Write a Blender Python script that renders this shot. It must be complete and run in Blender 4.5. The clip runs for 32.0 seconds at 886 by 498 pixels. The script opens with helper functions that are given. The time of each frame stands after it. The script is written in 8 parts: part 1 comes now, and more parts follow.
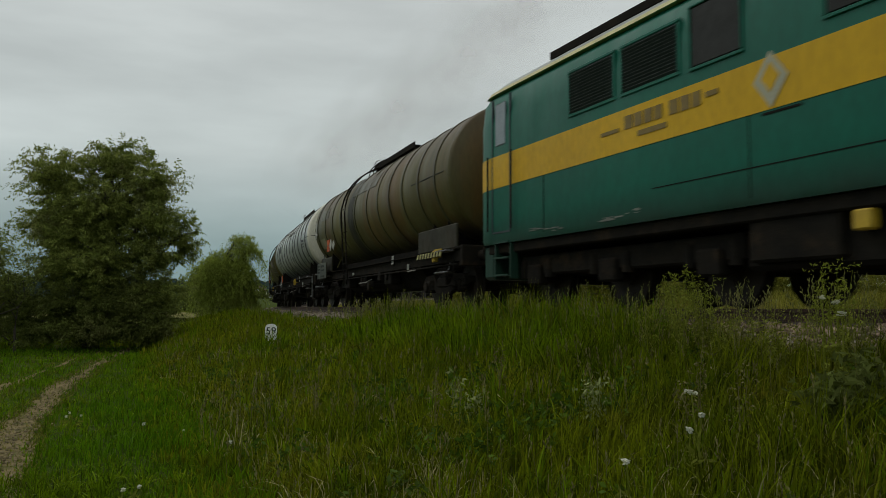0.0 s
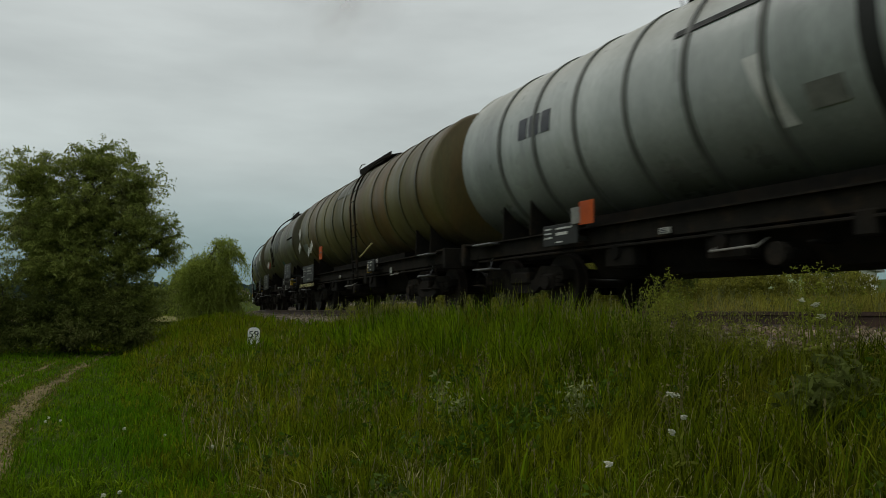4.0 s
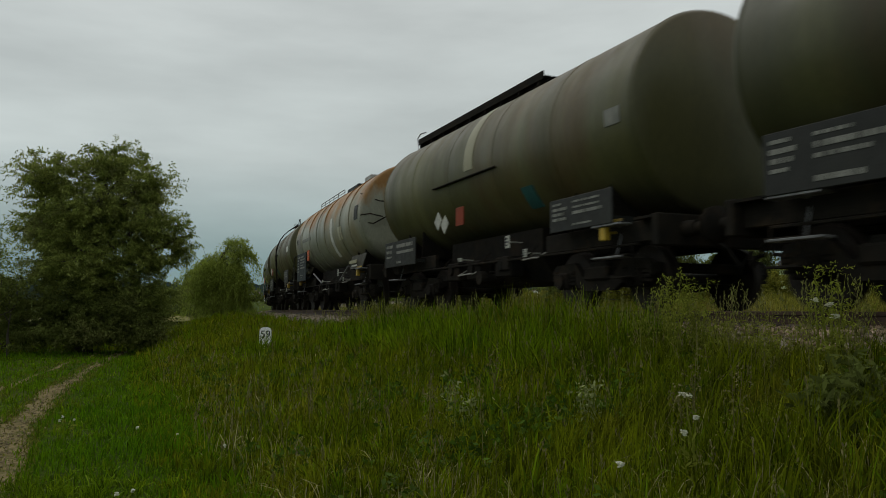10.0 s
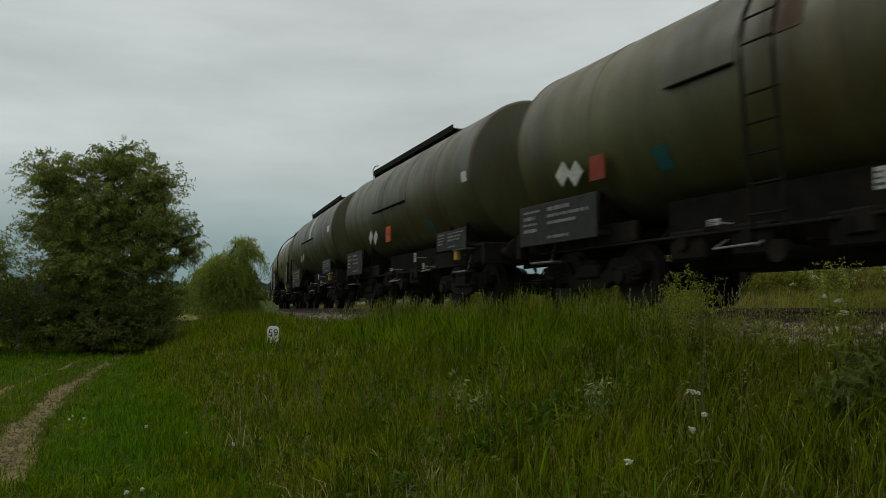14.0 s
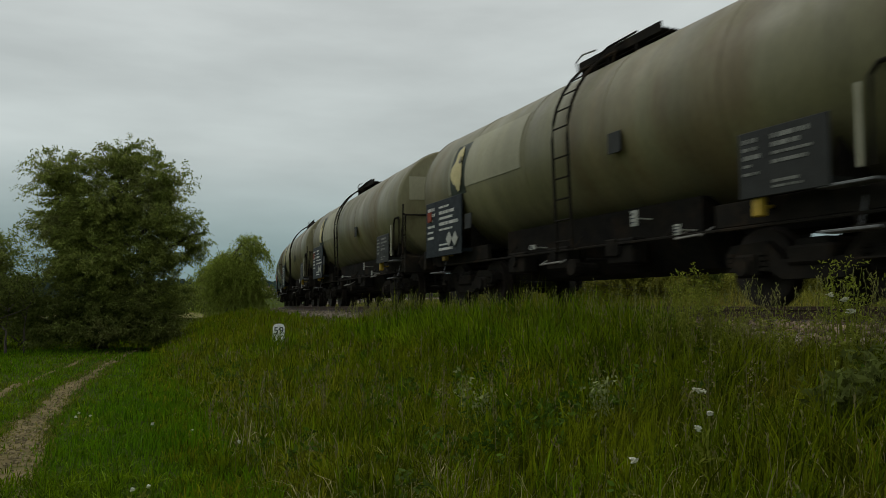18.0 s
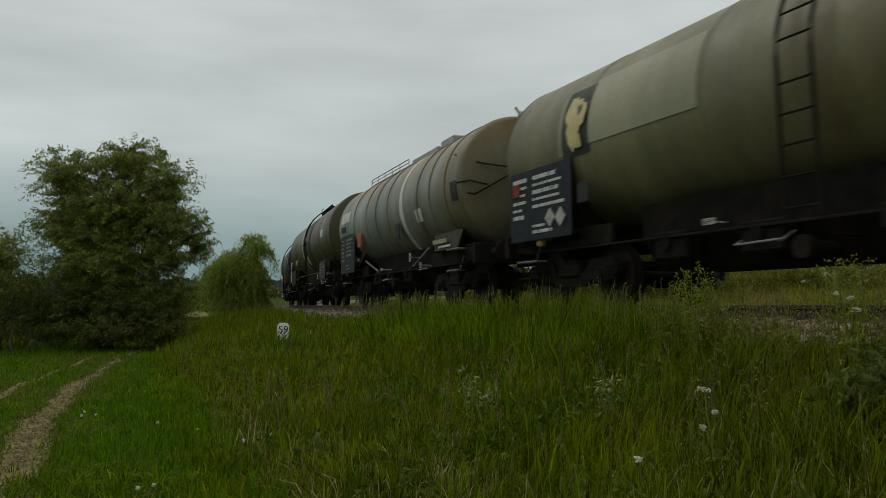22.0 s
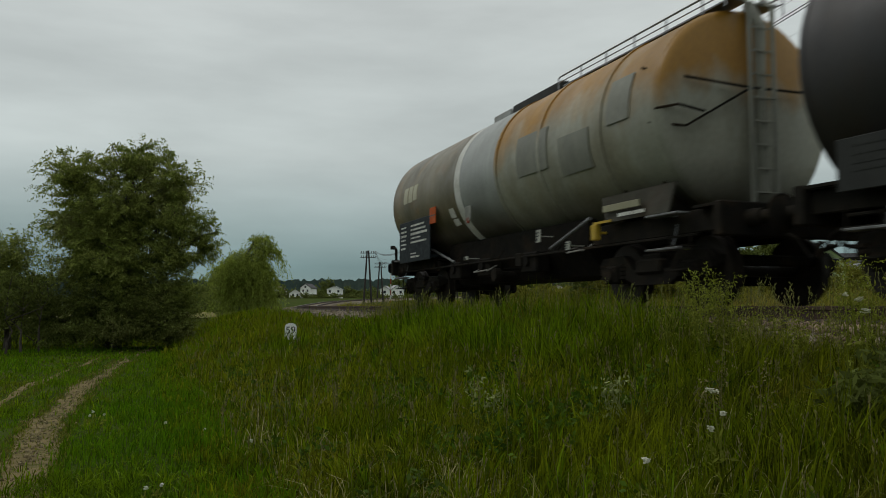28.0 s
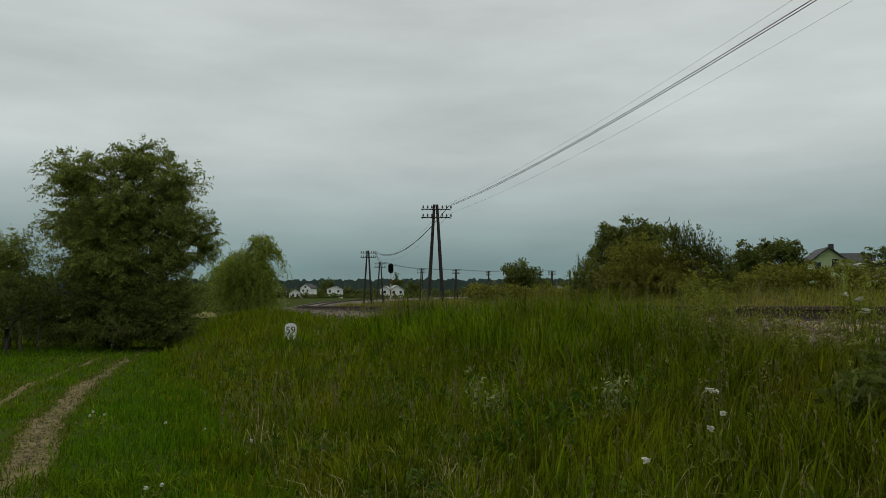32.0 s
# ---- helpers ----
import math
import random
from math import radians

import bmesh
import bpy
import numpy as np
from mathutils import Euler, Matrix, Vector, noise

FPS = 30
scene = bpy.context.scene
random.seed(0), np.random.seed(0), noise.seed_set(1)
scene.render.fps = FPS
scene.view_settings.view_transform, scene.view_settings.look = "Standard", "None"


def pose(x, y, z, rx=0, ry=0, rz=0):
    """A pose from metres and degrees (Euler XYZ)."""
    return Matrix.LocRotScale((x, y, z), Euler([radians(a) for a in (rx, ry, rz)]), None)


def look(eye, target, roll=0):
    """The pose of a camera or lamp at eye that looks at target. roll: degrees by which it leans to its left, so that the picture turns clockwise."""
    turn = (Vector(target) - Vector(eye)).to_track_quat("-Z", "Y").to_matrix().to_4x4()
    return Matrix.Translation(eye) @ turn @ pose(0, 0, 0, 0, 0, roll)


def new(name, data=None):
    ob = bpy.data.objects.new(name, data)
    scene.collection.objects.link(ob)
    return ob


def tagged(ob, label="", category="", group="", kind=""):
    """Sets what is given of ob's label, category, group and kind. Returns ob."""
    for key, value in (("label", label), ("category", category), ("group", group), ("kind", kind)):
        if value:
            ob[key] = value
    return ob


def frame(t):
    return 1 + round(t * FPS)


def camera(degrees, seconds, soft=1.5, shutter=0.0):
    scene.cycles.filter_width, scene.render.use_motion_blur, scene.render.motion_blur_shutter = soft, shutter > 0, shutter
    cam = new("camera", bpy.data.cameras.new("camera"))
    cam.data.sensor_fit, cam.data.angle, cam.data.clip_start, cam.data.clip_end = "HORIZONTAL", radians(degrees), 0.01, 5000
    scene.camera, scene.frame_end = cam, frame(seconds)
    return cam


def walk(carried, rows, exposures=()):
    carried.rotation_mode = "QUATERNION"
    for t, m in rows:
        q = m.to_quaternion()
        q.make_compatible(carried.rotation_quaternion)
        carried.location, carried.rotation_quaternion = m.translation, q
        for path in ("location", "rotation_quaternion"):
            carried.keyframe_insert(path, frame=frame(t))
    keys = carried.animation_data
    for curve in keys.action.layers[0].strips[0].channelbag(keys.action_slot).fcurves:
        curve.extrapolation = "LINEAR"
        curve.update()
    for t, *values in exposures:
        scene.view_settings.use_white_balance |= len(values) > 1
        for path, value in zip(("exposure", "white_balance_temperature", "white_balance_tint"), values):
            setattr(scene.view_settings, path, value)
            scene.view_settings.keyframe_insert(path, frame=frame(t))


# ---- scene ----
EYE = 0.0
cam = camera(60.0, 32.0, soft=0.8, shutter=0.35)
walk(cam, [
    (0, pose(0, 0, EYE, 94.349, -0.239, -1.388)),
    (0.5, pose(0, 0, EYE, 94.388, -0.226, -1.989)),
    (1, pose(0, 0, EYE, 94.431, -0.232, -2.462)),
    (1.5, pose(0, 0, EYE, 94.459, -0.195, -2.637)),
    (2, pose(0, 0, EYE, 94.469, -0.189, -2.669)),
    (2.5, pose(0, 0, EYE, 94.494, -0.165, -2.677)),
    (3, pose(0, 0, EYE, 94.517, -0.156, -2.674)),
    (3.5, pose(0, 0, EYE, 94.552, -0.162, -2.654)),
    (5.5, pose(0, 0, EYE, 94.658, -0.142, -2.379)),
    (6, pose(0, 0, EYE, 94.659, -0.149, -2.319)),
    (6.5, pose(0, 0, EYE, 94.661, -0.123, -2.257)),
    (7, pose(0, 0, EYE, 94.666, -0.106, -2.187)),
    (7.5, pose(0, 0, EYE, 94.653, -0.096, -2.116)),
    (8, pose(0, 0, EYE, 94.637, -0.116, -2.048)),
    (8.5, pose(0, 0, EYE, 94.615, -0.123, -1.986)),
    (9, pose(0, 0, EYE, 94.590, -0.079, -1.900)),
    (9.5, pose(0, 0, EYE, 94.584, -0.099, -1.836)),
    (10, pose(0, 0, EYE, 94.572, -0.161, -1.778)),
    (10.5, pose(0, 0, EYE, 94.535, -0.116, -1.708)),
    (11, pose(0, 0, EYE, 94.521, -0.092, -1.644)),
    (11.5, pose(0, 0, EYE, 94.510, -0.071, -1.583)),
    (12, pose(0, 0, EYE, 94.503, -0.063, -1.507)),
    (12.5, pose(0, 0, EYE, 94.482, -0.019, -1.430)),
    (13, pose(0, 0, EYE, 94.478, 0.006, -1.363)),
    (13.5, pose(0, 0, EYE, 94.470, 0.032, -1.304)),
    (14, pose(0, 0, EYE, 94.427, 0.068, -1.243)),
    (14.5, pose(0, 0, EYE, 94.417, 0.036, -1.197)),
    (16.5, pose(0, 0, EYE, 94.316, 0.098, -0.979)),
    (17, pose(0, 0, EYE, 94.329, -0.010, -0.957)),
    (17.5, pose(0, 0, EYE, 94.295, 0.012, -0.906)),
    (18, pose(0, 0, EYE, 94.283, 0.003, -0.852)),
    (18.5, pose(0, 0, EYE, 94.278, -0.061, -0.802)),
    (19, pose(0, 0, EYE, 94.247, -0.048, -0.745)),
    (19.5, pose(0, 0, EYE, 94.219, -0.005, -0.690)),
    (20, pose(0, 0, EYE, 94.219, -0.018, -0.634)),
    (20.5, pose(0, 0, EYE, 94.222, -0.023, -0.621)),
    (21, pose(0, 0, EYE, 94.225, -0.017, -0.576)),
    (21.5, pose(0, 0, EYE, 94.209, 0.011, -0.561)),
    (22, pose(0, 0, EYE, 94.200, 0.030, -0.528)),
    (22.5, pose(0, 0, EYE, 94.215, -0.015, -0.516)),
    (23, pose(0, 0, EYE, 94.217, -0.021, -0.511)),
    (23.5, pose(0, 0, EYE, 94.218, -0.024, -0.477)),
    (24, pose(0, 0, EYE, 94.230, -0.062, -0.403)),
    (24.5, pose(0, 0, EYE, 94.236, -0.067, -0.306)),
    (25, pose(0, 0, EYE, 94.265, -0.105, -0.196)),
    (25.5, pose(0, 0, EYE, 94.255, -0.075, -0.128)),
    (27.5, pose(0, 0, EYE, 94.251, -0.000, -0.000)),
    (28, pose(0, 0, EYE, 94.251, 0.000, 0.000)),
    (32, pose(0, 0, EYE, 94.251, 0.000, 0.000))
])

# ---- light: an overcast noon ----
scene.view_settings.exposure = 0.0
world = bpy.data.worlds.new("overcast_sky")
scene.world = world
world.use_nodes = True
wt = world.node_tree
wt.nodes.clear()
SUN_EL, SUN_AZ = 52.0, 300.0


def wnode(kind, **props):
    n = wt.nodes.new(kind)
    for k, v in props.items():
        if k == "operation":
            n.operation = v
    return n


w_geo = wnode("ShaderNodeTexCoord")
w_sep = wnode("ShaderNodeSeparateXYZ")
wt.links.new(w_geo.outputs["Generated"], w_sep.inputs[0])
w_map = wnode("ShaderNodeMapping")
w_map.inputs["Scale"].default_value = (1.6, 1.6, 7.0)
wt.links.new(w_geo.outputs["Generated"], w_map.inputs[0])
w_noise = wnode("ShaderNodeTexNoise")
w_noise.inputs["Scale"].default_value = 1.7
w_noise.inputs["Detail"].default_value = 5.0
w_noise.inputs["Roughness"].default_value = 0.52
wt.links.new(w_map.outputs[0], w_noise.inputs["Vector"])
w_ramp = wnode("ShaderNodeValToRGB")
stops = [(0.0, (0.156, 0.229, 0.235)), (0.05, (0.172, 0.260, 0.266)), (0.11, (0.307, 0.381, 0.378)), (0.19, (0.489, 0.541, 0.528)), (0.36, (0.562, 0.603, 0.590)), (1.0, (0.666, 0.697, 0.684))]
el = w_ramp.color_ramp.elements
el[0].position, el[0].color = stops[0][0], (*stops[0][1], 1)
el[1].position, el[1].color = stops[-1][0], (*stops[-1][1], 1)
for p, c in stops[1:-1]:
    e = el.new(p)
    e.color = (*c, 1)
wt.links.new(w_sep.outputs["Z"], w_ramp.inputs[0])
w_cl = wnode("ShaderNodeMapRange")
for k, v in (("From Min", 0.3), ("From Max", 0.7), ("To Min", 0.86), ("To Max", 1.13)):
    w_cl.inputs[k].default_value = v
wt.links.new(w_noise.outputs["Fac"], w_cl.inputs["Value"])
w_mul = wnode("ShaderNodeVectorMath", operation="MULTIPLY")
wt.links.new(w_ramp.outputs[0], w_mul.inputs[0])
wt.links.new(w_cl.outputs[0], w_mul.inputs[1])
w_sky = wnode("ShaderNodeTexSky")
w_sky.sky_type = "NISHITA"
w_sky.sun_disc = False
w_sky.sun_elevation, w_sky.sun_rotation = radians(SUN_EL), radians(SUN_AZ)
w_bg1, w_bg2, w_add, w_out = wnode("ShaderNodeBackground"), wnode("ShaderNodeBackground"), wnode("ShaderNodeAddShader"), wnode("ShaderNodeOutputWorld")
w_bg1.inputs[1].default_value = 1.0
w_bg2.inputs[1].default_value = 0.004
wt.links.new(w_mul.outputs[0], w_bg1.inputs[0])
wt.links.new(w_sky.outputs[0], w_bg2.inputs[0])
wt.links.new(w_bg1.outputs[0], w_add.inputs[0])
wt.links.new(w_bg2.outputs[0], w_add.inputs[1])
wt.links.new(w_add.outputs[0], w_out.inputs[0])
sun = new("sun", bpy.data.lights.new("sun", "SUN"))
sun.data.energy, sun.data.angle, sun.data.color = 0.5, radians(25), (1.0, 0.97, 0.92)
_az, _el = radians(SUN_AZ), radians(SUN_EL)
sun.matrix_world = look((math.sin(_az) * 50 * math.cos(_el), math.cos(_az) * 50 * math.cos(_el), 50 * math.sin(_el)), (0, 0, 0))

# ---- materials ----
def surface(name, c1, c2, scale=3.0, rough=0.7, bump=0.15, metal=0.0, fine=40.0, c3=None, top=None, streak=0.0, island=0.0, per_object=0.0, spec=0.5, low=None, runs=0.0):
    """A procedural surface: two colours by a coarse noise, a third in patches, stain from above (top), a darker tone
    towards the bottom (low), dirt runs down the sides, grain and bump.
    """
    m = bpy.data.materials.new(name)
    m.use_nodes = True
    nt = m.node_tree
    b = nt.nodes["Principled BSDF"]
    b.inputs["Roughness"].default_value, b.inputs["Metallic"].default_value = rough, metal
    b.inputs["Specular IOR Level"].default_value = spec
    tc = nt.nodes.new("ShaderNodeTexCoord")
    mp = nt.nodes.new("ShaderNodeMapping")
    mp.inputs["Scale"].default_value = (1, 1, 1 - streak)
    nt.links.new(tc.outputs["Object"], mp.inputs[0])

    def nz(sc, det=4.0, rg=0.55):
        n = nt.nodes.new("ShaderNodeTexNoise")
        n.inputs["Scale"].default_value, n.inputs["Detail"].default_value, n.inputs["Roughness"].default_value = sc, det, rg
        nt.links.new(mp.outputs[0], n.inputs["Vector"])
        return n.outputs["Fac"]

    def rng(v, a, bb, lo=0.0, hi=1.0):
        n = nt.nodes.new("ShaderNodeMapRange")
        for k, x in (("From Min", a), ("From Max", bb), ("To Min", lo), ("To Max", hi)):
            n.inputs[k].default_value = x
        nt.links.new(v, n.inputs["Value"])
        return n.outputs[0]

    def mix(fac, a, c):
        n = nt.nodes.new("ShaderNodeMix")
        n.data_type = "RGBA"
        if hasattr(fac, "links"):
            nt.links.new(fac, n.inputs[0])
        else:
            n.inputs[0].default_value = fac
        for k, x in ((6, a), (7, c)):
            if hasattr(x, "links"):
                nt.links.new(x, n.inputs[k])
            else:
                n.inputs[k].default_value = (*x, 1)
        return n.outputs[2]

    def math2(op, a, c):
        n = nt.nodes.new("ShaderNodeMath")
        n.operation = op
        for k, x in enumerate((a, c)):
            if hasattr(x, "links"):
                nt.links.new(x, n.inputs[k])
            else:
                n.inputs[k].default_value = x
        return n.outputs[0]

    col = mix(rng(nz(scale), 0.35, 0.65), c1, c2)
    if c3:
        col = mix(rng(nz(scale * 0.45, 6.0, 0.65), 0.54, 0.66), col, c3)
    sep = None
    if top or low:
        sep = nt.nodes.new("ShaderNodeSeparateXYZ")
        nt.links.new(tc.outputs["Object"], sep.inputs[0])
    # top spreads its colour from above, low darkens towards the bottom
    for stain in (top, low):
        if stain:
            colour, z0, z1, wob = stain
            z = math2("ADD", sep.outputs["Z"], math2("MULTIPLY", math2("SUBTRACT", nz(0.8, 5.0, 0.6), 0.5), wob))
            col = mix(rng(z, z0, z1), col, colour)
    if island:
        g = nt.nodes.new("ShaderNodeNewGeometry")
        v = rng(g.outputs["Random Per Island"], 0, 1, 1 - island, 1 + island)
        n = nt.nodes.new("ShaderNodeVectorMath")
        n.operation = "MULTIPLY"
        nt.links.new(col, n.inputs[0])
        nt.links.new(v, n.inputs[1])
        col = n.outputs[0]
    if per_object:
        g = nt.nodes.new("ShaderNodeObjectInfo")
        v = rng(g.outputs["Random"], 0, 1, 1 - per_object, 1 + per_object)
        n = nt.nodes.new("ShaderNodeVectorMath")
        n.operation = "MULTIPLY"
        nt.links.new(col, n.inputs[0])
        nt.links.new(v, n.inputs[1])
        col = n.outputs[0]
    if runs:
        rm = nt.nodes.new("ShaderNodeMapping")
        rm.inputs["Scale"].default_value = (1.0, 0.10, 0.07)
        nt.links.new(tc.outputs["Object"], rm.inputs[0])
        for sc, lo_hi, amp in ((0.9, (0.34, 0.66), 1.0), (3.4, (0.36, 0.70), 0.45)):
            q = nt.nodes.new("ShaderNodeTexNoise")
            q.inputs["Scale"].default_value, q.inputs["Detail"].default_value, q.inputs["Roughness"].default_value = sc, 4.0, 0.6
            nt.links.new(rm.outputs[0], q.inputs["Vector"])
            n = nt.nodes.new("ShaderNodeVectorMath")
            n.operation = "MULTIPLY"
            nt.links.new(col, n.inputs[0])
            nt.links.new(rng(q.outputs["Fac"], *lo_hi, 1 - runs * amp, 1 + runs * amp * 0.7), n.inputs[1])
            col = n.outputs[0]
    f = nz(fine, 3.0, 0.6)
    n = nt.nodes.new("ShaderNodeVectorMath")
    n.operation = "MULTIPLY"
    nt.links.new(col, n.inputs[0])
    nt.links.new(rng(f, 0.3, 0.7, 0.88, 1.12), n.inputs[1])
    nt.links.new(n.outputs[0], b.inputs["Base Color"])
    nt.links.new(rng(nz(scale * 2.3), 0.3, 0.7, max(rough - 0.12, 0.05), min(rough + 0.12, 1.0)), b.inputs["Roughness"])
    if bump:
        bp = nt.nodes.new("ShaderNodeBump")
        bp.inputs["Strength"].default_value, bp.inputs["Distance"].default_value = bump, 0.02
        nt.links.new(f, bp.inputs["Height"])
        nt.links.new(bp.outputs[0], b.inputs["Normal"])
    return m


def leafy(name, c1, c2, c3, trans=0.25, island=0.3, patch=0.5):
    """Leaf or blade: colours by island and by patches of the meadow, part of the light shines through."""
    m = surface(name, c1, c2, scale=patch, rough=0.6, bump=0.0, fine=6.0, c3=c3, island=island, spec=0.05)
    nt = m.node_tree
    b = nt.nodes["Principled BSDF"]
    t = nt.nodes.new("ShaderNodeBsdfTranslucent")
    nt.links.new(b.inputs["Base Color"].links[0].from_socket, t.inputs[0])
    mx = nt.nodes.new("ShaderNodeMixShader")
    mx.inputs[0].default_value = trans
    nt.links.new(b.outputs[0], mx.inputs[1])
    nt.links.new(t.outputs[0], mx.inputs[2])
    nt.links.new(mx.outputs[0], nt.nodes["Material Output"].inputs[0])
    return m


M = {}
M["earth"] = surface("meadow_earth", (0.036, 0.056, 0.007), (0.050, 0.068, 0.010), 0.35, 0.95, 0.5, fine=9, c3=(0.064, 0.064, 0.017), spec=0.02)
M["field"] = surface("ripening_field", (0.19, 0.165, 0.055), (0.15, 0.145, 0.048), 0.05, 0.95, 0.3, fine=3, spec=0.05)
M["rut"] = surface("trodden_soil", (0.205, 0.160, 0.078), (0.130, 0.104, 0.046), 5.0, 0.95, 1.0, fine=26, c3=(0.075, 0.082, 0.020), spec=0.05)
M["ballast"] = surface("ballast_stone", (0.215, 0.180, 0.134), (0.128, 0.103, 0.075), 2.5, 0.9, 0.6, fine=30, c3=(0.26, 0.225, 0.175), island=0.45, spec=0.05)
M["rail"] = surface("rusty_rail_steel", (0.062, 0.030, 0.016), (0.040, 0.020, 0.012), 5, 0.75, 0.3, metal=0.0, fine=60)
M["railtop"] = surface("polished_rail_head", (0.35, 0.34, 0.33), (0.28, 0.26, 0.24), 5, 0.3, 0.05, metal=1.0)
M["sleeper"] = surface("tarred_wood_sleeper", (0.06, 0.048, 0.038), (0.035, 0.028, 0.023), 3, 0.85, 0.5, fine=25, per_object=0.25)
M["black"] = surface("sooty_black_steel", (0.014, 0.013, 0.0112), (0.021, 0.018, 0.014), 4, 0.92, 0.3, fine=30, c3=(0.036, 0.026, 0.017), spec=0.05)
M["wheel"] = surface("wheel_steel", (0.018, 0.015, 0.013), (0.030, 0.023, 0.017), 5, 0.65, 0.2, metal=0.2, spec=0.2)
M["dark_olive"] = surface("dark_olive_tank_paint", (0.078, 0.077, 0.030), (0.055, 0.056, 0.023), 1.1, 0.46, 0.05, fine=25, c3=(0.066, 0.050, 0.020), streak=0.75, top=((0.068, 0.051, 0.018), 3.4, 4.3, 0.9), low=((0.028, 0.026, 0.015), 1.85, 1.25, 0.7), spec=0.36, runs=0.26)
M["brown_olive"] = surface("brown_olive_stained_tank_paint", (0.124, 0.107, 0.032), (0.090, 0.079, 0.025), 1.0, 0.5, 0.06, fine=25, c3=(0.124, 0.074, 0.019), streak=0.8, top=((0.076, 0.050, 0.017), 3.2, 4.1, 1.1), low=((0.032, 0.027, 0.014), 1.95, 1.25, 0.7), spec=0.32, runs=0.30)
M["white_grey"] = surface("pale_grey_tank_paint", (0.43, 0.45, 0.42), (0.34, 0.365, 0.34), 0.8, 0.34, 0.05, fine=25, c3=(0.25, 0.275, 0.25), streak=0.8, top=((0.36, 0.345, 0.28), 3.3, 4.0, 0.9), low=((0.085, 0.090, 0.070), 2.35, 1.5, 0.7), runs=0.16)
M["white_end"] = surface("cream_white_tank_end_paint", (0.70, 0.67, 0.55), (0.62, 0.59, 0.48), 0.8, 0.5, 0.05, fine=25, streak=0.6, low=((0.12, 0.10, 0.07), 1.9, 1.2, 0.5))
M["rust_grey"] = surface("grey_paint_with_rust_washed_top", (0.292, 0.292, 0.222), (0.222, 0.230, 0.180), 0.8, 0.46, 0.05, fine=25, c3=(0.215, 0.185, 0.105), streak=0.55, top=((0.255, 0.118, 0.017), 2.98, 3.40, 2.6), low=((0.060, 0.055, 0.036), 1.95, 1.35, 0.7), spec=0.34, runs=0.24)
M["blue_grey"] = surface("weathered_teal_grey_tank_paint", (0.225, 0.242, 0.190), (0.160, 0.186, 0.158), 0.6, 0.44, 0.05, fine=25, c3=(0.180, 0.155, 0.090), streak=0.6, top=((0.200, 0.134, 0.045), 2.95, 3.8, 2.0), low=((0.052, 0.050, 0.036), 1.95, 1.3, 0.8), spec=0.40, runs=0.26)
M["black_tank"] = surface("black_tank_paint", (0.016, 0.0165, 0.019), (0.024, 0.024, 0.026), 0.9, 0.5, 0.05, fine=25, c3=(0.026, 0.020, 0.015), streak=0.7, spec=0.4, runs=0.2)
M["rust"] = surface("brown_rust_stain", (0.098, 0.060, 0.024), (0.070, 0.042, 0.018), 2, 0.75, 0.2, runs=0.35)
M["dark_band"] = surface("black_brown_belt_paint", (0.024, 0.022, 0.020), (0.033, 0.030, 0.027), 2, 0.5, 0.05, spec=0.4, runs=0.2)
M["white"] = surface("dirty_white_paint", (0.62, 0.62, 0.58), (0.48, 0.47, 0.42), 3, 0.6, 0.05)
M["cream"] = surface("cream_sheet_paint", (0.45, 0.43, 0.31), (0.38, 0.36, 0.25), 2, 0.6, 0.05)
M["yellow"] = surface("yellow_paint", (0.50, 0.33, 0.02), (0.40, 0.26, 0.02), 3, 0.55, 0.05, c3=(0.2, 0.13, 0.03))
M["hazard_yellow"] = surface("pale_yellow_paint", (0.50, 0.46, 0.18), (0.38, 0.34, 0.13), 3, 0.55, 0.05)
M["orange"] = surface("orange_placard", (0.46, 0.080, 0.008), (0.36, 0.060, 0.008), 4, 0.6, 0.03, spec=0.2)
M["placard"] = surface("dirty_placard_white", (0.46, 0.46, 0.41), (0.30, 0.30, 0.26), 6, 0.7, 0.03, spec=0.2)
M["red"] = surface("faded_red_placard", (0.24, 0.036, 0.012), (0.18, 0.030, 0.012), 4, 0.6, 0.03, spec=0.2)
M["teal"] = surface("teal_sign_paint", (0.025, 0.115, 0.110), (0.025, 0.09, 0.09), 4, 0.6, 0.03, spec=0.2)
M["board"] = surface("dark_blue_green_board", (0.015, 0.020, 0.024), (0.011, 0.016, 0.019), 3, 0.6, 0.04, spec=0.2)
M["greyboard"] = surface("dark_grey_board", (0.028, 0.029, 0.026), (0.021, 0.022, 0.020), 3, 0.6, 0.04, spec=0.2)
M["letter"] = surface("faded_white_lettering", (0.22, 0.22, 0.19), (0.13, 0.13, 0.11), 5, 0.6, 0.02)
M["ink"] = surface("dark_lettering_paint", (0.025, 0.03, 0.04), (0.03, 0.03, 0.035), 3, 0.5, 0.02)
M["loco_green"] = surface("locomotive_green_enamel", (0.004, 0.125, 0.080), (0.005, 0.105, 0.068), 0.8, 0.42, 0.04, fine=20, streak=0.7, low=((0.018, 0.050, 0.034), 1.6, 1.1, 0.4), spec=0.25)
M["loco_yellow"] = surface("locomotive_yellow_enamel", (0.66, 0.39, 0.003), (0.58, 0.34, 0.003), 0.8, 0.42, 0.04, fine=20, streak=0.7, spec=0.25)
M["roof_grey"] = surface("grey_roof_paint", (0.33, 0.34, 0.33), (0.25, 0.25, 0.24), 2, 0.55, 0.05, c3=(0.18, 0.16, 0.14))
M["glass_dark"] = surface("dark_cab_glass", (0.02, 0.025, 0.03), (0.02, 0.022, 0.025), 3, 0.08, 0.0)
M["wood_pole"] = surface("weathered_pole_wood", (0.038, 0.031, 0.026), (0.026, 0.021, 0.018), 2.5, 0.85, 0.5, fine=30, streak=0.9)
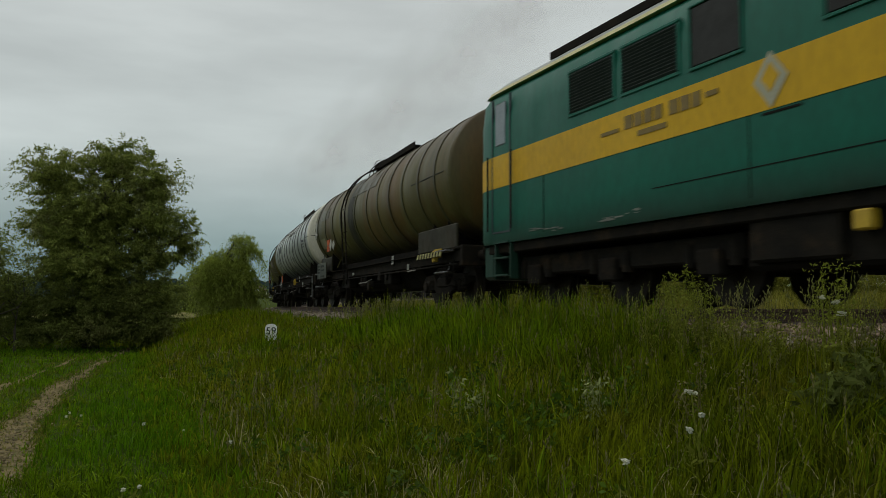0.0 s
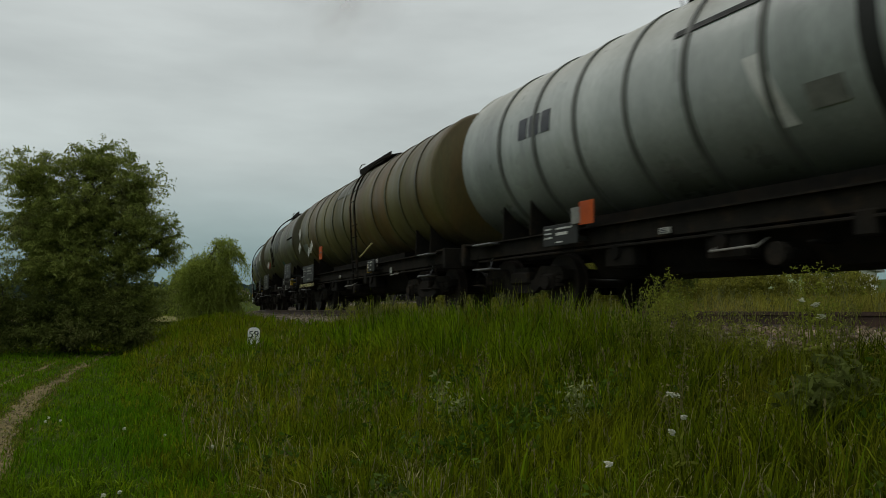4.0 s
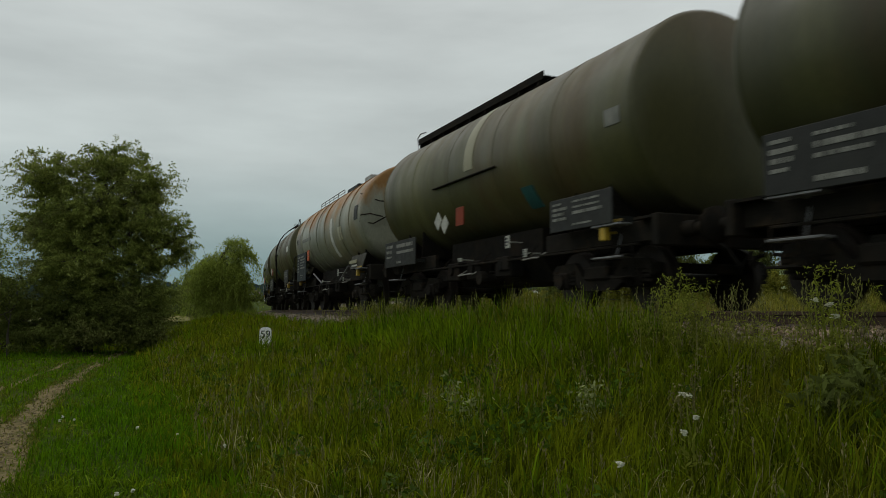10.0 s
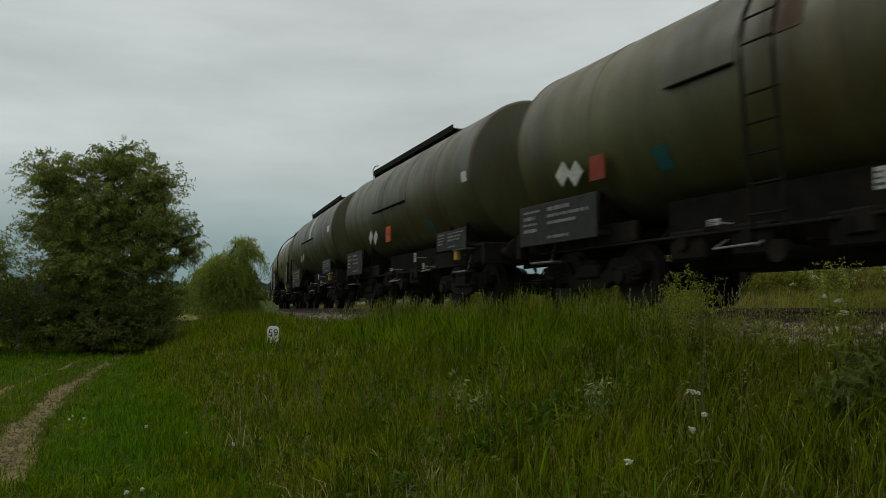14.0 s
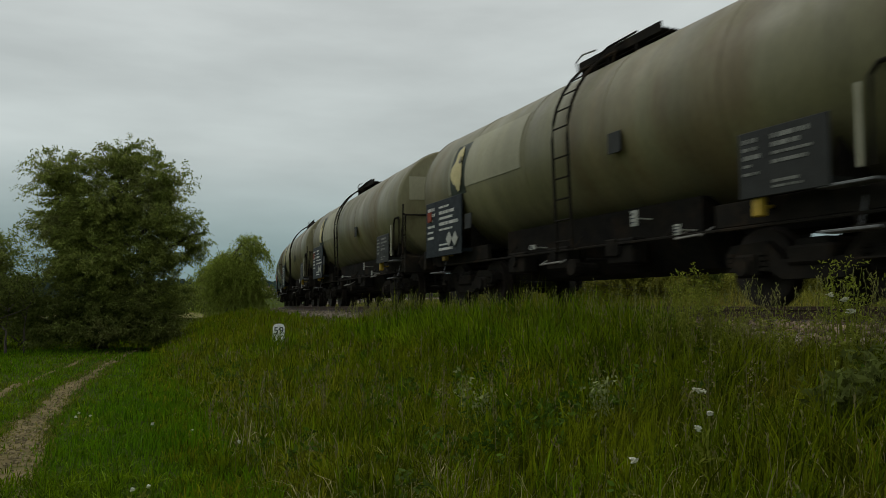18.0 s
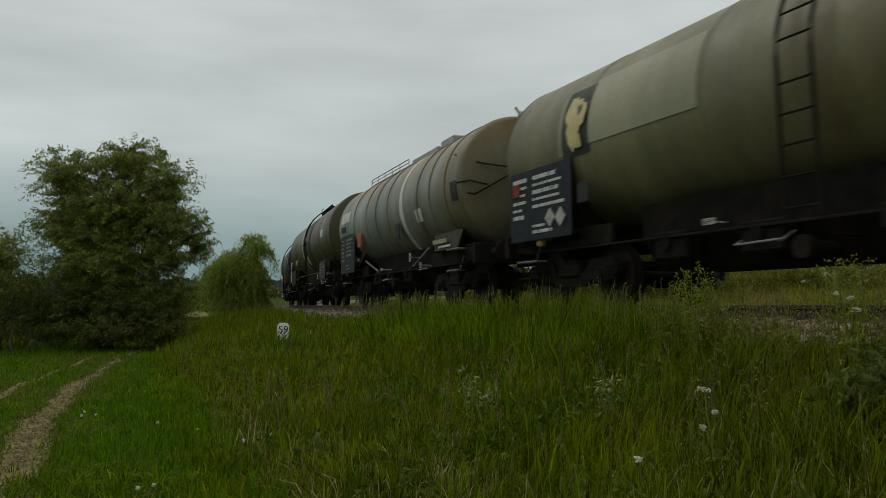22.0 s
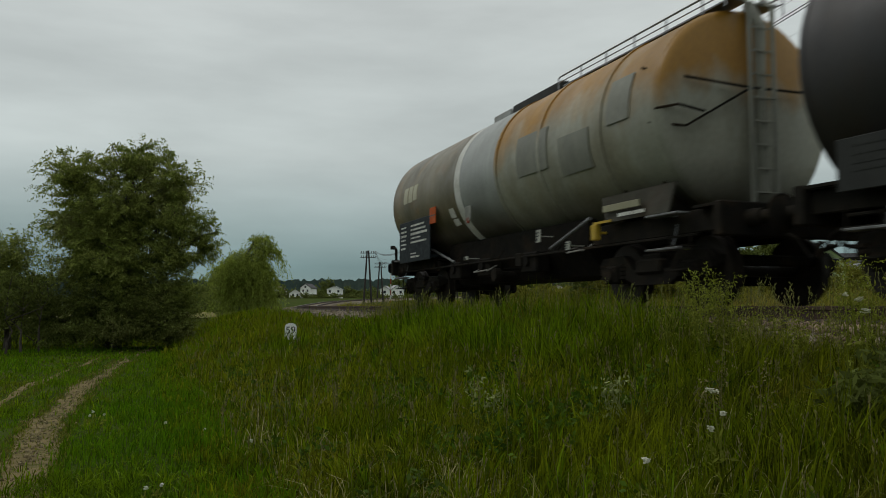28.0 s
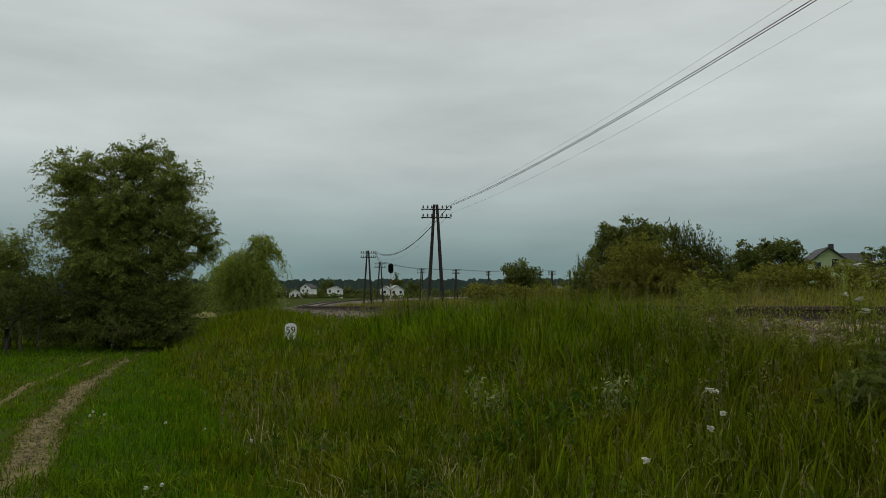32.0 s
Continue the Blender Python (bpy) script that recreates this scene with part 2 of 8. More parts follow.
M["wire"] = surface("wire_metal", (0.06, 0.06, 0.065), (0.045, 0.045, 0.05), 3, 0.6, 0.0, metal=0.0)
M["bright_steel"] = surface("galvanised_rail_steel", (0.28, 0.28, 0.29), (0.20, 0.20, 0.21), 3, 0.4, 0.0, metal=0.6)
M["stone_near"] = surface("crushed_ballast_stone", (0.240, 0.182, 0.122), (0.135, 0.098, 0.066), 5, 0.9, 0.5, fine=30, c3=(0.30, 0.25, 0.19), island=0.65, spec=0.05)
M["porcelain"] = surface("dark_brown_insulator_porcelain", (0.050, 0.040, 0.034), (0.075, 0.060, 0.050), 9, 0.3, 0.0)
M["bark"] = surface("willow_bark", (0.065, 0.052, 0.040), (0.040, 0.032, 0.026), 3, 0.9, 0.7, fine=14, streak=0.7)
M["plaster"] = surface("white_house_plaster", (0.88, 0.88, 0.84), (0.80, 0.80, 0.77), 0.5, 0.85, 0.1)
M["green_plaster"] = surface("pale_green_house_plaster", (0.38, 0.46, 0.22), (0.34, 0.42, 0.20), 0.5, 0.85, 0.1)
M["roof_dark"] = surface("dark_roof_tiles", (0.05, 0.048, 0.05), (0.035, 0.033, 0.035), 0.8, 0.75, 0.3, fine=5)
M["roof_red"] = surface("brown_roof_tiles", (0.12, 0.065, 0.05), (0.09, 0.05, 0.04), 0.8, 0.75, 0.3, fine=5)
# bluish haze of the distance is mixed into the ridge's green
M["wood_far"] = surface("far_wooded_hill", (0.026, 0.042, 0.036), (0.036, 0.054, 0.045), 0.02, 0.95, 0.8, fine=0.12, c3=(0.044, 0.060, 0.048), spec=0.05)
M["grass_tall"] = leafy("tall_grass_blades", (0.068, 0.100, 0.002), (0.161, 0.189, 0.005), (0.158, 0.155, 0.012), 0.42, 0.65, 1.3)
M["grass_lush"] = leafy("lush_grass_blades", (0.060, 0.122, 0.002), (0.150, 0.216, 0.005), (0.112, 0.142, 0.007), 0.40, 0.65, 1.4)
M["grass_gold"] = leafy("yellowing_grass_blades", (0.146, 0.168, 0.005), (0.245, 0.246, 0.016), (0.165, 0.160, 0.014), 0.38, 0.65, 1.4)
M["grass_short"] = leafy("meadow_grass_blades", (0.076, 0.168, 0.003), (0.108, 0.196, 0.004), (0.126, 0.168, 0.008), 0.40, 0.45, 0.5)
M["grass_back"] = leafy("rough_grass_blades", (0.172, 0.178, 0.022), (0.218, 0.196, 0.034), (0.265, 0.214, 0.062), 0.38, 0.55, 0.4)
M["straw"] = leafy("dry_seed_stalks", (0.36, 0.32, 0.13), (0.28, 0.26, 0.10), (0.44, 0.38, 0.20), 0.25, 0.5, 1.5)
M["seed_head"] = leafy("grass_seed_heads", (0.195, 0.172, 0.070), (0.145, 0.138, 0.044), (0.250, 0.220, 0.115), 0.25, 0.45, 1.5)
M["seed_head_green"] = leafy("greenish_seed_heads", (0.190, 0.185, 0.060), (0.150, 0.160, 0.045), (0.230, 0.200, 0.090), 0.3, 0.4, 1.5)
M["herb_leaf"] = leafy("herb_leaves", (0.048, 0.092, 0.008), (0.078, 0.130, 0.012), (0.094, 0.130, 0.028), 0.35, 0.45, 1.6)
M["worn_grass"] = leafy("worn_verge_grass", (0.120, 0.140, 0.016), (0.165, 0.165, 0.028), (0.20, 0.17, 0.06), 0.35, 0.45, 1.2)
M["willow"] = leafy("willow_leaves", (0.165, 0.204, 0.042), (0.228, 0.258, 0.062), (0.274, 0.286, 0.110), 0.46, 0.42, 1.0)
M["weeping"] = leafy("weeping_willow_leaves", (0.21, 0.26, 0.042), (0.25, 0.30, 0.055), (0.18, 0.22, 0.040), 0.5, 0.35, 0.6)
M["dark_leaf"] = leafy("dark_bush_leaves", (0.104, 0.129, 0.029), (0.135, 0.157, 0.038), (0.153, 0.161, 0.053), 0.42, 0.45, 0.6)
M["bush_leaf"] = leafy("bush_leaves", (0.177, 0.178, 0.026), (0.215, 0.205, 0.036), (0.148, 0.147, 0.026), 0.42, 0.42, 0.6)
M["weed_leaf"] = leafy("weed_leaves", (0.185, 0.215, 0.026), (0.225, 0.245, 0.038), (0.155, 0.185, 0.024), 0.4, 0.45, 1.0)
M["petal"] = leafy("white_petals", (0.80, 0.79, 0.66), (0.74, 0.73, 0.58), (0.7, 0.7, 0.5), 0.2, 0.15, 4.0)


# ---- mesh helpers ----
def mesh_of(bm, mat, smooth=False):
    me = bpy.data.meshes.new("mesh")
    bm.to_mesh(me)
    bm.free()
    for m in (mat if isinstance(mat, (list, tuple)) else [mat]):
        me.materials.append(m)
    if smooth:
        me.shade_smooth()
        me.set_sharp_from_angle(angle=radians(40))
    return me


def put(name, data, parent=None, label="", m=None):
    ob = new(name, data)
    if parent is not None:
        ob.parent = parent
    if m is not None:
        ob.matrix_basis = m
    if label:
        ob["label"] = label
    return ob


def part(name, bm, material, parent, label="", smooth=False, m=None):
    return put(name, mesh_of(bm, material, smooth), parent, label, m)


def box(bm, x0, x1, y0, y1, z0, z1, bevel=0.0, m=None, mi=0):
    r = bmesh.ops.create_cube(bm, size=1.0, matrix=Matrix.Translation(((x0 + x1) / 2, (y0 + y1) / 2, (z0 + z1) / 2)) @ Matrix.Diagonal((x1 - x0, y1 - y0, z1 - z0, 1)))
    vs = r["verts"]
    if bevel:
        es = list({e for v in vs for e in v.link_edges})
        q = bmesh.ops.bevel(bm, geom=es, offset=bevel, segments=1, affect="EDGES")
        vs = list({v for f in q["faces"] for v in f.verts} | {v for v in vs if v.is_valid})
    if m is not None:
        bmesh.ops.transform(bm, matrix=m, verts=vs)
    if mi:
        for f in {f for v in vs for f in v.link_faces}:
            f.material_index = mi
    return vs


def rod(bm, a, b, r, n=8, r2=None, cap=True):
    a, b = Vector(a), Vector(b)
    d = b - a
    m = Matrix.Translation((a + b) / 2) @ d.to_track_quat("Z", "Y").to_matrix().to_4x4()
    return bmesh.ops.create_cone(bm, cap_ends=cap, segments=n, radius1=r, radius2=r if r2 is None else r2, depth=d.length, matrix=m)["verts"]


def tube(bm, pts, r, n=6):
    """A bent pipe through the points."""
    rings = []
    pts = [Vector(p) for p in pts]
    for i, p in enumerate(pts):
        d = (pts[min(i + 1, len(pts) - 1)] - pts[max(i - 1, 0)]).normalized()
        q = d.to_track_quat("Z", "Y").to_matrix()
        rr = r[i] if isinstance(r, (list, tuple)) else r
        rings.append([bm.verts.new(p + q @ Vector((rr * math.cos(k * math.tau / n), rr * math.sin(k * math.tau / n), 0))) for k in range(n)])
    for a, b in zip(rings, rings[1:]):
        for k in range(n):
            bm.faces.new((a[k], a[(k + 1) % n], b[(k + 1) % n], b[k]))
    bm.faces.new(rings[0][::-1])
    bm.faces.new(rings[-1])


def lathe_x(bm, prof, cz, n=40, closed=True):
    """Turns a profile of (x, radius) round a lengthwise axis at height cz."""
    rings = []
    for x, r in prof:
        if r < 1e-4:
            rings.append([bm.verts.new((x, 0, cz))])
        else:
            rings.append([bm.verts.new((x, r * math.sin(k * math.tau / n), cz + r * math.cos(k * math.tau / n))) for k in range(n)])
    for a, b in zip(rings, rings[1:]):
        if len(a) == 1 and len(b) > 1:
            for k in range(n):
                bm.faces.new((a[0], b[k], b[(k + 1) % n]))
        elif len(b) == 1 and len(a) > 1:
            for k in range(n):
                bm.faces.new((a[k], b[0], a[(k + 1) % n]))
        else:
            for k in range(n):
                bm.faces.new((a[k], b[k], b[(k + 1) % n], a[(k + 1) % n]))
    bmesh.ops.recalc_face_normals(bm, faces=bm.faces)


def numpy_mesh(name, verts, faces, mat, k):
    """verts (n, 3), faces (m, k) as one mesh."""
    me = bpy.data.meshes.new(name)
    verts, faces = np.asarray(verts, np.float32), np.asarray(faces, np.int32)
    me.vertices.add(len(verts))
    me.vertices.foreach_set("co", verts.ravel())
    me.loops.add(faces.size)
    me.loops.foreach_set("vertex_index", faces.ravel())
    me.polygons.add(len(faces))
    me.polygons.foreach_set("loop_start", np.arange(0, faces.size, k, dtype=np.int32))
    me.polygons.foreach_set("loop_total", np.full(len(faces), k, np.int32))
    me.materials.append(mat)
    me.update(calc_edges=True)
    return me


# ---- the railway's line: one curve of wide radius ----
TR, TD, TB = 253.6, 7.96, radians(65.8)
TN = Vector((math.sin(TB), math.cos(TB)))
TE = Vector((-TN.y, TN.x))
TC = TN * (TD + TR)


def grade(s):
    """Height of the rail top at s metres along the line: level, then gently up round the bend."""
    a = max(0.0, s - 58.0)
    return 0.00032 * a * a if a < 30 else 0.288 + 0.0192 * (a - 30)


def line(s, lat=0.0, z=0.0):
    s, lat = float(s), float(lat)
    ph = s / TR
    p = TC + (TR - lat) * (-TN * math.cos(ph) + TE * math.sin(ph))
    return Vector((p.x, p.y, grade(s) + z))


def line_np(x, y):
    """Distance along and across the line of ground points (across: positive beyond the rails)."""
    dx, dy = x - TC.x, y - TC.y
    r = np.hypot(dx, dy)
    a, b = -(dx * TN.x + dy * TN.y), dx * TE.x + dy * TE.y
    return np.arctan2(b, a) * TR, TR - r


def step(a, b, x):
    t = np.clip((x - a) / (b - a), 0, 1)
    return t * t * (3 - 2 * t)


def height(x, y):
    """The lie of the land."""
    x, y = np.asarray(x, float), np.asarray(y, float)
    s, lat = line_np(x, y)
    g = np.where(np.abs(s) < 300, np.where(s < 58, 0, np.minimum(0.00032 * np.clip(s - 58, 0, 30) ** 2 + 0.0192 * np.clip(s - 88, 0, None), 4.0)), 4.0 * (s > 0))
    a = -lat
    left = np.interp(a, [0, 1.9, 2.6, 3.3, 6.9, 7.6], [-0.42, -0.42, -0.46, -0.60, -1.50, -1.56])
    right = np.interp(lat, [0, 1.9, 2.6, 4.0, 8, 60, 120], [-0.42, -0.42, -0.5, -0.55, -0.42, 1.5, 3.0])
    near = np.where(lat < 0, left, right)
    d = np.hypot(x, y)
    far = step(110, 420, d) * (y > -60) * 5.5
    wob = 0.05 * np.sin(x * 0.9 + 1.3 * np.sin(y * 0.6)) * np.cos(y * 0.7) * step(2.8, 4.0, np.abs(lat)) * (1 - 0.5 * step(20, 60, d))
    keep = np.exp(-np.clip(a - 8, 0, None) / 40.0)
    return near + g * np.where(lat < 0, keep, 1) + far * step(6, 40, np.abs(lat)) + wob

M["louvre"] = surface("dark_green_grey_louvre", (0.016, 0.028, 0.025), (0.022, 0.034, 0.030), 4, 0.6, 0.05)
M["grey_patch"] = surface("grey_overpaint_patch", (0.215, 0.215, 0.175), (0.165, 0.165, 0.135), 2, 0.6, 0.05, streak=0.6)
M["dim_yellow"] = surface("yellowish_stain", (0.16, 0.15, 0.03), (0.12, 0.11, 0.03), 3, 0.7, 0.03)
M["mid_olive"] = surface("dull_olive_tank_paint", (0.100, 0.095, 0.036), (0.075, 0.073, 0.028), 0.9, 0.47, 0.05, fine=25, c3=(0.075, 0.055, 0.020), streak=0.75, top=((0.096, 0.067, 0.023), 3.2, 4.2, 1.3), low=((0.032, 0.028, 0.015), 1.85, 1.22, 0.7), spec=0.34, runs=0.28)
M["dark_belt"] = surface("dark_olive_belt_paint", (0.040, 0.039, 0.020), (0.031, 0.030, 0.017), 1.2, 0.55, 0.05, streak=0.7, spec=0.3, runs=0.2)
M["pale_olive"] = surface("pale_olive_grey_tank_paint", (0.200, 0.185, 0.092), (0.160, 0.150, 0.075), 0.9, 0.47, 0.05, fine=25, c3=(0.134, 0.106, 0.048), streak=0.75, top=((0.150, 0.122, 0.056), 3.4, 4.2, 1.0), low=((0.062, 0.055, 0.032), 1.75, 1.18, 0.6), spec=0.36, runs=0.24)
M["soot"] = surface("soot_black_underframe", (0.0095, 0.009, 0.008), (0.015, 0.013, 0.010), 4, 0.9, 0.2, fine=30, c3=(0.022, 0.016, 0.011), spec=0.06)
M["emblem_cream"] = surface("yellowed_emblem_paint", (0.56, 0.48, 0.22), (0.46, 0.39, 0.17), 3, 0.6, 0.03)
M["band_white"] = surface("yellowed_white_band_paint", (0.46, 0.46, 0.42), (0.36, 0.35, 0.30), 2.0, 0.5, 0.05, c3=(0.27, 0.19, 0.07), top=((0.30, 0.19, 0.06), 3.3, 3.9, 0.9), low=((0.16, 0.15, 0.08), 2.0, 1.5, 0.4), runs=0.2)
M["pale_grey_belt"] = surface("pale_grey_belt_paint", (0.34, 0.35, 0.33), (0.26, 0.27, 0.25), 0.9, 0.42, 0.05, low=((0.06, 0.055, 0.04), 2.2, 1.5, 0.6), spec=0.45, runs=0.2)
M["tail_brown"] = surface("olive_brown_weathered_paint", (0.165, 0.140, 0.085), (0.120, 0.104, 0.062), 0.9, 0.45, 0.05, c3=(0.20, 0.12, 0.04), low=((0.05, 0.045, 0.03), 2.2, 1.5, 0.6), spec=0.45, runs=0.25)
M["apron_olive"] = surface("dull_olive_apron_plate", (0.042, 0.039, 0.024), (0.030, 0.028, 0.018), 2.0, 0.65, 0.1, c3=(0.04, 0.028, 0.015), runs=0.2, spec=0.2)
M["step_grey"] = surface("worn_grey_step_edge", (0.17, 0.175, 0.175), (0.09, 0.09, 0.09), 6, 0.5, 0.1, metal=0.1)
M["emblem_grey"] = surface("worn_pale_grey_emblem", (0.26, 0.25, 0.22), (0.20, 0.19, 0.17), 3, 0.6, 0.03)
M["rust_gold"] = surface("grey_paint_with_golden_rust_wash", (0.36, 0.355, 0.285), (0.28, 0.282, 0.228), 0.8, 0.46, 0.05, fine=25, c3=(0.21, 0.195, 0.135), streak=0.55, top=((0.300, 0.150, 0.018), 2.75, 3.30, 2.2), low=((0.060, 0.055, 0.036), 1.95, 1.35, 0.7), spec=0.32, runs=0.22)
M["ring_grey"] = surface("dull_grey_ring_paint", (0.120, 0.125, 0.108), (0.090, 0.094, 0.082), 3, 0.55, 0.04, spec=0.3, runs=0.2)
M["panel_green"] = surface("dark_green_panel_paint", (0.030, 0.040, 0.024), (0.022, 0.030, 0.018), 2, 0.55, 0.03, spec=0.25)
M["clod"] = surface("dry_soil_clod", (0.24, 0.195, 0.11), (0.15, 0.12, 0.065), 6, 0.95, 0.4, island=0.4, spec=0.1)


# ---- ground ----
def build_ground():
    rad = np.concatenate(([0.0], 1.2 * 1.0545 ** np.arange(0, 152)))
    na = 360
    ang = np.arange(na) * math.tau / na
    X, Y = rad[:, None] * np.sin(ang)[None], rad[:, None] * np.cos(ang)[None]
    Z = height(X, Y)
    v = np.stack([X, Y, Z], -1).reshape(-1, 3)
    i, j = np.meshgrid(np.arange(len(rad) - 1), np.arange(na), indexing="ij")
    a, b = i * na + j, i * na + (j + 1) % na
    f = np.stack([a, b, b + na, a + na], -1).reshape(-1, 4)
    me = numpy_mesh("ground", v, f[:, ::-1], M["earth"], 4)
    me.shade_smooth()
    tagged(new("ground", me), "green meadow and grassed railway embankment soil", "ground", kind="structure")


build_ground()


RUT_S = (-25, 7, 11, 14.3, 16.8, 20.3, 22, 26, 36)
RUTS = ((-8.5, -8.67, -8.74, -8.76, -8.62, -8.44, -8.26, -7.98, -7.6), (-10.1, -9.98, -9.9, -9.78, -9.68, -9.38, -9.2, -8.8, -8.2))


def rut(name, offsets, wide, label, ragged, seed):
    """A wheel rut along the meadow, a thin band of bare soil lying on the land."""
    ss = np.arange(-25, 34, 0.25)
    cuts = (1.0, 0.55, 0.0, -0.55, -1.0)
    v = []
    for s in ss:
        c = float(np.interp(s, RUT_S, offsets))
        half = wide * float(np.interp(s, [6, 12, 17, 21, 24], [1.3, 1.0, 0.95, 0.5, 0.1]))
        w0 = half + ragged * (math.sin(s * 1.3 + seed) + 0.6 * math.sin(s * 3.7 + 2 * seed) + 0.5 * math.sin(s * 7.1)) * 0.6
        w1 = half + ragged * (math.sin(s * 1.1 + 5 * seed) + 0.6 * math.sin(s * 4.3 + seed) + 0.5 * math.sin(s * 6.3)) * 0.6
        for k in cuts:
            p = line(s, c + k * (w0 if k > 0 else w1))
            v.append((p.x, p.y, float(height(p.x, p.y)) + (0.012 if abs(k) < 0.9 else -0.01)))
    n = len(cuts)
    f = [(i * n + k, (i + 1) * n + k, (i + 1) * n + k + 1, i * n + k + 1) for i in range(len(ss) - 1) for k in range(n - 1)]
    me = numpy_mesh(name, np.array(v), np.array(f)[:, ::-1], M["rut"], 4)
    me.shade_smooth()
    tagged(new(name, me), label, "path", kind="structure")


rut("path", RUTS[0], 0.25, "bare earth wheel rut of a farm track in the meadow", 0.12, 3)
rut("path", RUTS[1], 0.12, "half-overgrown wheel rut of a farm track", 0.07, 4)


# ---- track ----
def sweep(prof, s0, s1, ds, lat, mats, mi):
    """A profile of (across, height) swept along the line."""
    ss = np.arange(s0, s1 + 1e-6, ds)
    bm = bmesh.new()
    rings = [[bm.verts.new(line(s, lat + p[0], p[1])) for p in prof] for s in ss]
    n = len(prof)
    for a, b in zip(rings, rings[1:]):
        for k in range(n):
            f = bm.faces.new((a[k], a[(k + 1) % n], b[(k + 1) % n], b[k]))
            f.material_index = mi[k]
    bm.faces.new(rings[0][::-1])
    bm.faces.new(rings[-1])
    bmesh.ops.recalc_face_normals(bm, faces=bm.faces)
    return bm


track = tagged(new("railway_track"), "single railway track of rusty rails on wooden sleepers", "railway track", kind="structure")
RAIL = [(-0.075, -0.17), (-0.075, -0.158), (-0.012, -0.142), (-0.009, -0.05), (-0.036, -0.04), (-0.036, -0.006), (-0.028, 0.0), (0.028, 0.0), (0.036, -0.006),
        (0.036, -0.04), (0.009, -0.05), (0.012, -0.142), (0.075, -0.158), (0.075, -0.17)]
for lat in (-0.754, 0.754):
    part("rail", sweep(RAIL, -330, 330, 2.0, lat, None, [0] * 6 + [1] + [0] * 7), [M["rail"], M["railtop"]], track)
part("ballast_bed", sweep([(-2.75, -0.58), (-1.85, -0.215), (-1.15, -0.180), (-0.70, -0.150), (0.70, -0.150), (1.2, -0.185), (1.75, -0.23), (2.55, -0.55)], -330, 330, 2.0, 0.0, None, [0] * 8), M["ballast"], track, "crushed grey-brown stone ballast bed")
bm = bmesh.new()
box(bm, -0.12, 0.12, -1.25, 1.25, -0.30, -0.146, 0.012)
SLEEPER = mesh_of(bm, M["sleeper"])
for k in range(-30, 130):
    p, p2 = line(k * 0.62), line(k * 0.62 + 0.1)
    put("sleeper", SLEEPER, track, m=Matrix.Translation(p) @ Matrix.Rotation(math.atan2(p2.y - p.y, p2.x - p.x), 4, "Z"))


def stones(count, s0, s1, lats, size, seed, mat="ballast"):
    rnd = np.random.RandomState(seed)
    base = np.array([(1, 0, 0), (-1, 0, 0), (0, 1, 0), (0, -1, 0), (0, 0, 1), (0, 0, -1)], float)
    tri = np.array([(0, 2, 4), (2, 1, 4), (1, 3, 4), (3, 0, 4), (2, 0, 5), (1, 2, 5), (3, 1, 5), (0, 3, 5)])
    V, F = [], []
    for i in range(count):
        s, lat = rnd.uniform(s0, s1), rnd.uniform(*lats)
        z = np.interp(lat, [-3.2, -2.75, -1.85, -1.15, -0.92, 1.2, 1.75, 2.55, 3.2], [-0.63, -0.57, -0.215, -0.185, -0.21, -0.205, -0.235, -0.52, -0.56])
        p = line(s, lat, z + 0.01)
        q = np.array(Euler(rnd.uniform(0, 6.28, 3)).to_matrix())
        V.append((base * rnd.uniform(0.6, 1.3, (6, 1)) * size * rnd.uniform(0.6, 1.5)) @ q.T * (1, 1, 0.75) + np.array(p))
        F.append(tri + 6 * i)
    return numpy_mesh("ballast_stones", np.concatenate(V), np.concatenate(F), M[mat], 3)


tagged(new("ballast_stones", stones(9000, -6, 45, (-2.9, 2.6), 0.032, 5)), "loose crushed ballast stones beside the rails", "gravel", kind="stuff")
tagged(new("ballast_stones", stones(5000, 40, 110, (-2.9, 2.6), 0.05, 6)), "loose crushed ballast stones round the bend", "gravel", kind="stuff")
tagged(new("ballast_stones", stones(8000, -7, 20, (-2.9, -1.0), 0.048, 7, "stone_near")), "coarse pale crushed stones on the ballast shoulder", "gravel", kind="stuff")


def pebbles(count, seed):
    """Grit and clods lying in the wheel rut."""
    rnd = np.random.RandomState(seed)
    base = np.array([(1, 0, 0), (-1, 0, 0), (0, 1, 0), (0, -1, 0), (0, 0, 0.8), (0, 0, -0.8)], float)
    tri = np.array([(0, 2, 4), (2, 1, 4), (1, 3, 4), (3, 0, 4), (2, 0, 5), (1, 2, 5), (3, 1, 5), (0, 3, 5)])
    V, F = [], []
    for i in range(count):
        s = 4 + 26 * rnd.uniform(0, 1) ** 1.5
        p = line(s, float(np.interp(s, RUT_S, RUTS[0])) + rnd.normal(0, 0.12))
        q = np.array(Euler(rnd.uniform(0, 6.28, 3)).to_matrix())
        V.append((base * rnd.uniform(0.6, 1.3, (6, 1)) * 0.016 * rnd.uniform(0.5, 1.8)) @ q.T + np.array((p.x, p.y, float(height(p.x, p.y)) + 0.016)))
        F.append(tri + 6 * i)
    return numpy_mesh("pebbles", np.concatenate(V), np.concatenate(F), M["clod"], 3)


tagged(new("pebbles", pebbles(1200, 8)), "grit and small clods in the wheel rut", "gravel", kind="stuff")


# ---- the train ----
SPEED = 7.96


def run(t):
    """Metres run since the start: the train gains a little speed up to the middle of its run and slows again."""
    u = (t - 16) / 16
    return 8.0877 * (t + 0.0127 * 8 * u * u - 0.0726 * 16 / 3 * u ** 3)


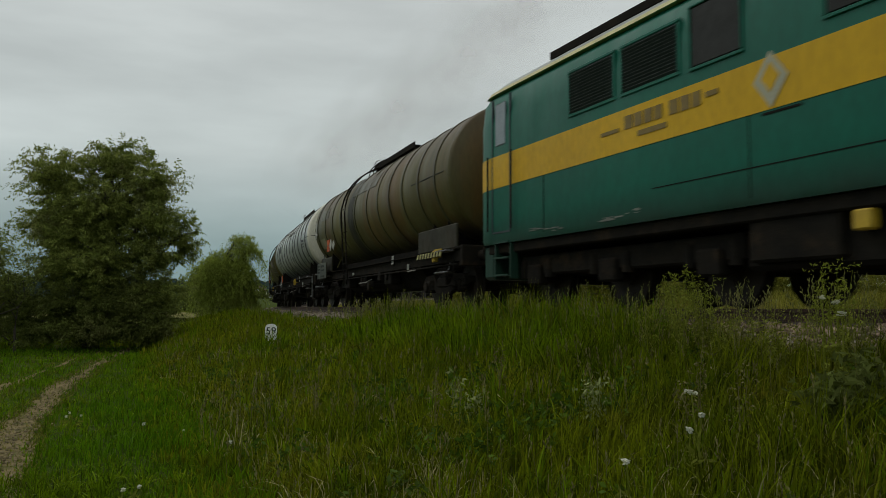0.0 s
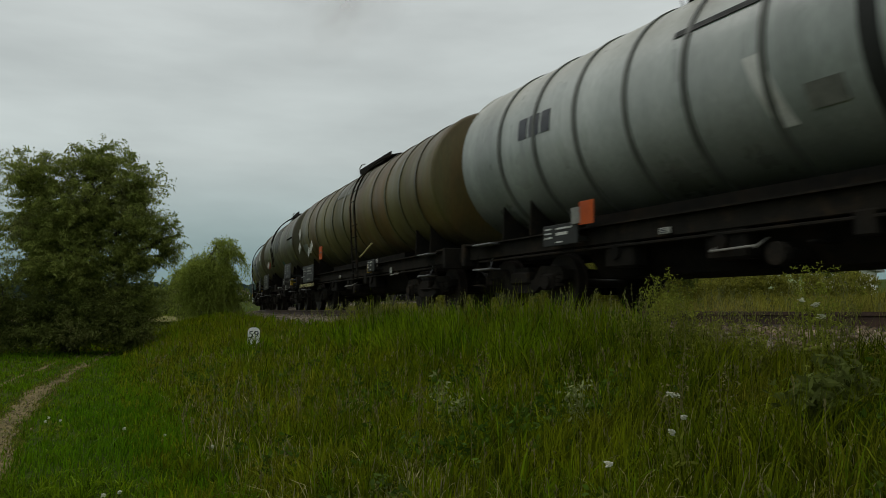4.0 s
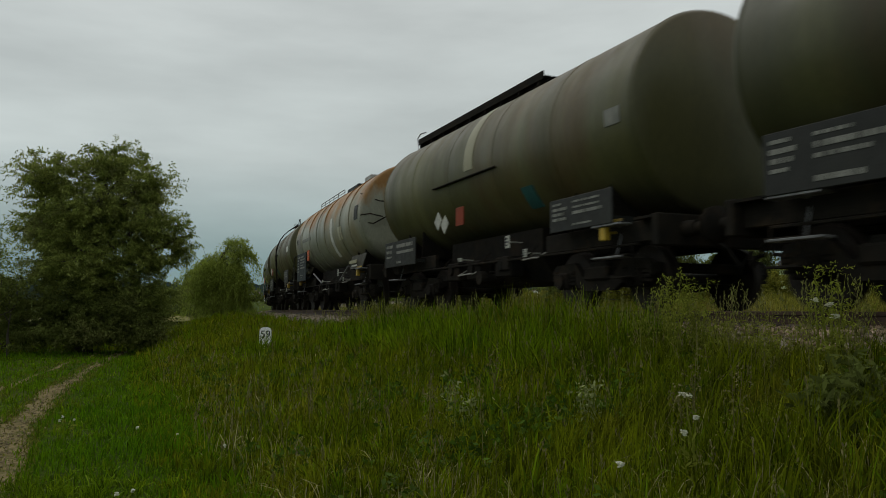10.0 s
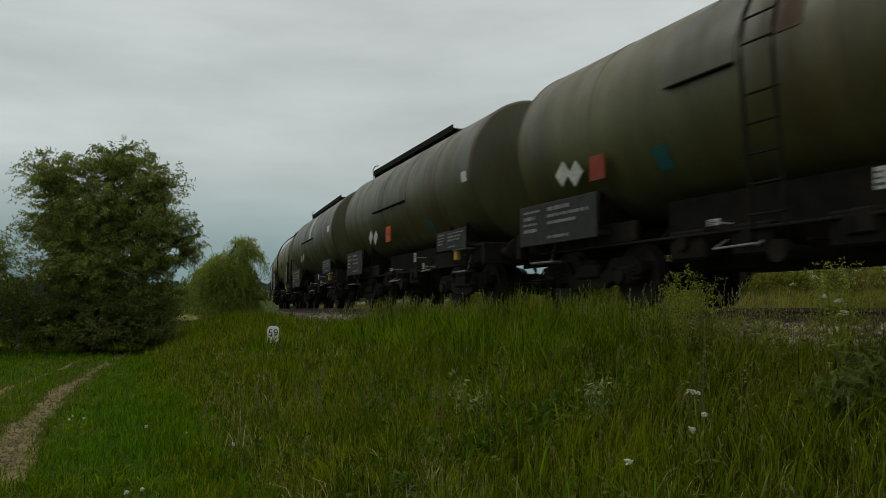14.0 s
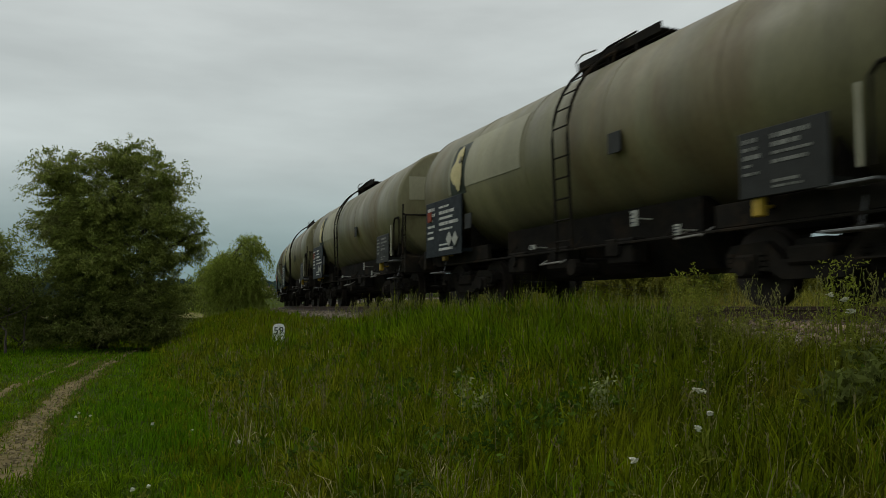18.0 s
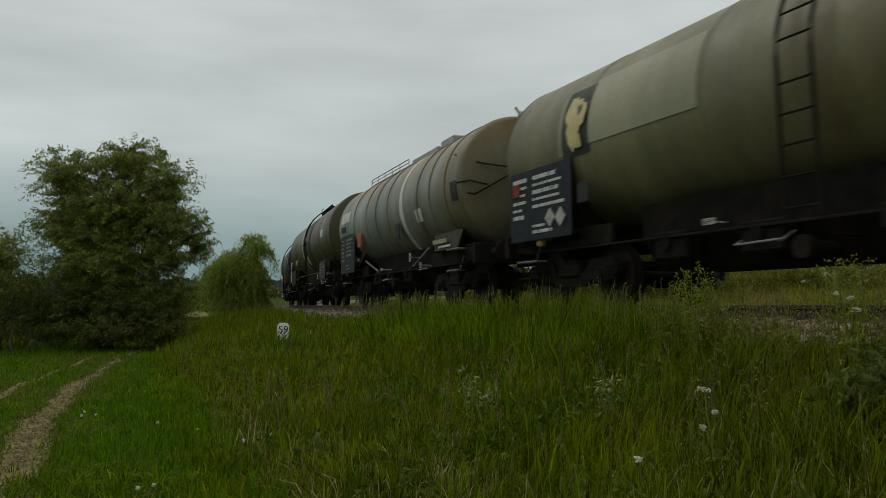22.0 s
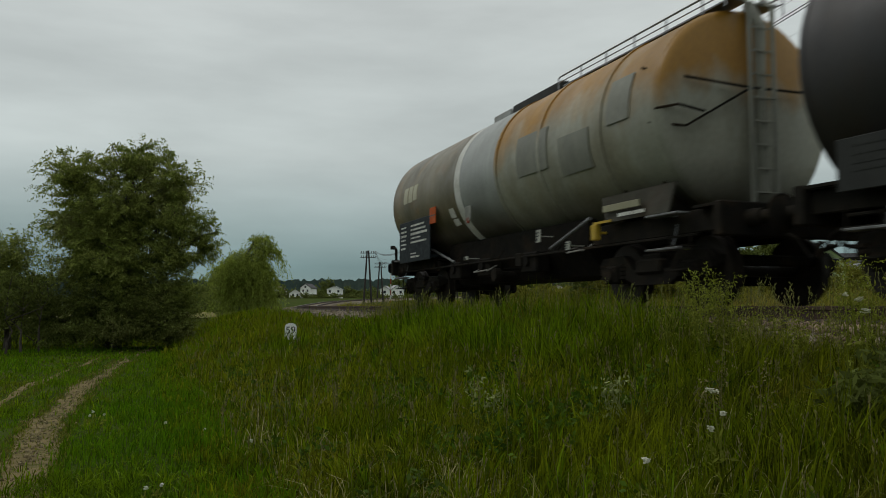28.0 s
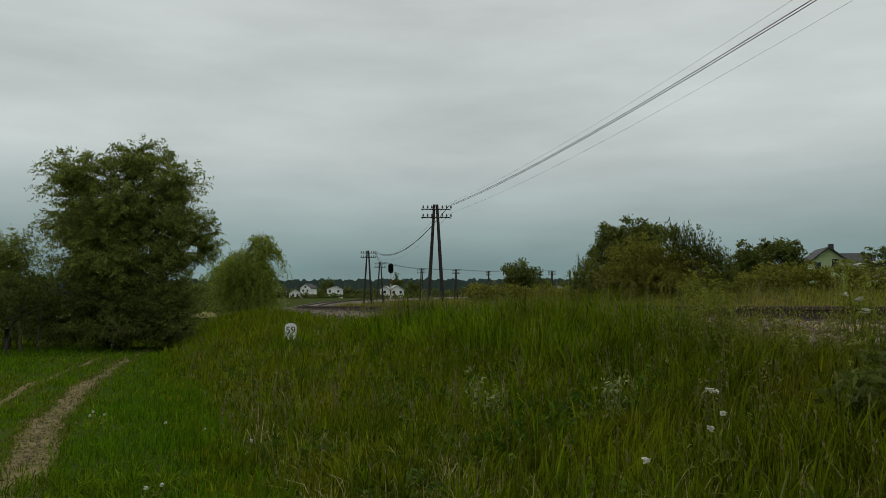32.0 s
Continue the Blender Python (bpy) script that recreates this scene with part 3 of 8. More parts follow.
def ride(thing, mid, half):
    """Rows of a vehicle that passes the nearest point of the line with its middle at mid seconds; half: half its bogies' distance."""
    rows = []
    tie = max(0.0, mid - 1.5)
    s0 = SPEED * (mid - tie) + run(tie)
    for k in range(0, 65):
        t = k * 0.5
        s = s0 - run(t)
        a, b = line(s + half), line(s - half)
        c = (a + b) / 2
        d = (b - a).normalized()
        left = Vector((0, 0, 1)).cross(d).normalized()
        up = d.cross(left)
        rows.append((t, Matrix((( d.x, left.x, up.x, c.x), (d.y, left.y, up.y, c.y), (d.z, left.z, up.z, c.z), (0, 0, 0, 1)))))
    walk(thing, rows)


def roll(wheel, x, z, r, mid):
    """Turns a wheelset while its vehicle comes past, in its bogie's space."""
    rows = [(0.0, pose(x, 0, z))]
    t0 = max(0.0, mid - 8.0)
    k = 0
    t = t0
    while t < min(32.0, mid + 1.4):
        if t > 0:
            rows.append((t, pose(x, 0, z) @ Matrix.Rotation((run(t) - run(t0)) / r, 4, "Y")))
        k += 1
        t = t0 + k / 15.0
    rows.append((32.0, rows[-1][1])) if rows[-1][0] < 31.95 else None
    walk(wheel, rows)


# shared meshes of the running gear
def build_wheelset():
    bm = bmesh.new()
    for sgn in (-1, 1):
        y = 0.75 * sgn
        for y0, y1, r0, r1 in ((y - 0.065, y + 0.065, 0.46, 0.455), ):
            rod(bm, (0, y0, 0), (0, y1, 0), 0.46, 28)
        rod(bm, (0, y - 0.10 * sgn, 0), (0, y - 0.066 * sgn, 0), 0.488, 28)
        rod(bm, (0, y + 0.066 * sgn, 0), (0, y + 0.12 * sgn, 0), 0.14, 14)
        for k in range(4):
            a = k * math.pi / 2
            rod(bm, (0.3 * math.cos(a), y + 0.066 * sgn, 0.3 * math.sin(a)), (0.3 * math.cos(a), y + 0.075 * sgn, 0.3 * math.sin(a)), 0.05, 8)
    rod(bm, (0, -0.98, 0), (0, 0.98, 0), 0.075, 12)
    return mesh_of(bm, M["wheel"], True)


def build_side_frame():
    bm = bmesh.new()
    out = [(-1.25, 0.62), (-1.15, 0.72), (-0.62, 0.74), (-0.40, 0.52), (0.40, 0.52), (0.62, 0.74), (1.15, 0.72), (1.25, 0.62), (1.25, 0.50), (1.1, 0.40),
           (0.62, 0.42), (0.40, 0.30), (-0.40, 0.30), (-0.62, 0.42), (-1.1, 0.40), (-1.25, 0.50)]
    a = [bm.verts.new((x, -0.05, z)) for x, z in out]
    b = [bm.verts.new((x, 0.05, z)) for x, z in out]
    n = len(out)
    bm.faces.new(a)
    bm.faces.new(b[::-1])
    for k in range(n):
        bm.faces.new((a[k], b[k], b[(k + 1) % n], a[(k + 1) % n]))
    for x in (-0.9, 0.9):
        box(bm, x - 0.16, x + 0.16, -0.12, 0.06, 0.33, 0.60, 0.03)
        rod(bm, (x, -0.17, 0.46), (x, 0.0, 0.46), 0.115, 12)
        for dx in (-0.24, 0.24):
            for k in range(4):
                rod(bm, (x + dx, -0.02, 0.40 + k * 0.06), (x + dx, -0.02, 0.44 + k * 0.06), 0.075, 10)
    box(bm, -0.3, 0.3, -0.10, 0.06, 0.45, 0.66, 0.03)
    bmesh.ops.recalc_face_normals(bm, faces=bm.faces)
    return mesh_of(bm, M["black"])


def build_bolster():
    bm = bmesh.new()
    box(bm, -0.22, 0.22, -1.05, 1.05, 0.52, 0.74, 0.03)
    for x in (-1.2, 1.2):
        box(bm, x - 0.05, x + 0.05, -0.98, 0.98, 0.52, 0.66, 0.02)
    rod(bm, (0, 0, 0.7), (0, 0, 0.96), 0.22, 14)
    return mesh_of(bm, M["black"])


def build_buffer():
    bm = bmesh.new()
    lathe_x(bm, [(0.0, 0.0), (0.0, 0.15), (0.06, 0.15), (0.07, 0.11), (0.30, 0.10), (0.30, 0.075), (0.50, 0.075), (0.56, 0.20), (0.585, 0.235), (0.605, 0.225), (0.62, 0.0)], 0.0, 18)
    return mesh_of(bm, M["black"], True)


WHEELSET, SIDE_FRAME, BOLSTER, BUFFER = build_wheelset(), build_side_frame(), build_bolster(), build_buffer()
rolling = []


def bogie(parent, x, mid):
    b = put("bogie", BOLSTER, parent, m=pose(x, 0, 0))
    for y in (-1.0, 1.0):
        put("side_frame", SIDE_FRAME, b, m=pose(0, y, 0, 0, 0, 0 if y < 0 else 180))
    for dx in (-0.9, 0.9):
        rolling.append((put("wheelset", WHEELSET, b, m=pose(dx, 0, 0.46)), dx, 0.46, 0.46, mid))
    return b


def sheet(bm, x0, x1, a0, a1, r, cz, n=10, skew=0.0, mi=0):
    """A thin curved sheet on the near flank of a tank; angles in degrees from the top."""
    e = []
    for k in range(n + 1):
        a = radians(a0 + (a1 - a0) * k / n)
        sk = skew * k / n
        e.append([bm.verts.new((x + sk, -rr * math.sin(a), cz + rr * math.cos(a))) for x, rr in ((x0, r), (x1, r), (x1, r - 0.012), (x0, r - 0.012))])
    for p, q in zip(e, e[1:]):
        for k in range(4):
            f = bm.faces.new((p[k], q[k], q[(k + 1) % 4], p[(k + 1) % 4]))
            f.material_index = mi
    bm.faces.new(e[0][::-1])
    bm.faces.new(e[-1])
    bmesh.ops.recalc_face_normals(bm, faces=bm.faces)


def bars(bm, x0, x1, z0, z1, y, rows, seed, fill=0.8):
    """Unreadable lettering: plain bars in left-aligned rows of uneven length on an upright board facing -y."""
    rnd = random.Random(seed)
    h = (z1 - z0) / rows
    for k in range(rows):
        x, end = x0, x0 + (x1 - x0) * rnd.uniform(max(0.3, fill - 0.3), 1.0)
        tall = rnd.choice((0.34, 0.42, 0.55))
        while x < end - 0.03:
            w = rnd.uniform(0.035, 0.12)
            box(bm, x, min(x + w, end), y - 0.006, y, z0 + h * (k + 0.5 - tall / 2), z0 + h * (k + 0.5 + tall / 2))
            x += w + rnd.choice((0.012, 0.015, 0.04))


def blot(bm, x, z, w, h, r, cz, seed):
    """A ragged blot of paint on the near flank of a tank."""
    rnd = random.Random(seed)
    n = 26
    rim = [1 + 0.20 * math.sin(3 * k * math.tau / n + seed) + rnd.uniform(-0.14, 0.14) for k in range(n)]
    a0 = radians(angle_at(z, r, cz))
    def at(u, v):
        a = a0 - v / r
        return bm.verts.new((x + u, -r * math.sin(a), cz + r * math.cos(a)))
    mid = at(0, 0)
    rings = [[at(q * rim[k] * w / 2 * math.cos(k * math.tau / n), q * rim[k] * h / 2 * math.sin(k * math.tau / n)) for k in range(n)] for q in (0.5, 1.0)]
    for k in range(n):
        e = (k + 1) % n
        bm.faces.new((mid, rings[0][k], rings[0][e]))
        bm.faces.new((rings[0][k], rings[1][k], rings[1][e], rings[0][e]))
    bmesh.ops.recalc_face_normals(bm, faces=bm.faces)
    bmesh.ops.solidify(bm, geom=bm.faces, thickness=-0.006)


def end_profile(xe, dish, radius, knuckle):
    """Half profile of a dished tank end from its middle to the rim: shallow crown, tight knuckle; (x, radius) with the rim at -xe + dish."""
    th = 0.3
    for k in range(12):
        rc = radius - knuckle + knuckle * math.sin(th)
        deep = dish - knuckle * math.cos(th)
        th = math.atan(2 * deep / rc)
    rc = radius - knuckle + knuckle * math.sin(th)
    out = [(-xe + deep * (q / 7) ** 2, rc * q / 7) for q in range(8)]
    for q in range(1, 6):
        a = th + (math.pi / 2 - th) * q / 5
        out.append((-xe + dish - knuckle * math.cos(a), radius - knuckle + knuckle * math.sin(a)))
    return out


def angle_at(z, r, cz):
    return math.degrees(math.acos(max(-1, min(1, (z - cz) / r))))


def make_wagon(label, paint, mid, length, top=4.2, radius=1.45, dish=0.32, ribs=(), rib_paint=None, ladder=None, cage=False, walkway=None, side_rail=None,
               shelf=None, boards=(), patches=(), signs=(), bands=(), valves=(), hoops=None, hatches=(), full_sill=False, hand_rail=None, pipes=False,
               end_paint=None, end_from=None, lines=(), bogie_dist=None, hazard=(), tail=False, plates=(), rear_cut=0.0, cradle=False, notice=False, knuckle=0.09, blots=(), apron=False, front_cut=0.0, ladder_z=0.85, end_gear=False):
    """A four-axle tank wagon, forward along +x, its seen flank towards -y."""
    w = tagged(new("tank_wagon"), label, "tank wagon", group="tank wagons of the train")
    h = length / 2
    cz = top - radius
    xe = h - 0.64
    bogie_x = (bogie_dist or (length - 4.6)) / 2
    # barrel with dished ends
    bm = bmesh.new()
    cap = end_profile(xe, dish + 0.04, radius, knuckle)
    span = sorted([-xe + dish + 0.04 + (2 * xe - 2 * dish - 0.08) * k / 10 for k in range(1, 10)] + ([end_from] if end_from else []))
    prof = [(x + rear_cut, r) for x, r in cap] + [(x, radius) for x in span] + [(-x - front_cut, r) for x, r in reversed(cap)]
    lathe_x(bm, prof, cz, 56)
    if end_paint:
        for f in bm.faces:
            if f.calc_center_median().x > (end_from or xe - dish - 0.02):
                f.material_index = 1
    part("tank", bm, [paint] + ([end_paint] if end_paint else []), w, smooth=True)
    for x in ribs:
        bm = bmesh.new()
        lathe_x(bm, [(x - 0.045, radius - 0.02), (x - 0.045, radius + 0.022), (x + 0.045, radius + 0.022), (x + 0.045, radius - 0.02)], cz, 56)
        part("stiffening_ring", bm, rib_paint or paint, w, smooth=True)
    for x in (-xe + dish + 0.05 + rear_cut, xe - dish - 0.05 - front_cut):
        bm = bmesh.new()
        lathe_x(bm, [(x - 0.022, radius - 0.01), (x - 0.012, radius + 0.007), (x + 0.012, radius + 0.007), (x + 0.022, radius - 0.01)], cz, 56)
        part("end_seam", bm, end_paint if end_paint and x > 0 else paint, w, smooth=True)
    # weld seams of the barrel courses
    if not ribs:
        for k in range(1, 5):
            bm = bmesh.new()
            x = -xe + dish + (2 * xe - 2 * dish) * k / 5
            lathe_x(bm, [(x - 0.02, radius - 0.01), (x - 0.012, radius + 0.006), (x + 0.012, radius + 0.006), (x + 0.02, radius - 0.01)], cz, 56)
            part("weld_seam", bm, paint, w, smooth=True)
    for x0, x1, z0, z1, skew, mat, nm, lb in bands:
        bm = bmesh.new()
        sheet(bm, x0, x1, angle_at(z1, radius, cz), angle_at(z0, radius, cz), radius + 0.008, cz, 20, skew)
        part(nm, bm, mat, w, lb, True)
    for k, (x0, x1, z0, z1, mat, nm, lb) in enumerate(patches):
        bm = bmesh.new()
        sheet(bm, x0, x1, angle_at(z1, radius, cz), angle_at(z0, radius, cz), radius + 0.010 + 0.0015 * k, cz, 8)
        part(nm, bm, mat, w, lb, True)
    for k, (x, z, bw, bh, mat, lb) in enumerate(blots):
        bm = bmesh.new()
        blot(bm, x, z, bw, bh, radius + 0.030 + 0.006 * k, cz, int(mid * 10) + 3 * k)
        part("emblem", bm, mat, w, lb, True)
    # diamonds and square placards on the flank
    for x, z, size, mat, turned in signs:
        bm = bmesh.new()
        a = radians(min(95.0, angle_at(z + size * 0.5, radius, cz)))
        m = Matrix.Translation((x, -radius * math.sin(a) - 0.02, z)) @ Matrix.Rotation(radians(45) if turned else 0, 4, "Y")
        box(bm, -size / 2, size / 2, -0.01, 0.01, -size / 2, size / 2, 0.004, m)
        p = part("placard", bm, M["placard"] if turned else mat, w, "white diamond hazard placard" if turned else "orange rectangular placard" if mat == M["orange"] else "small square plate")
        if not turned and mat == M["orange"]:
            bm = bmesh.new()
            box(bm, -size / 2, size / 2, -0.014, -0.0102, -0.012, 0.012, 0, m)
            part("divider_line", bm, M["ink"], p)
    # upright boards with lettering
    for k, (x0, x1, z0, z1, mat, rows, ink) in enumerate(boards):
        bm = bmesh.new()
        yb = -1.44
        box(bm, x0, x1, yb, yb + 0.03, z0, z1, 0.008)
        for x in (x0 + 0.12, x1 - 0.12):
            box(bm, x - 0.03, x + 0.03, yb + 0.03, -1.0, z0 + 0.05, z0 + 0.12)
        b = part("lettering_board", bm, mat, w, "dark plate with rows of worn white lettering")
        bm = bmesh.new()
        wd, ht = x1 - x0, z1 - z0
        bars(bm, x0 + wd * 0.06, x0 + wd * 0.30, z0 + ht * 0.30, z1 - ht * 0.08, yb, max(3, rows - 1), int(mid * 10) + k, 0.9)
        bars(bm, x0 + wd * 0.40, x0 + wd * 0.94, z0 + ht * 0.42, z1 - ht * 0.08, yb, max(2, rows - 2), int(mid * 13) + k, 0.75)
        bars(bm, x0 + wd * 0.40, x0 + wd * 0.80, z0 + ht * 0.08, z0 + ht * 0.24, yb, max(1, rows // 3), int(mid * 17) + k, 0.7)
        tagged(part("lettering", bm, M[ink], b), kind="stuff")
    for x, z, size, mat, turned in plates:
        bm = bmesh.new()
        box(bm, -size / 2, size / 2, -0.012, 0.0, -size / 2, size / 2, 0.003, Matrix.Translation((x, -1.452, z)) @ Matrix.Rotation(radians(45) if turned else 0, 4, "Y"))
        part("placard", bm, mat, w, "white diamond hazard placard" if turned else "small square plate")
    # underframe
    for y in (-1.0, 1.0):
        bm = bmesh.new()
        if full_sill:
            box(bm, -h + 0.62, h - 0.62, y * 1.16 - 0.04, y * 1.16 + 0.04, 0.95, 1.22, 0.01)
            box(bm, -h + 0.62, h - 0.62, y * 1.16 - 0.12, y * 1.16 + 0.12, 1.20, 1.225)
        else:
            for sg in (-1, 1):
                xa, xb = sorted((sg * (h - 0.62), sg * (bogie_x - 1.3)))
                if sg > 0:
                    bm = bmesh.new()
                box(bm, xa, xb, y * 1.12 - 0.04, y * 1.12 + 0.04, 0.93, 1.22, 0.01)
                part("side_sill", bm, M["black"], w)
        if full_sill:
            part("side_sill", bm, M["black"], w)
            if cradle:
                for sg in (-1, 1):
                    bm = bmesh.new()
                    xa, xb = sorted((sg * (bogie_x - 1.05), sg * (h - (0.95 if sg > 0 else 1.65))))
                    box(bm, xa, xb, y * 1.26 - 0.03, y * 1.26 + 0.03, 1.23, 1.74, 0.02)
                    part("cradle", bm, M["apron_olive"], w, "dark olive cradle plate under the tank")
    bm = bmesh.new()
    box(bm, -h + 0.62, h - 0.62, -0.28, 0.28, 0.92, 1.20, 0.02)
    part("centre_sill", bm, M["soot"], w)
    for sg in (-1, 1):
        bm = bmesh.new()
        box(bm, sg * (h - 0.62) - 0.07, sg * (h - 0.62) + 0.07, -1.32, 1.32, 0.84, 1.26, 0.015)
        box(bm, sg * (h - 0.85) - 0.22, sg * (h - 0.85) + 0.22, -1.3, 1.3, 1.215, 1.25)
        hs = part("headstock", bm, M["black"], w)
        for y in (-0.875, 0.875):
            put("buffer", BUFFER, w, m=pose(sg * (h - 0.62 + 0.0), y, 1.06, 0, 0, 0 if sg > 0 else 180))
        bm = bmesh.new()
        rod(bm, (sg * (h - 0.6), 0, 1.05), (sg * (h - 0.25), 0, 1.03), 0.05, 8)
        tube(bm, [(sg * (h - 0.25), 0.05, 1.03), (sg * (h - 0.08), 0.05, 0.95), (sg * (h - 0.1), 0.0, 0.72), (sg * (h - 0.35), -0.02, 0.66)], 0.03, 6)
        tube(bm, [(sg * (h - 0.6), -0.4, 0.95), (sg * (h - 0.3), -0.42, 0.8), (sg * (h - 0.1), -0.4, 0.55), (sg * (h - 0.02), -0.3, 0.75)], 0.025, 6)
        part("coupling", bm, M["black"], w)
        # saddle
        bm = bmesh.new()
        for dx in (-0.45, 0.45):
            v = [bm.verts.new((sg * bogie_x + dx + d, y, z)) for d in (-0.02, 0.02) for y, z in
                 [(1.15, 1.2), (1.12, cz - 0.62 * radius), (0.75, cz - 0.86 * radius), (0.0, cz - radius + 0.005), (-0.75, cz - 0.86 * radius), (-1.12, cz - 0.62 * radius), (-1.15, 1.2)]]
            bm.faces.new(v[:7])
            bm.faces.new(v[7:][::-1])
            for k in range(7):
                bm.faces.new((v[k], v[7 + k], v[7 + (k + 1) % 7], v[(k + 1) % 7]))
        bmesh.ops.recalc_face_normals(bm, faces=bm.faces)
        part("saddle", bm, M["black"], w)
        bm = bmesh.new()
        for y in (-1.28,):
            for z in (0.45, 0.75):
                box(bm, sg * (h - 1.35) - 0.2, sg * (h - 1.35) + 0.2, y - 0.10, y + 0.10, z, z + 0.02)
            for dx in (-0.2, 0.2):
                rod(bm, (sg * (h - 1.35) + dx, y, 0.45), (sg * (h - 1.35) + dx, y, 1.0), 0.012, 6)
        part("footstep", bm, M["black"], w)
        bogie(w, sg * bogie_x, mid)
    def on_end(y, z, off=0.008):
        """How far forward the front end stands at a height and a distance from the middle."""
        return float(np.interp(math.hypot(y, z - cz), [q[1] for q in cap], [-q[0] for q in cap])) - front_cut + off
    if end_gear:
        # handrail, hooks, jacket seam and round cover of the front end
        bm = bmesh.new()
        tube(bm, [(on_end(-0.88, 1.65, 0.0), -0.88, 1.65), (on_end(-0.88, 1.65, 0.09), -0.88, 1.67), (on_end(-0.88, 2.05, 0.09), -0.88, 2.05), (on_end(-0.88, 2.42, 0.09), -0.88, 2.42),
                  (on_end(-0.83, 2.52, 0.09), -0.83, 2.52), (on_end(-0.74, 2.52, 0.09), -0.74, 2.52), (on_end(-0.70, 2.42, 0.09), -0.70, 2.40), (on_end(-0.70, 2.36, 0.0), -0.70, 2.36)], 0.018, 8)
        part("end_rail", bm, M["step_grey"], w, "bent grey handrail on the tank end")
        for z in (2.30, 1.72):
            bm = bmesh.new()
            tube(bm, [(on_end(-0.72, z, 0.0), -0.72, z + 0.04), (on_end(-0.70, z, 0.10), -0.70, z), (on_end(-0.52, z, 0.10), -0.52, z), (on_end(-0.50, z, 0.0), -0.50, z + 0.04)], 0.018, 6)
            part("end_hook", bm, M["black"], w, "small dark hook")
        bm = bmesh.new()
        ya = radius * math.sin(radians(angle_at(2.76, radius, cz)))
        tube(bm, [(xe - dish - 0.95, -ya - 0.004, 2.76), (xe - dish - 0.06, -ya - 0.004, 2.76)] + [(on_end(y, 2.76, 0.004), y, 2.76) for y in (-1.36, -1.25, -1.0, -0.6, -0.2, 0.2, 0.6)], 0.010, 6)
        part("jacket_seam", bm, M["greyboard"], w)
        bm = bmesh.new()
        rod(bm, (on_end(0.25, 2.68, -0.02), 0.25, 2.68), (on_end(0.25, 2.68, 0.05), 0.25, 2.68), 0.19, 20)
        part("round_cover", bm, M["white_end"], w)
        bm = bmesh.new()
        rod(bm, (on_end(-0.25, 1.56, -0.02), -0.25, 1.56), (on_end(-0.25, 1.56, 0.07), -0.25, 1.56), 0.05, 10)
        part("drain_cap", bm, M["white_end"], w)
    if notice:
        bm = bmesh.new()
        nn = 6
        gv = [[bm.verts.new((on_end(y, z), y, z)) for z in np.linspace(2.70, 3.30, nn)] for y in np.linspace(-1.16, -0.42, nn)]
        for p in range(nn - 1):
            for q in range(nn - 1):
                bm.faces.new((gv[p][q], gv[p + 1][q], gv[p + 1][q + 1], gv[p][q + 1]))
        bmesh.ops.recalc_face_normals(bm, faces=bm.faces)
        bmesh.ops.solidify(bm, geom=bm.faces, thickness=-0.006)
        part("notice_panel", bm, M["cream_olive"], w, "cream painted panel on the tank end")
    if apron:
        for sg in (-1, 1):
            bm = bmesh.new()
            xa, xb = bogie_x - 1.0, bogie_x + 0.75
            pts = [(xa, -1.17, 1.64), (xb, -1.17, 1.64), (xb, -1.30, 1.23), (xa + 0.3, -1.30, 1.23)]
            vv = [bm.verts.new((sg * x, y + d, z)) for d in (0.0, 0.03) for x, y, z in pts]
            for f in ((0, 1, 2, 3), (7, 6, 5, 4), (0, 4, 5, 1), (1, 5, 6, 2), (2, 6, 7, 3), (3, 7, 4, 0)):
                bm.faces.new([vv[q] for q in f])
            bmesh.ops.recalc_face_normals(bm, faces=bm.faces)
            ap = part("apron_plate", bm, M["apron_olive"], w, "dull olive apron plate under the tank")
            bm = bmesh.new()
            xa, xb = sorted((sg * (bogie_x - 0.75), sg * (bogie_x + 0.15)))
            box(bm, xa, xb, -1.325, -1.30, 1.38, 1.48, 0.005)
            part("strip", bm, M["cream_olive"], ap, "dull cream strip")
            bm = bmesh.new()
            bars(bm, sg * (bogie_x + 0.05) - 0.4, sg * (bogie_x + 0.05) + 0.4, 1.26, 1.35, -1.325, 1, int(mid * 7), 0.95)
            tagged(part("lettering", bm, M["white"], ap), kind="stuff")
            bm = bmesh.new()
            rod(bm, (sg * (bogie_x - 2.6), -1.18, 0.98), (sg * (bogie_x - 1.25), -1.22, 1.36), 0.03, 8)
            part("brace_tube", bm, M["step_grey"], w, "pale diagonal brace tube")
    for sg in (-1, 1):
        for z in (1.17, 0.72):
            bm = bmesh.new()
            box(bm, sg * (bogie_x + 0.75) - 0.33, sg * (bogie_x + 0.75) + 0.33, -1.43, -1.22, z, z + 0.03, 0.006)
            rod(bm, (sg * (bogie_x + 0.75), -1.25, z), (sg * (bogie_x + 0.75), -1.12, 1.18), 0.014, 6)
            part("step_board", bm, M["step_grey"], w, "worn pale step board")
    # brake gear and outlet between the bogies
    bm = bmesh.new()
    rod(bm, (-1.7, 0.45, 0.78), (-0.6, 0.45, 0.78), 0.2, 14)
    rod(bm, (0.7, -0.3, 0.82), (1.25, -0.3, 0.82), 0.16, 12)
    rod(bm, (-bogie_x + 1.2, 0.1, 0.62), (bogie_x - 1.2, 0.1, 0.62), 0.022, 6)
    rod(bm, (0.4, -1.2, 0.72), (0.4, 1.2, 0.72), 0.02, 6)
    box(bm, 0.9, 1.15, -1.22, -1.05, 0.72, 0.98, 0.02)
    part("brake_gear", bm, M["black"], w)
    bm = bmesh.new()
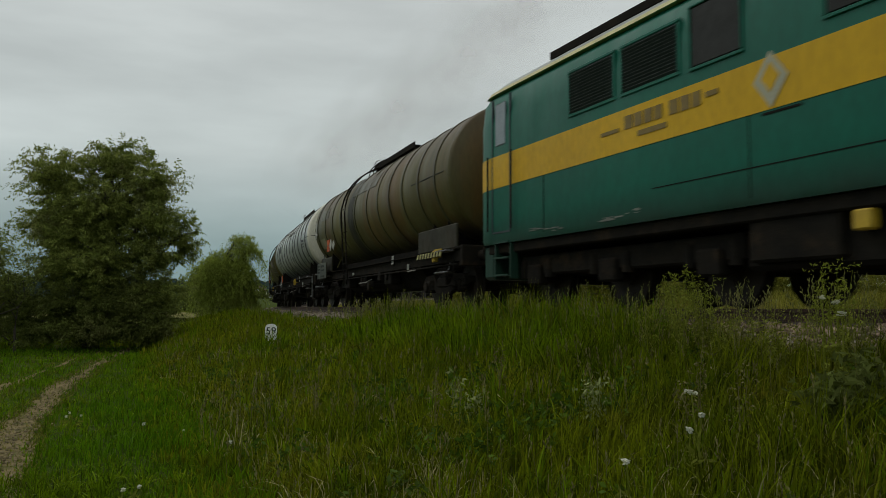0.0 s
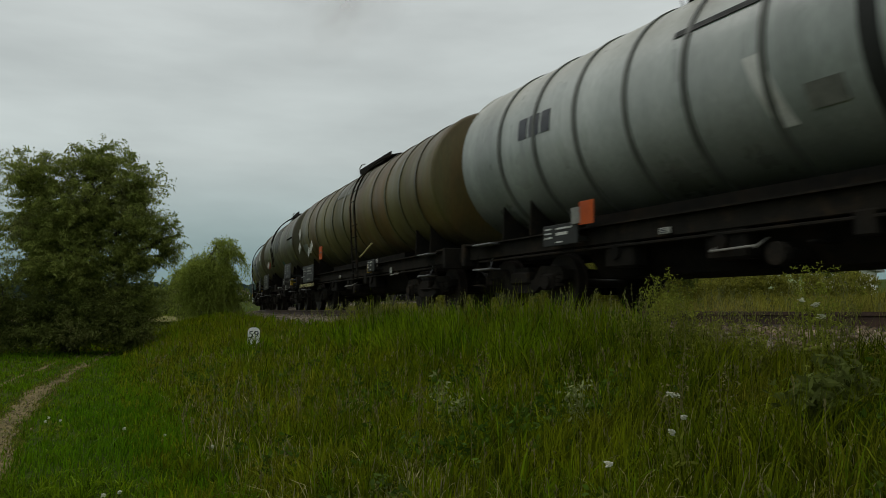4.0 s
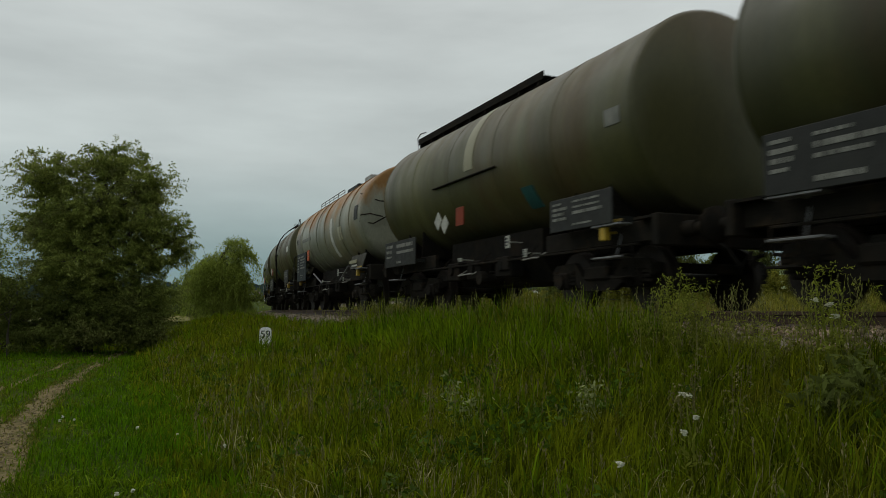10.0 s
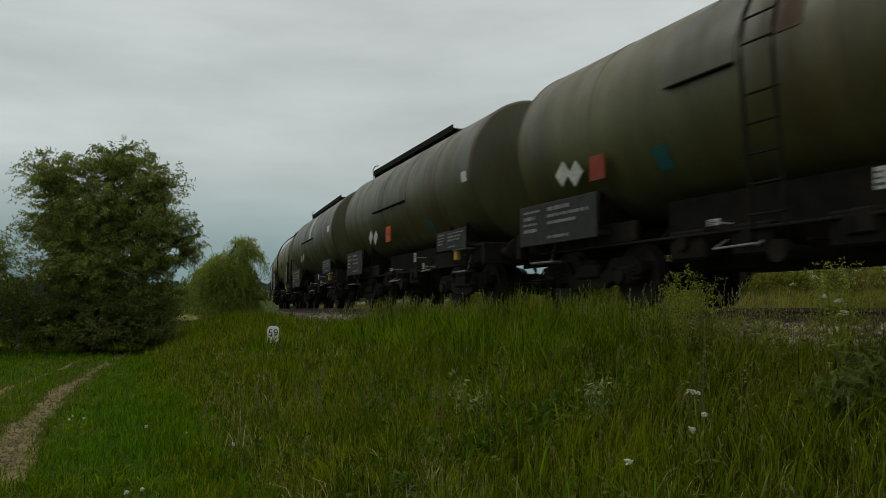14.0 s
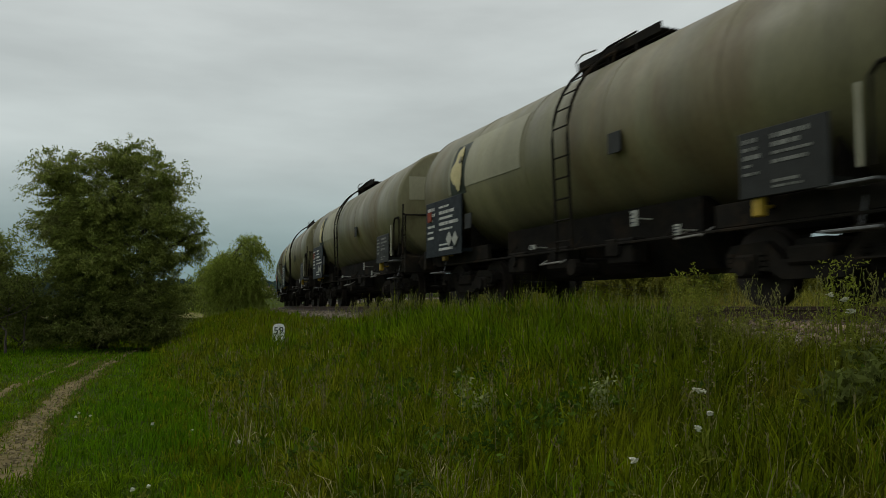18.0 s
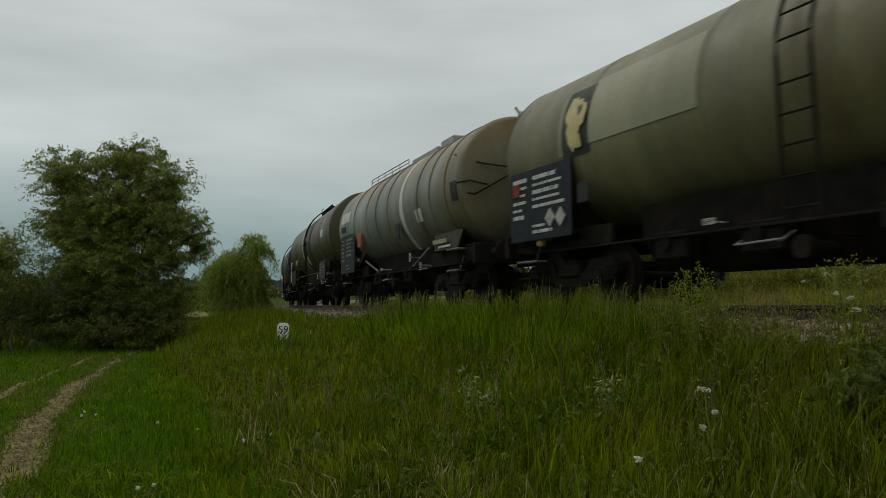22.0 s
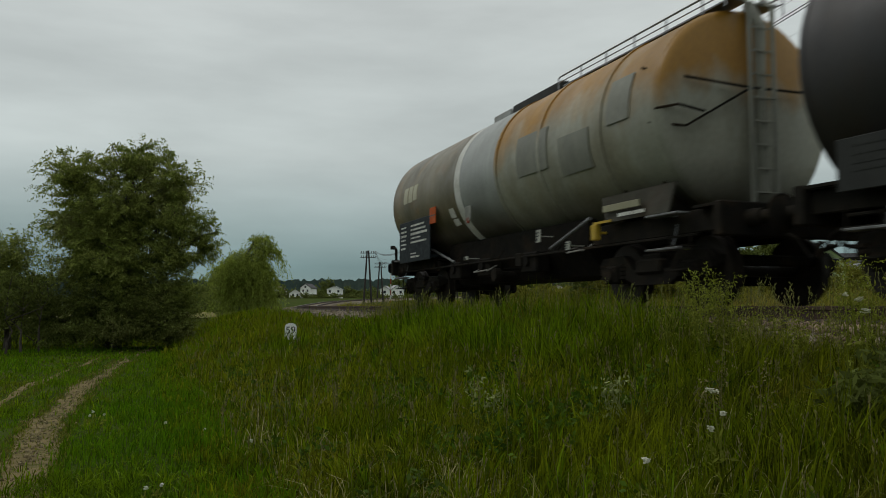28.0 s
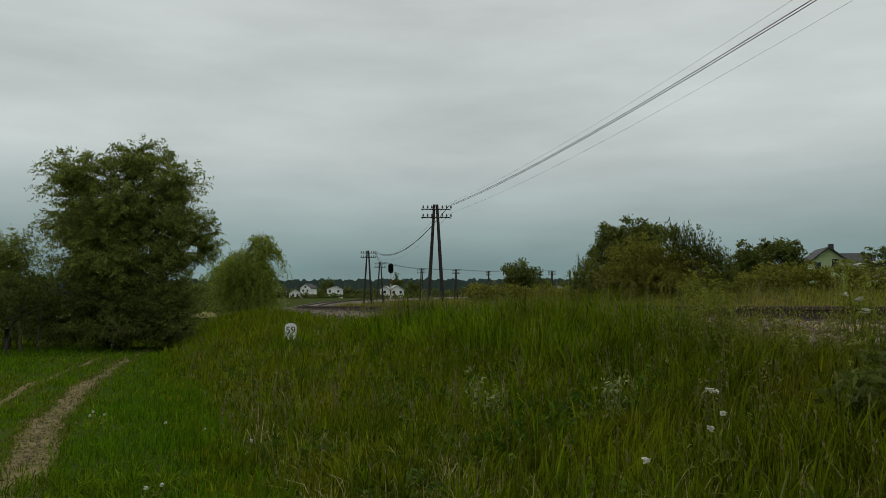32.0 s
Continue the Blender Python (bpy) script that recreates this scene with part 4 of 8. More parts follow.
    sx = max(1.2, bogie_x - 1.75)
    v = [bm.verts.new((x, y, z)) for x in (-sx, sx) for y, z in ((-0.66, 0.50), (-0.95, 0.92), (-0.95, 1.42), (0.95, 1.42), (0.95, 0.92), (0.66, 0.50))]
    bm.faces.new(v[:6][::-1])
    bm.faces.new(v[6:])
    for k in range(6):
        bm.faces.new((v[k], v[(k + 1) % 6], v[6 + (k + 1) % 6], v[6 + k]))
    bmesh.ops.recalc_face_normals(bm, faces=bm.faces)
    part("heating_trough", bm, M["soot"], w)
    for x in (-sx * 0.72, -sx * 0.2, sx * 0.45):
        bm = bmesh.new()
        box(bm, x - 0.32, x + 0.32, -1.18, -0.9, 0.60, 0.98, 0.03)
        rod(bm, (x - 0.05, -1.22, 0.82), (x - 0.05, -1.17, 0.82), 0.1, 10)
        part("equipment_box", bm, M["soot"], w)
    for x, z, pw, ph in ((sx * 0.62, 1.22, 0.15, 0.22), (-sx * 0.45, 1.02, 0.20, 0.08), (sx * 0.95, 0.98, 0.12, 0.14)):
        bm = bmesh.new()
        box(bm, x - pw / 2, x + pw / 2, -1.255, -1.235, z - ph / 2, z + ph / 2, 0.004)
        rod(bm, (x, -1.24, z), (x, -0.92, z), 0.012, 6)
        dp = part("data_plate", bm, M["placard"], w, "small dirty white data plate")
        bm = bmesh.new()
        bars(bm, x - pw * 0.38, x + pw * 0.38, z - ph * 0.4, z + ph * 0.4, -1.255, 3, int(mid * 19 + x * 7), 0.9)
        tagged(part("lettering", bm, M["ink"], dp), kind="stuff")
    for y in (-1.2,):
        bm = bmesh.new()
        rod(bm, (-bogie_x - 1.2, y, 0.90), (bogie_x + 1.2, y, 0.90), 0.022, 6)
        for x in (-bogie_x, -bogie_x * 0.5, 0, bogie_x * 0.5, bogie_x):
            rod(bm, (x, y, 0.9), (x, -1.0, 1.12), 0.014, 5)
        part("brake_pipe", bm, M["black"], w)
    bm = bmesh.new()
    tube(bm, [(0, 0, cz - radius + 0.02), (0, 0, 0.72), (0, -0.3, 0.6), (0, -1.15, 0.62)], 0.085, 10)
    rod(bm, (0, -1.10, 0.62), (0, -1.24, 0.62), 0.13, 12)
    part("outlet_pipe", bm, M["black"], w)
    for x0, x1, z in ((-0.9, -0.25, 0.70), (bogie_x - 1.9, bogie_x - 1.45, 0.86)):
        bm = bmesh.new()
        rod(bm, (x0, -1.27, z), (x1, -1.27, z + 0.02), 0.014, 6)
        rod(bm, (x0, -1.27, z), (x0, -1.05, z + 0.12), 0.012, 6)
        rod(bm, (x1, -1.27, z), (x1, -1.05, z + 0.12), 0.012, 6)
        part("grab_handle", bm, M["emblem_grey"], w, "dirty pale grab handle")
    for x in valves:
        bm = bmesh.new()
        box(bm, x - 0.07, x + 0.07, -1.40, -1.30, 0.98, 1.22, 0.015)
        box(bm, x - 0.03, x + 0.42, -1.37, -1.345, 1.22, 1.255)
        rod(bm, (x, -1.35, 1.1), (x, -1.05, 1.1), 0.02, 6)
        part("release_lever", bm, M["yellow"], w, "yellow brake release lever")
    for x0, x1, z in hazard:
        bm = bmesh.new()
        k = 0
        x = x0
        while x < x1:
            vv = [bm.verts.new((xx, yy, zz)) for yy in (-1.43, -1.40) for xx, zz in ((x, z), (x + 0.09, z), (x + 0.15, z + 0.11), (x + 0.06, z + 0.11))]
            for q in ((0, 1, 2, 3), (7, 6, 5, 4), (0, 4, 5, 1), (1, 5, 6, 2), (2, 6, 7, 3), (3, 7, 4, 0)):
                bm.faces.new([vv[i] for i in q]).material_index = k % 2
            x += 0.09
            k += 1
        bmesh.ops.recalc_face_normals(bm, faces=bm.faces)
        part("hazard_stripe", bm, [M["hazard_yellow"], M["black"]], w, "yellow and black striped warning strip")
    if ladder is not None:
        bm = bmesh.new()
        wd = 0.22
        for dx in (-wd, wd):
            pts = [(ladder + dx, -1.50 if ladder_z < 1.5 else -radius * 0.93 - 0.1, ladder_z), (ladder + dx, -radius - 0.14, cz)]
            for a in range(80, 0, -10):
                pts.append((ladder + dx, -(radius + 0.14) * math.sin(radians(a)), cz + (radius + 0.14) * math.cos(radians(a))))
            tube(bm, pts, 0.024, 6)
        for k in range(5):
            z = 1.0 + k * 0.33
            if z < ladder_z:
                continue
            rod(bm, (ladder - wd, -1.53, z), (ladder + wd, -1.53, z), 0.014, 6)
        for a in range(84, 12, -11):
            y, z = -(radius + 0.14) * math.sin(radians(a)), cz + (radius + 0.14) * math.cos(radians(a))
            rod(bm, (ladder - wd, y, z), (ladder + wd, y, z), 0.014, 6)
        part("ladder", bm, M["black"], w)
        if cage:
            bm = bmesh.new()
            tube(bm, [(ladder - 0.24, -0.75, top - 0.3), (ladder - 0.24, -0.66, top + 0.06), (ladder - 0.2, -0.5, top + 0.22), (ladder + 0.5, -0.45, top + 0.26)], 0.018, 6)
            tube(bm, [(ladder + 0.24, -0.75, top - 0.3), (ladder + 0.24, -0.66, top + 0.06), (ladder + 0.3, -0.5, top + 0.2)], 0.018, 6)
            part("grab_rail", bm, M["black"], w)
    if walkway:
        x0, x1 = walkway
        bm = bmesh.new()
        for y0 in (-0.52, -0.34, 0.18, 0.36):
            box(bm, x0, x1, y0, y0 + 0.15, top + 0.06, top + 0.09, 0.004)
        k = x0 + 0.1
        while k < x1:
            box(bm, k - 0.02, k + 0.02, -0.55, 0.55, top - 0.10, top + 0.06)
            k += 0.75
        box(bm, x0, x1, -0.555, -0.53, top + 0.02, top + 0.17)
        part("walkway", bm, M["black"], w)
        bm = bmesh.new()
        tube(bm, [(x0 - 0.02, -0.54, top - 0.12), (x0 - 0.1, -0.54, top + 0.22), (x0 + 0.1, -0.54, top + 0.30), (x0 + 0.5, -0.54, top + 0.26)], 0.016, 6)
        part("end_rail", bm, M["bright_steel"], w)
        for xm in ((x0 + x1) / 2,):
            bm = bmesh.new()
            rod(bm, (xm, 0, top - 0.1), (xm, 0, top + 0.16), 0.30, 20)
            rod(bm, (xm, 0, top + 0.16), (xm, 0, top + 0.20), 0.34, 20)
            part("manhole", bm, M["black"], w, smooth=True)
    if side_rail:
        x0, x1 = side_rail
        bm = bmesh.new()
        for y in (-0.5, 0.5):
            tube(bm, [(x0, y, top - 0.1), (x0, y, top + 0.14), (x0 + 0.05, y, top + 0.17), (x1 - 0.05, y, top + 0.17), (x1, y, top + 0.14), (x1, y, top - 0.1)], 0.016, 6)
            rod(bm, (x0, y, top + 0.07), (x1, y, top + 0.07), 0.012, 6)
            k = x0 + 0.8
            while k < x1 - 0.3:
                rod(bm, (k, y, top - 0.1), (k, y, top + 0.17), 0.014, 6)
                k += 0.8
        for y in (-0.4, 0.1):
            box(bm, x0, x1, y, y + 0.3, top + 0.02, top + 0.045)
        part("roof_railing", bm, M["bright_steel"], w, "thin pale steel railing along the tank top")
    for x0, x1, hh, mat in hatches:
        bm = bmesh.new()
        box(bm, x0, x1, -0.42, 0.42, top - 0.12, top + hh, 0.03)
        part("hatch_box", bm, mat, w)
    if hoops:
        x = hoops[0]
        while x <= hoops[1]:
            bm = bmesh.new()
            tube(bm, [(x, -0.5, top - 0.1), (x + 0.05, -0.5, top + 0.22), (x + 0.2, -0.5, top + 0.36), (x + 0.55, -0.5, top + 0.34), (x + 0.62, -0.5, top + 0.1), (x + 0.62, -0.5, top - 0.1)], 0.02, 6)
            part("top_hoop", bm, M["black"], w)
            x += 0.62
        bm = bmesh.new()
        box(bm, hoops[0], hoops[1] + 0.5, -0.5, 0.5, top + 0.03, top + 0.06)
        part("top_deck", bm, M["black"], w)
    if shelf:
        x0, x1, z = shelf
        a = radians(angle_at(z, radius, cz))
        bm = bmesh.new()
        box(bm, x0, x1, -radius * math.sin(a) - 0.055, -radius * math.sin(a) + 0.05, z - 0.012, z + 0.012, 0.004)
        part("drip_rail", bm, M["black"], w)
    for pts, r, mat, nm in lines:
        bm = bmesh.new()
        tube(bm, pts, r, 6)
        part(nm, bm, mat, w)
    if hand_rail:
        x0, x1, mat = hand_rail
        bm = bmesh.new()
        box(bm, x0, x1 + 0.1, -1.3, 1.3, 1.26, 1.30)
        tube(bm, [(x0, -1.28, 1.28), (x0, -1.28, 2.25), (x0 + 0.12, -1.28, 2.34), (x1 - 0.1, -1.28, 2.34), (x1, -1.28, 2.25), (x1, -1.28, 1.28)], 0.024, 6)
        rod(bm, (x0, -1.28, 1.8), (x1, -1.28, 1.8), 0.018, 6)
        tube(bm, [(x1, -1.28, 2.3), (x1 + 0.05, 0, 2.34), (x1, 1.28, 2.3), (x1, 1.28, 1.28)], 0.024, 6)
        rod(bm, (x1, 0.5, 1.28), (x1, 0.5, 2.34), 0.018, 6)
        part("end_platform_rail", bm, mat, w)
    if pipes:
        xf = xe - front_cut
        for pts, r in (([(xf - 0.6, -radius * 0.93, cz + 0.62), (xf + 0.02, -1.0, cz + 0.35), (xf + 0.12, -0.2, cz + 0.28), (xf + 0.12, 0.9, cz + 0.3)], 0.018),
                       ([(xf - 0.35, -radius * 0.99, cz - 0.2), (xf + 0.02, -1.15, cz - 0.3), (xf + 0.12, -0.2, cz + 0.25)], 0.018),
                       ([(xf - 0.2, -radius, cz - 0.05), (xf + 0.0, -1.25, cz - 0.02), (xf + 0.08, -0.9, cz - 0.1)], 0.018)):
            bm = bmesh.new()
            tube(bm, pts, r, 6)
            part("end_pipe", bm, M["black"], w)
        bm = bmesh.new()
        for y in (-0.2, 0.2):
            tube(bm, [(xf + 0.17, y, 1.3), (xf + 0.17, y, top - 0.05), (xf + 0.0, y, top + 0.12)], 0.034, 6)
        tube(bm, [(xf + 0.10, 0.05, 1.5), (xf + 0.10, 0.05, top - 0.3), (xf - 0.1, 0.05, top + 0.05)], 0.08, 10)
        for k in range(9):
            rod(bm, (xf + 0.17, -0.2, 1.5 + k * 0.32), (xf + 0.17, 0.2, 1.5 + k * 0.32), 0.012, 6)
        part("end_ladder", bm, M["grey_patch"], w, "grey painted ladder on the tank end")
    if tail:
        bm = bmesh.new()
        tube(bm, [(-h + 0.66, -1.2, 1.25), (-h + 0.64, -1.2, 1.56), (-h + 0.5, -1.2, 1.62), (-h + 0.36, -1.2, 1.62)], 0.04, 6)
        rod(bm, (-h + 0.34, -1.2, 1.58), (-h + 0.34, -1.2, 1.68), 0.07, 10)
        part("tail_bracket", bm, M["black"], w)
    ride_list.append((w, mid, bogie_x))
    return w


ride_list = []
WD, OR, GB, BB = M["white"], M["orange"], M["greyboard"], M["board"]


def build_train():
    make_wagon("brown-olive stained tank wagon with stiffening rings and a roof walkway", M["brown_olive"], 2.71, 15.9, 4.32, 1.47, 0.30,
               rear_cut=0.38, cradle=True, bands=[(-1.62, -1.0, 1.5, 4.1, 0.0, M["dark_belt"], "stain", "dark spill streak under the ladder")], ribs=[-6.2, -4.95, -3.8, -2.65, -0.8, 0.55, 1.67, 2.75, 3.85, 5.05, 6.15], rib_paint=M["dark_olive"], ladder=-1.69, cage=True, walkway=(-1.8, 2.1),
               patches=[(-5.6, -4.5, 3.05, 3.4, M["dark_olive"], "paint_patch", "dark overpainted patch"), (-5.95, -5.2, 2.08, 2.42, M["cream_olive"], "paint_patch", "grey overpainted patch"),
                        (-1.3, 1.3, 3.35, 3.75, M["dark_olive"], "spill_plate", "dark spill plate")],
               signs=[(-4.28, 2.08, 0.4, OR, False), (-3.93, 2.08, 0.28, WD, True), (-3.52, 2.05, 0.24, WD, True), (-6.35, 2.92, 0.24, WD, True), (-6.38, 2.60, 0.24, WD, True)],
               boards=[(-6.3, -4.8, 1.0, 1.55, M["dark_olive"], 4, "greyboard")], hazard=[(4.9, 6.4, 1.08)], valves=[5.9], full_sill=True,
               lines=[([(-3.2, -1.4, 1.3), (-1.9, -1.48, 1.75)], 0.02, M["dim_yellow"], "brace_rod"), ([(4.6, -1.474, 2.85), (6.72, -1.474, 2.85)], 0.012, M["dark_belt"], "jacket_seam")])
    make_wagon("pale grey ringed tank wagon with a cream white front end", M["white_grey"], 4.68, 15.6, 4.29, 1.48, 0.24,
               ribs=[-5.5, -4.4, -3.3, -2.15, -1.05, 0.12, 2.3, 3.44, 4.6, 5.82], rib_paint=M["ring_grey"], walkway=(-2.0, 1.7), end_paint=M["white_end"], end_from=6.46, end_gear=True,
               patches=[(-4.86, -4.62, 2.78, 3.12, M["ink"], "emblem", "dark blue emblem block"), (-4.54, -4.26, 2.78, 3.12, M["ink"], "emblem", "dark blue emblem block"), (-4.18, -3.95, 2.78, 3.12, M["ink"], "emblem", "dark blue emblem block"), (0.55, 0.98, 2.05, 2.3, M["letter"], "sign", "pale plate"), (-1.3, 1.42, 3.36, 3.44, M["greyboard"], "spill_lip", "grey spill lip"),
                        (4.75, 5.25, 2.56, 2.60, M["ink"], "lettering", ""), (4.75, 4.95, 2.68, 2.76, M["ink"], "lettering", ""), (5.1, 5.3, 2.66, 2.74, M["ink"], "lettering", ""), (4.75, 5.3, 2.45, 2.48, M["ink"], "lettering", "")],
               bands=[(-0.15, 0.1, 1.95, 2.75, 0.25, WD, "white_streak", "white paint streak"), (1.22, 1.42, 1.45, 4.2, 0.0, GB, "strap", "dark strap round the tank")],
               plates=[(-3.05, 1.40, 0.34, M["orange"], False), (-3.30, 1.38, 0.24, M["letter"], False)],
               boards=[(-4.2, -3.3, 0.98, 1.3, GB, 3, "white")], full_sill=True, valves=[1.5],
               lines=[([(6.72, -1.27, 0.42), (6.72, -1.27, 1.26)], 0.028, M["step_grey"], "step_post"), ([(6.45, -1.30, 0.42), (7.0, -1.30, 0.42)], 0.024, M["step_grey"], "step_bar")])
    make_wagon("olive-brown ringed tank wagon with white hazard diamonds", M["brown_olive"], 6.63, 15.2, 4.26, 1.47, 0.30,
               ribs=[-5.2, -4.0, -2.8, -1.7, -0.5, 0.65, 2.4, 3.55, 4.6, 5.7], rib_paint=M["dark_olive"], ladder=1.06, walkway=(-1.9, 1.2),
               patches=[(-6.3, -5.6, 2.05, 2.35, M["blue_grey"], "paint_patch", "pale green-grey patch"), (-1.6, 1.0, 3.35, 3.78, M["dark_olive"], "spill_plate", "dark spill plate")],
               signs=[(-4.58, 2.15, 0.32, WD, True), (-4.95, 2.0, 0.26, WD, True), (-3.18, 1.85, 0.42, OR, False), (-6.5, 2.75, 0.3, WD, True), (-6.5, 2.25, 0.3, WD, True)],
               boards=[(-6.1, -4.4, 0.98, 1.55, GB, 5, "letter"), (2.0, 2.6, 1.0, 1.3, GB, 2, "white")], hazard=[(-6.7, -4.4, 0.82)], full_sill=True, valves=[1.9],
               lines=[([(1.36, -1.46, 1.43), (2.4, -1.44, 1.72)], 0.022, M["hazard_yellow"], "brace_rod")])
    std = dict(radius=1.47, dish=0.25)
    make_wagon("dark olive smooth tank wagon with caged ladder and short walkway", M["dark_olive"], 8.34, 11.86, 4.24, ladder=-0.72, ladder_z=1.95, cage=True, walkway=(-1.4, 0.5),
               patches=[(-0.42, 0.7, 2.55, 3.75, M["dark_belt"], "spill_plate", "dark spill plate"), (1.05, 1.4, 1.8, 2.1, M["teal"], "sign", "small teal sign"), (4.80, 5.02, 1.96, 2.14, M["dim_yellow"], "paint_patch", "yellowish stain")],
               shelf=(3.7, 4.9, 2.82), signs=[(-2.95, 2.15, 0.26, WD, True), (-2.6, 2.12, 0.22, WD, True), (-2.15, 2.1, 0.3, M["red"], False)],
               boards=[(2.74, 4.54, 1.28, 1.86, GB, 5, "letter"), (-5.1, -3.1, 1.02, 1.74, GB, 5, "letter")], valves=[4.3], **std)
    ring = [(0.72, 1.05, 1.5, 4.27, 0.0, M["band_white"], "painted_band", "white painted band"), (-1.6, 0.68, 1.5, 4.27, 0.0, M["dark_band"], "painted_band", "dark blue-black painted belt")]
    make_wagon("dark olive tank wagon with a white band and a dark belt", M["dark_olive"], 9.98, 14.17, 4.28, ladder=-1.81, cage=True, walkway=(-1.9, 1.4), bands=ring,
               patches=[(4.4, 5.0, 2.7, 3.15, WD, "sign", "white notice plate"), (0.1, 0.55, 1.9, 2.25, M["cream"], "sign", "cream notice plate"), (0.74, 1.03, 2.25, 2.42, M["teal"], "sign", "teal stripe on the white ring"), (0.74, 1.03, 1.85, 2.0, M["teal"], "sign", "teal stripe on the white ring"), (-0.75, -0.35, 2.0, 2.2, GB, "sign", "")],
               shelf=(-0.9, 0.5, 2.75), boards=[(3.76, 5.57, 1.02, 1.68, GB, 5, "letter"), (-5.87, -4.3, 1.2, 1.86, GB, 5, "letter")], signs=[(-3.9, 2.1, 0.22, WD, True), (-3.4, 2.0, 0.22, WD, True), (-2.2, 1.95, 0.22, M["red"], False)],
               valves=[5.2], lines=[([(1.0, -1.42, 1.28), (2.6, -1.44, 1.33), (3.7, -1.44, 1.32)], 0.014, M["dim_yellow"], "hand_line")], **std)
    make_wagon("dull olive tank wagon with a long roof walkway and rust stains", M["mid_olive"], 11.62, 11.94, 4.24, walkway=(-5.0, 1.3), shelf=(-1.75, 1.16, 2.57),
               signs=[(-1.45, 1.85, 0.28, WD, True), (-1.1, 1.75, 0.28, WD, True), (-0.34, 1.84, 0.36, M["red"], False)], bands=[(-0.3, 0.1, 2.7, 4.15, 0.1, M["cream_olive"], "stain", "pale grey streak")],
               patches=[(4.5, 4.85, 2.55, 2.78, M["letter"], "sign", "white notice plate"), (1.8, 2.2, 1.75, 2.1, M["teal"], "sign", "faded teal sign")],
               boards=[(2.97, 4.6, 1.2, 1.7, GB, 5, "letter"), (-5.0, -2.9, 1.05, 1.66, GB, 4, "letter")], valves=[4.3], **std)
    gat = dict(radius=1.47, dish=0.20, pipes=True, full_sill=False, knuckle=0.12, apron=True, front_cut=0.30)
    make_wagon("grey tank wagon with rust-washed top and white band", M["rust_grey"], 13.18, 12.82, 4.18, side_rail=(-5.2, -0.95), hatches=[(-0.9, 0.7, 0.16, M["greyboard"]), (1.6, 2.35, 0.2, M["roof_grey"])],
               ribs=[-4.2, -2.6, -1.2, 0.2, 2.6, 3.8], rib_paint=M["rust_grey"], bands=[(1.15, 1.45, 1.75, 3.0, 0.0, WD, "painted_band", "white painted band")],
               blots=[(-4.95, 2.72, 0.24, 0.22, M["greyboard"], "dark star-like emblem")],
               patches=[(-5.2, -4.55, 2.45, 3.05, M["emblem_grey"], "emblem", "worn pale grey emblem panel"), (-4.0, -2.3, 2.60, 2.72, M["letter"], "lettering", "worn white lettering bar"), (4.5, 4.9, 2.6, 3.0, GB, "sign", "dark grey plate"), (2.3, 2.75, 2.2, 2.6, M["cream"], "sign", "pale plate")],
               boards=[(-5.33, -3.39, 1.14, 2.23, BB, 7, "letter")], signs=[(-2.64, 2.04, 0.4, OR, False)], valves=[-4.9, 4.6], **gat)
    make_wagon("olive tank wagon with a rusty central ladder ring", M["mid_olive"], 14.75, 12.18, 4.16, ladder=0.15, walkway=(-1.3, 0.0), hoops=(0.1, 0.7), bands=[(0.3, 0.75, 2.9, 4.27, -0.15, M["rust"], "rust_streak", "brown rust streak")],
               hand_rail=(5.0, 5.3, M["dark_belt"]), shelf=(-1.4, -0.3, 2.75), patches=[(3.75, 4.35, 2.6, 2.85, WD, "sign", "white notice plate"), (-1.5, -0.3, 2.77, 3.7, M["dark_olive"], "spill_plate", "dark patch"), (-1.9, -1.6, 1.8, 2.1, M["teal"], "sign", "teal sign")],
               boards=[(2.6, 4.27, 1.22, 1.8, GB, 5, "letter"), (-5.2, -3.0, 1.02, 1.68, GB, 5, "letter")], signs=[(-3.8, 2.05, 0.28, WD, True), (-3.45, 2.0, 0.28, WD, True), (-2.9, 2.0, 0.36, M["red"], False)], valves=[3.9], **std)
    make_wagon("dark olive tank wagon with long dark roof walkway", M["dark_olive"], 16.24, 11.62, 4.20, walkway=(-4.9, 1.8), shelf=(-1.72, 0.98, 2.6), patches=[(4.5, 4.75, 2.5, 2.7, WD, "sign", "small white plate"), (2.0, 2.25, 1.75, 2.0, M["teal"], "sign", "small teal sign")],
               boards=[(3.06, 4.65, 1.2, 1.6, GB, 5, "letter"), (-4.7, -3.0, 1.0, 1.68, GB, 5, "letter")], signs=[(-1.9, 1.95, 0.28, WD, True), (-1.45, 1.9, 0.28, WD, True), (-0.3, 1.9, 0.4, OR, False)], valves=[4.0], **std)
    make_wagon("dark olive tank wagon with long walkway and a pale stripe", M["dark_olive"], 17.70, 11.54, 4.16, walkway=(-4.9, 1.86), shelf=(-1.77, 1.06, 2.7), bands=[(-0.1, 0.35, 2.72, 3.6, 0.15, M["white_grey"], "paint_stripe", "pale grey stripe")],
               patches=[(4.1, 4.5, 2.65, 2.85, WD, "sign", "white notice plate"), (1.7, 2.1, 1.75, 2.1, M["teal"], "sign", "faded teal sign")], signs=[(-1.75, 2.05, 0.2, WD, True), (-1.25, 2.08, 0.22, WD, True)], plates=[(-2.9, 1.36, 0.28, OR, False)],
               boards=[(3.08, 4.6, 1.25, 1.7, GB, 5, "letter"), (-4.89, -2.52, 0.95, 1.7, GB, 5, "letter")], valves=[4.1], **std)
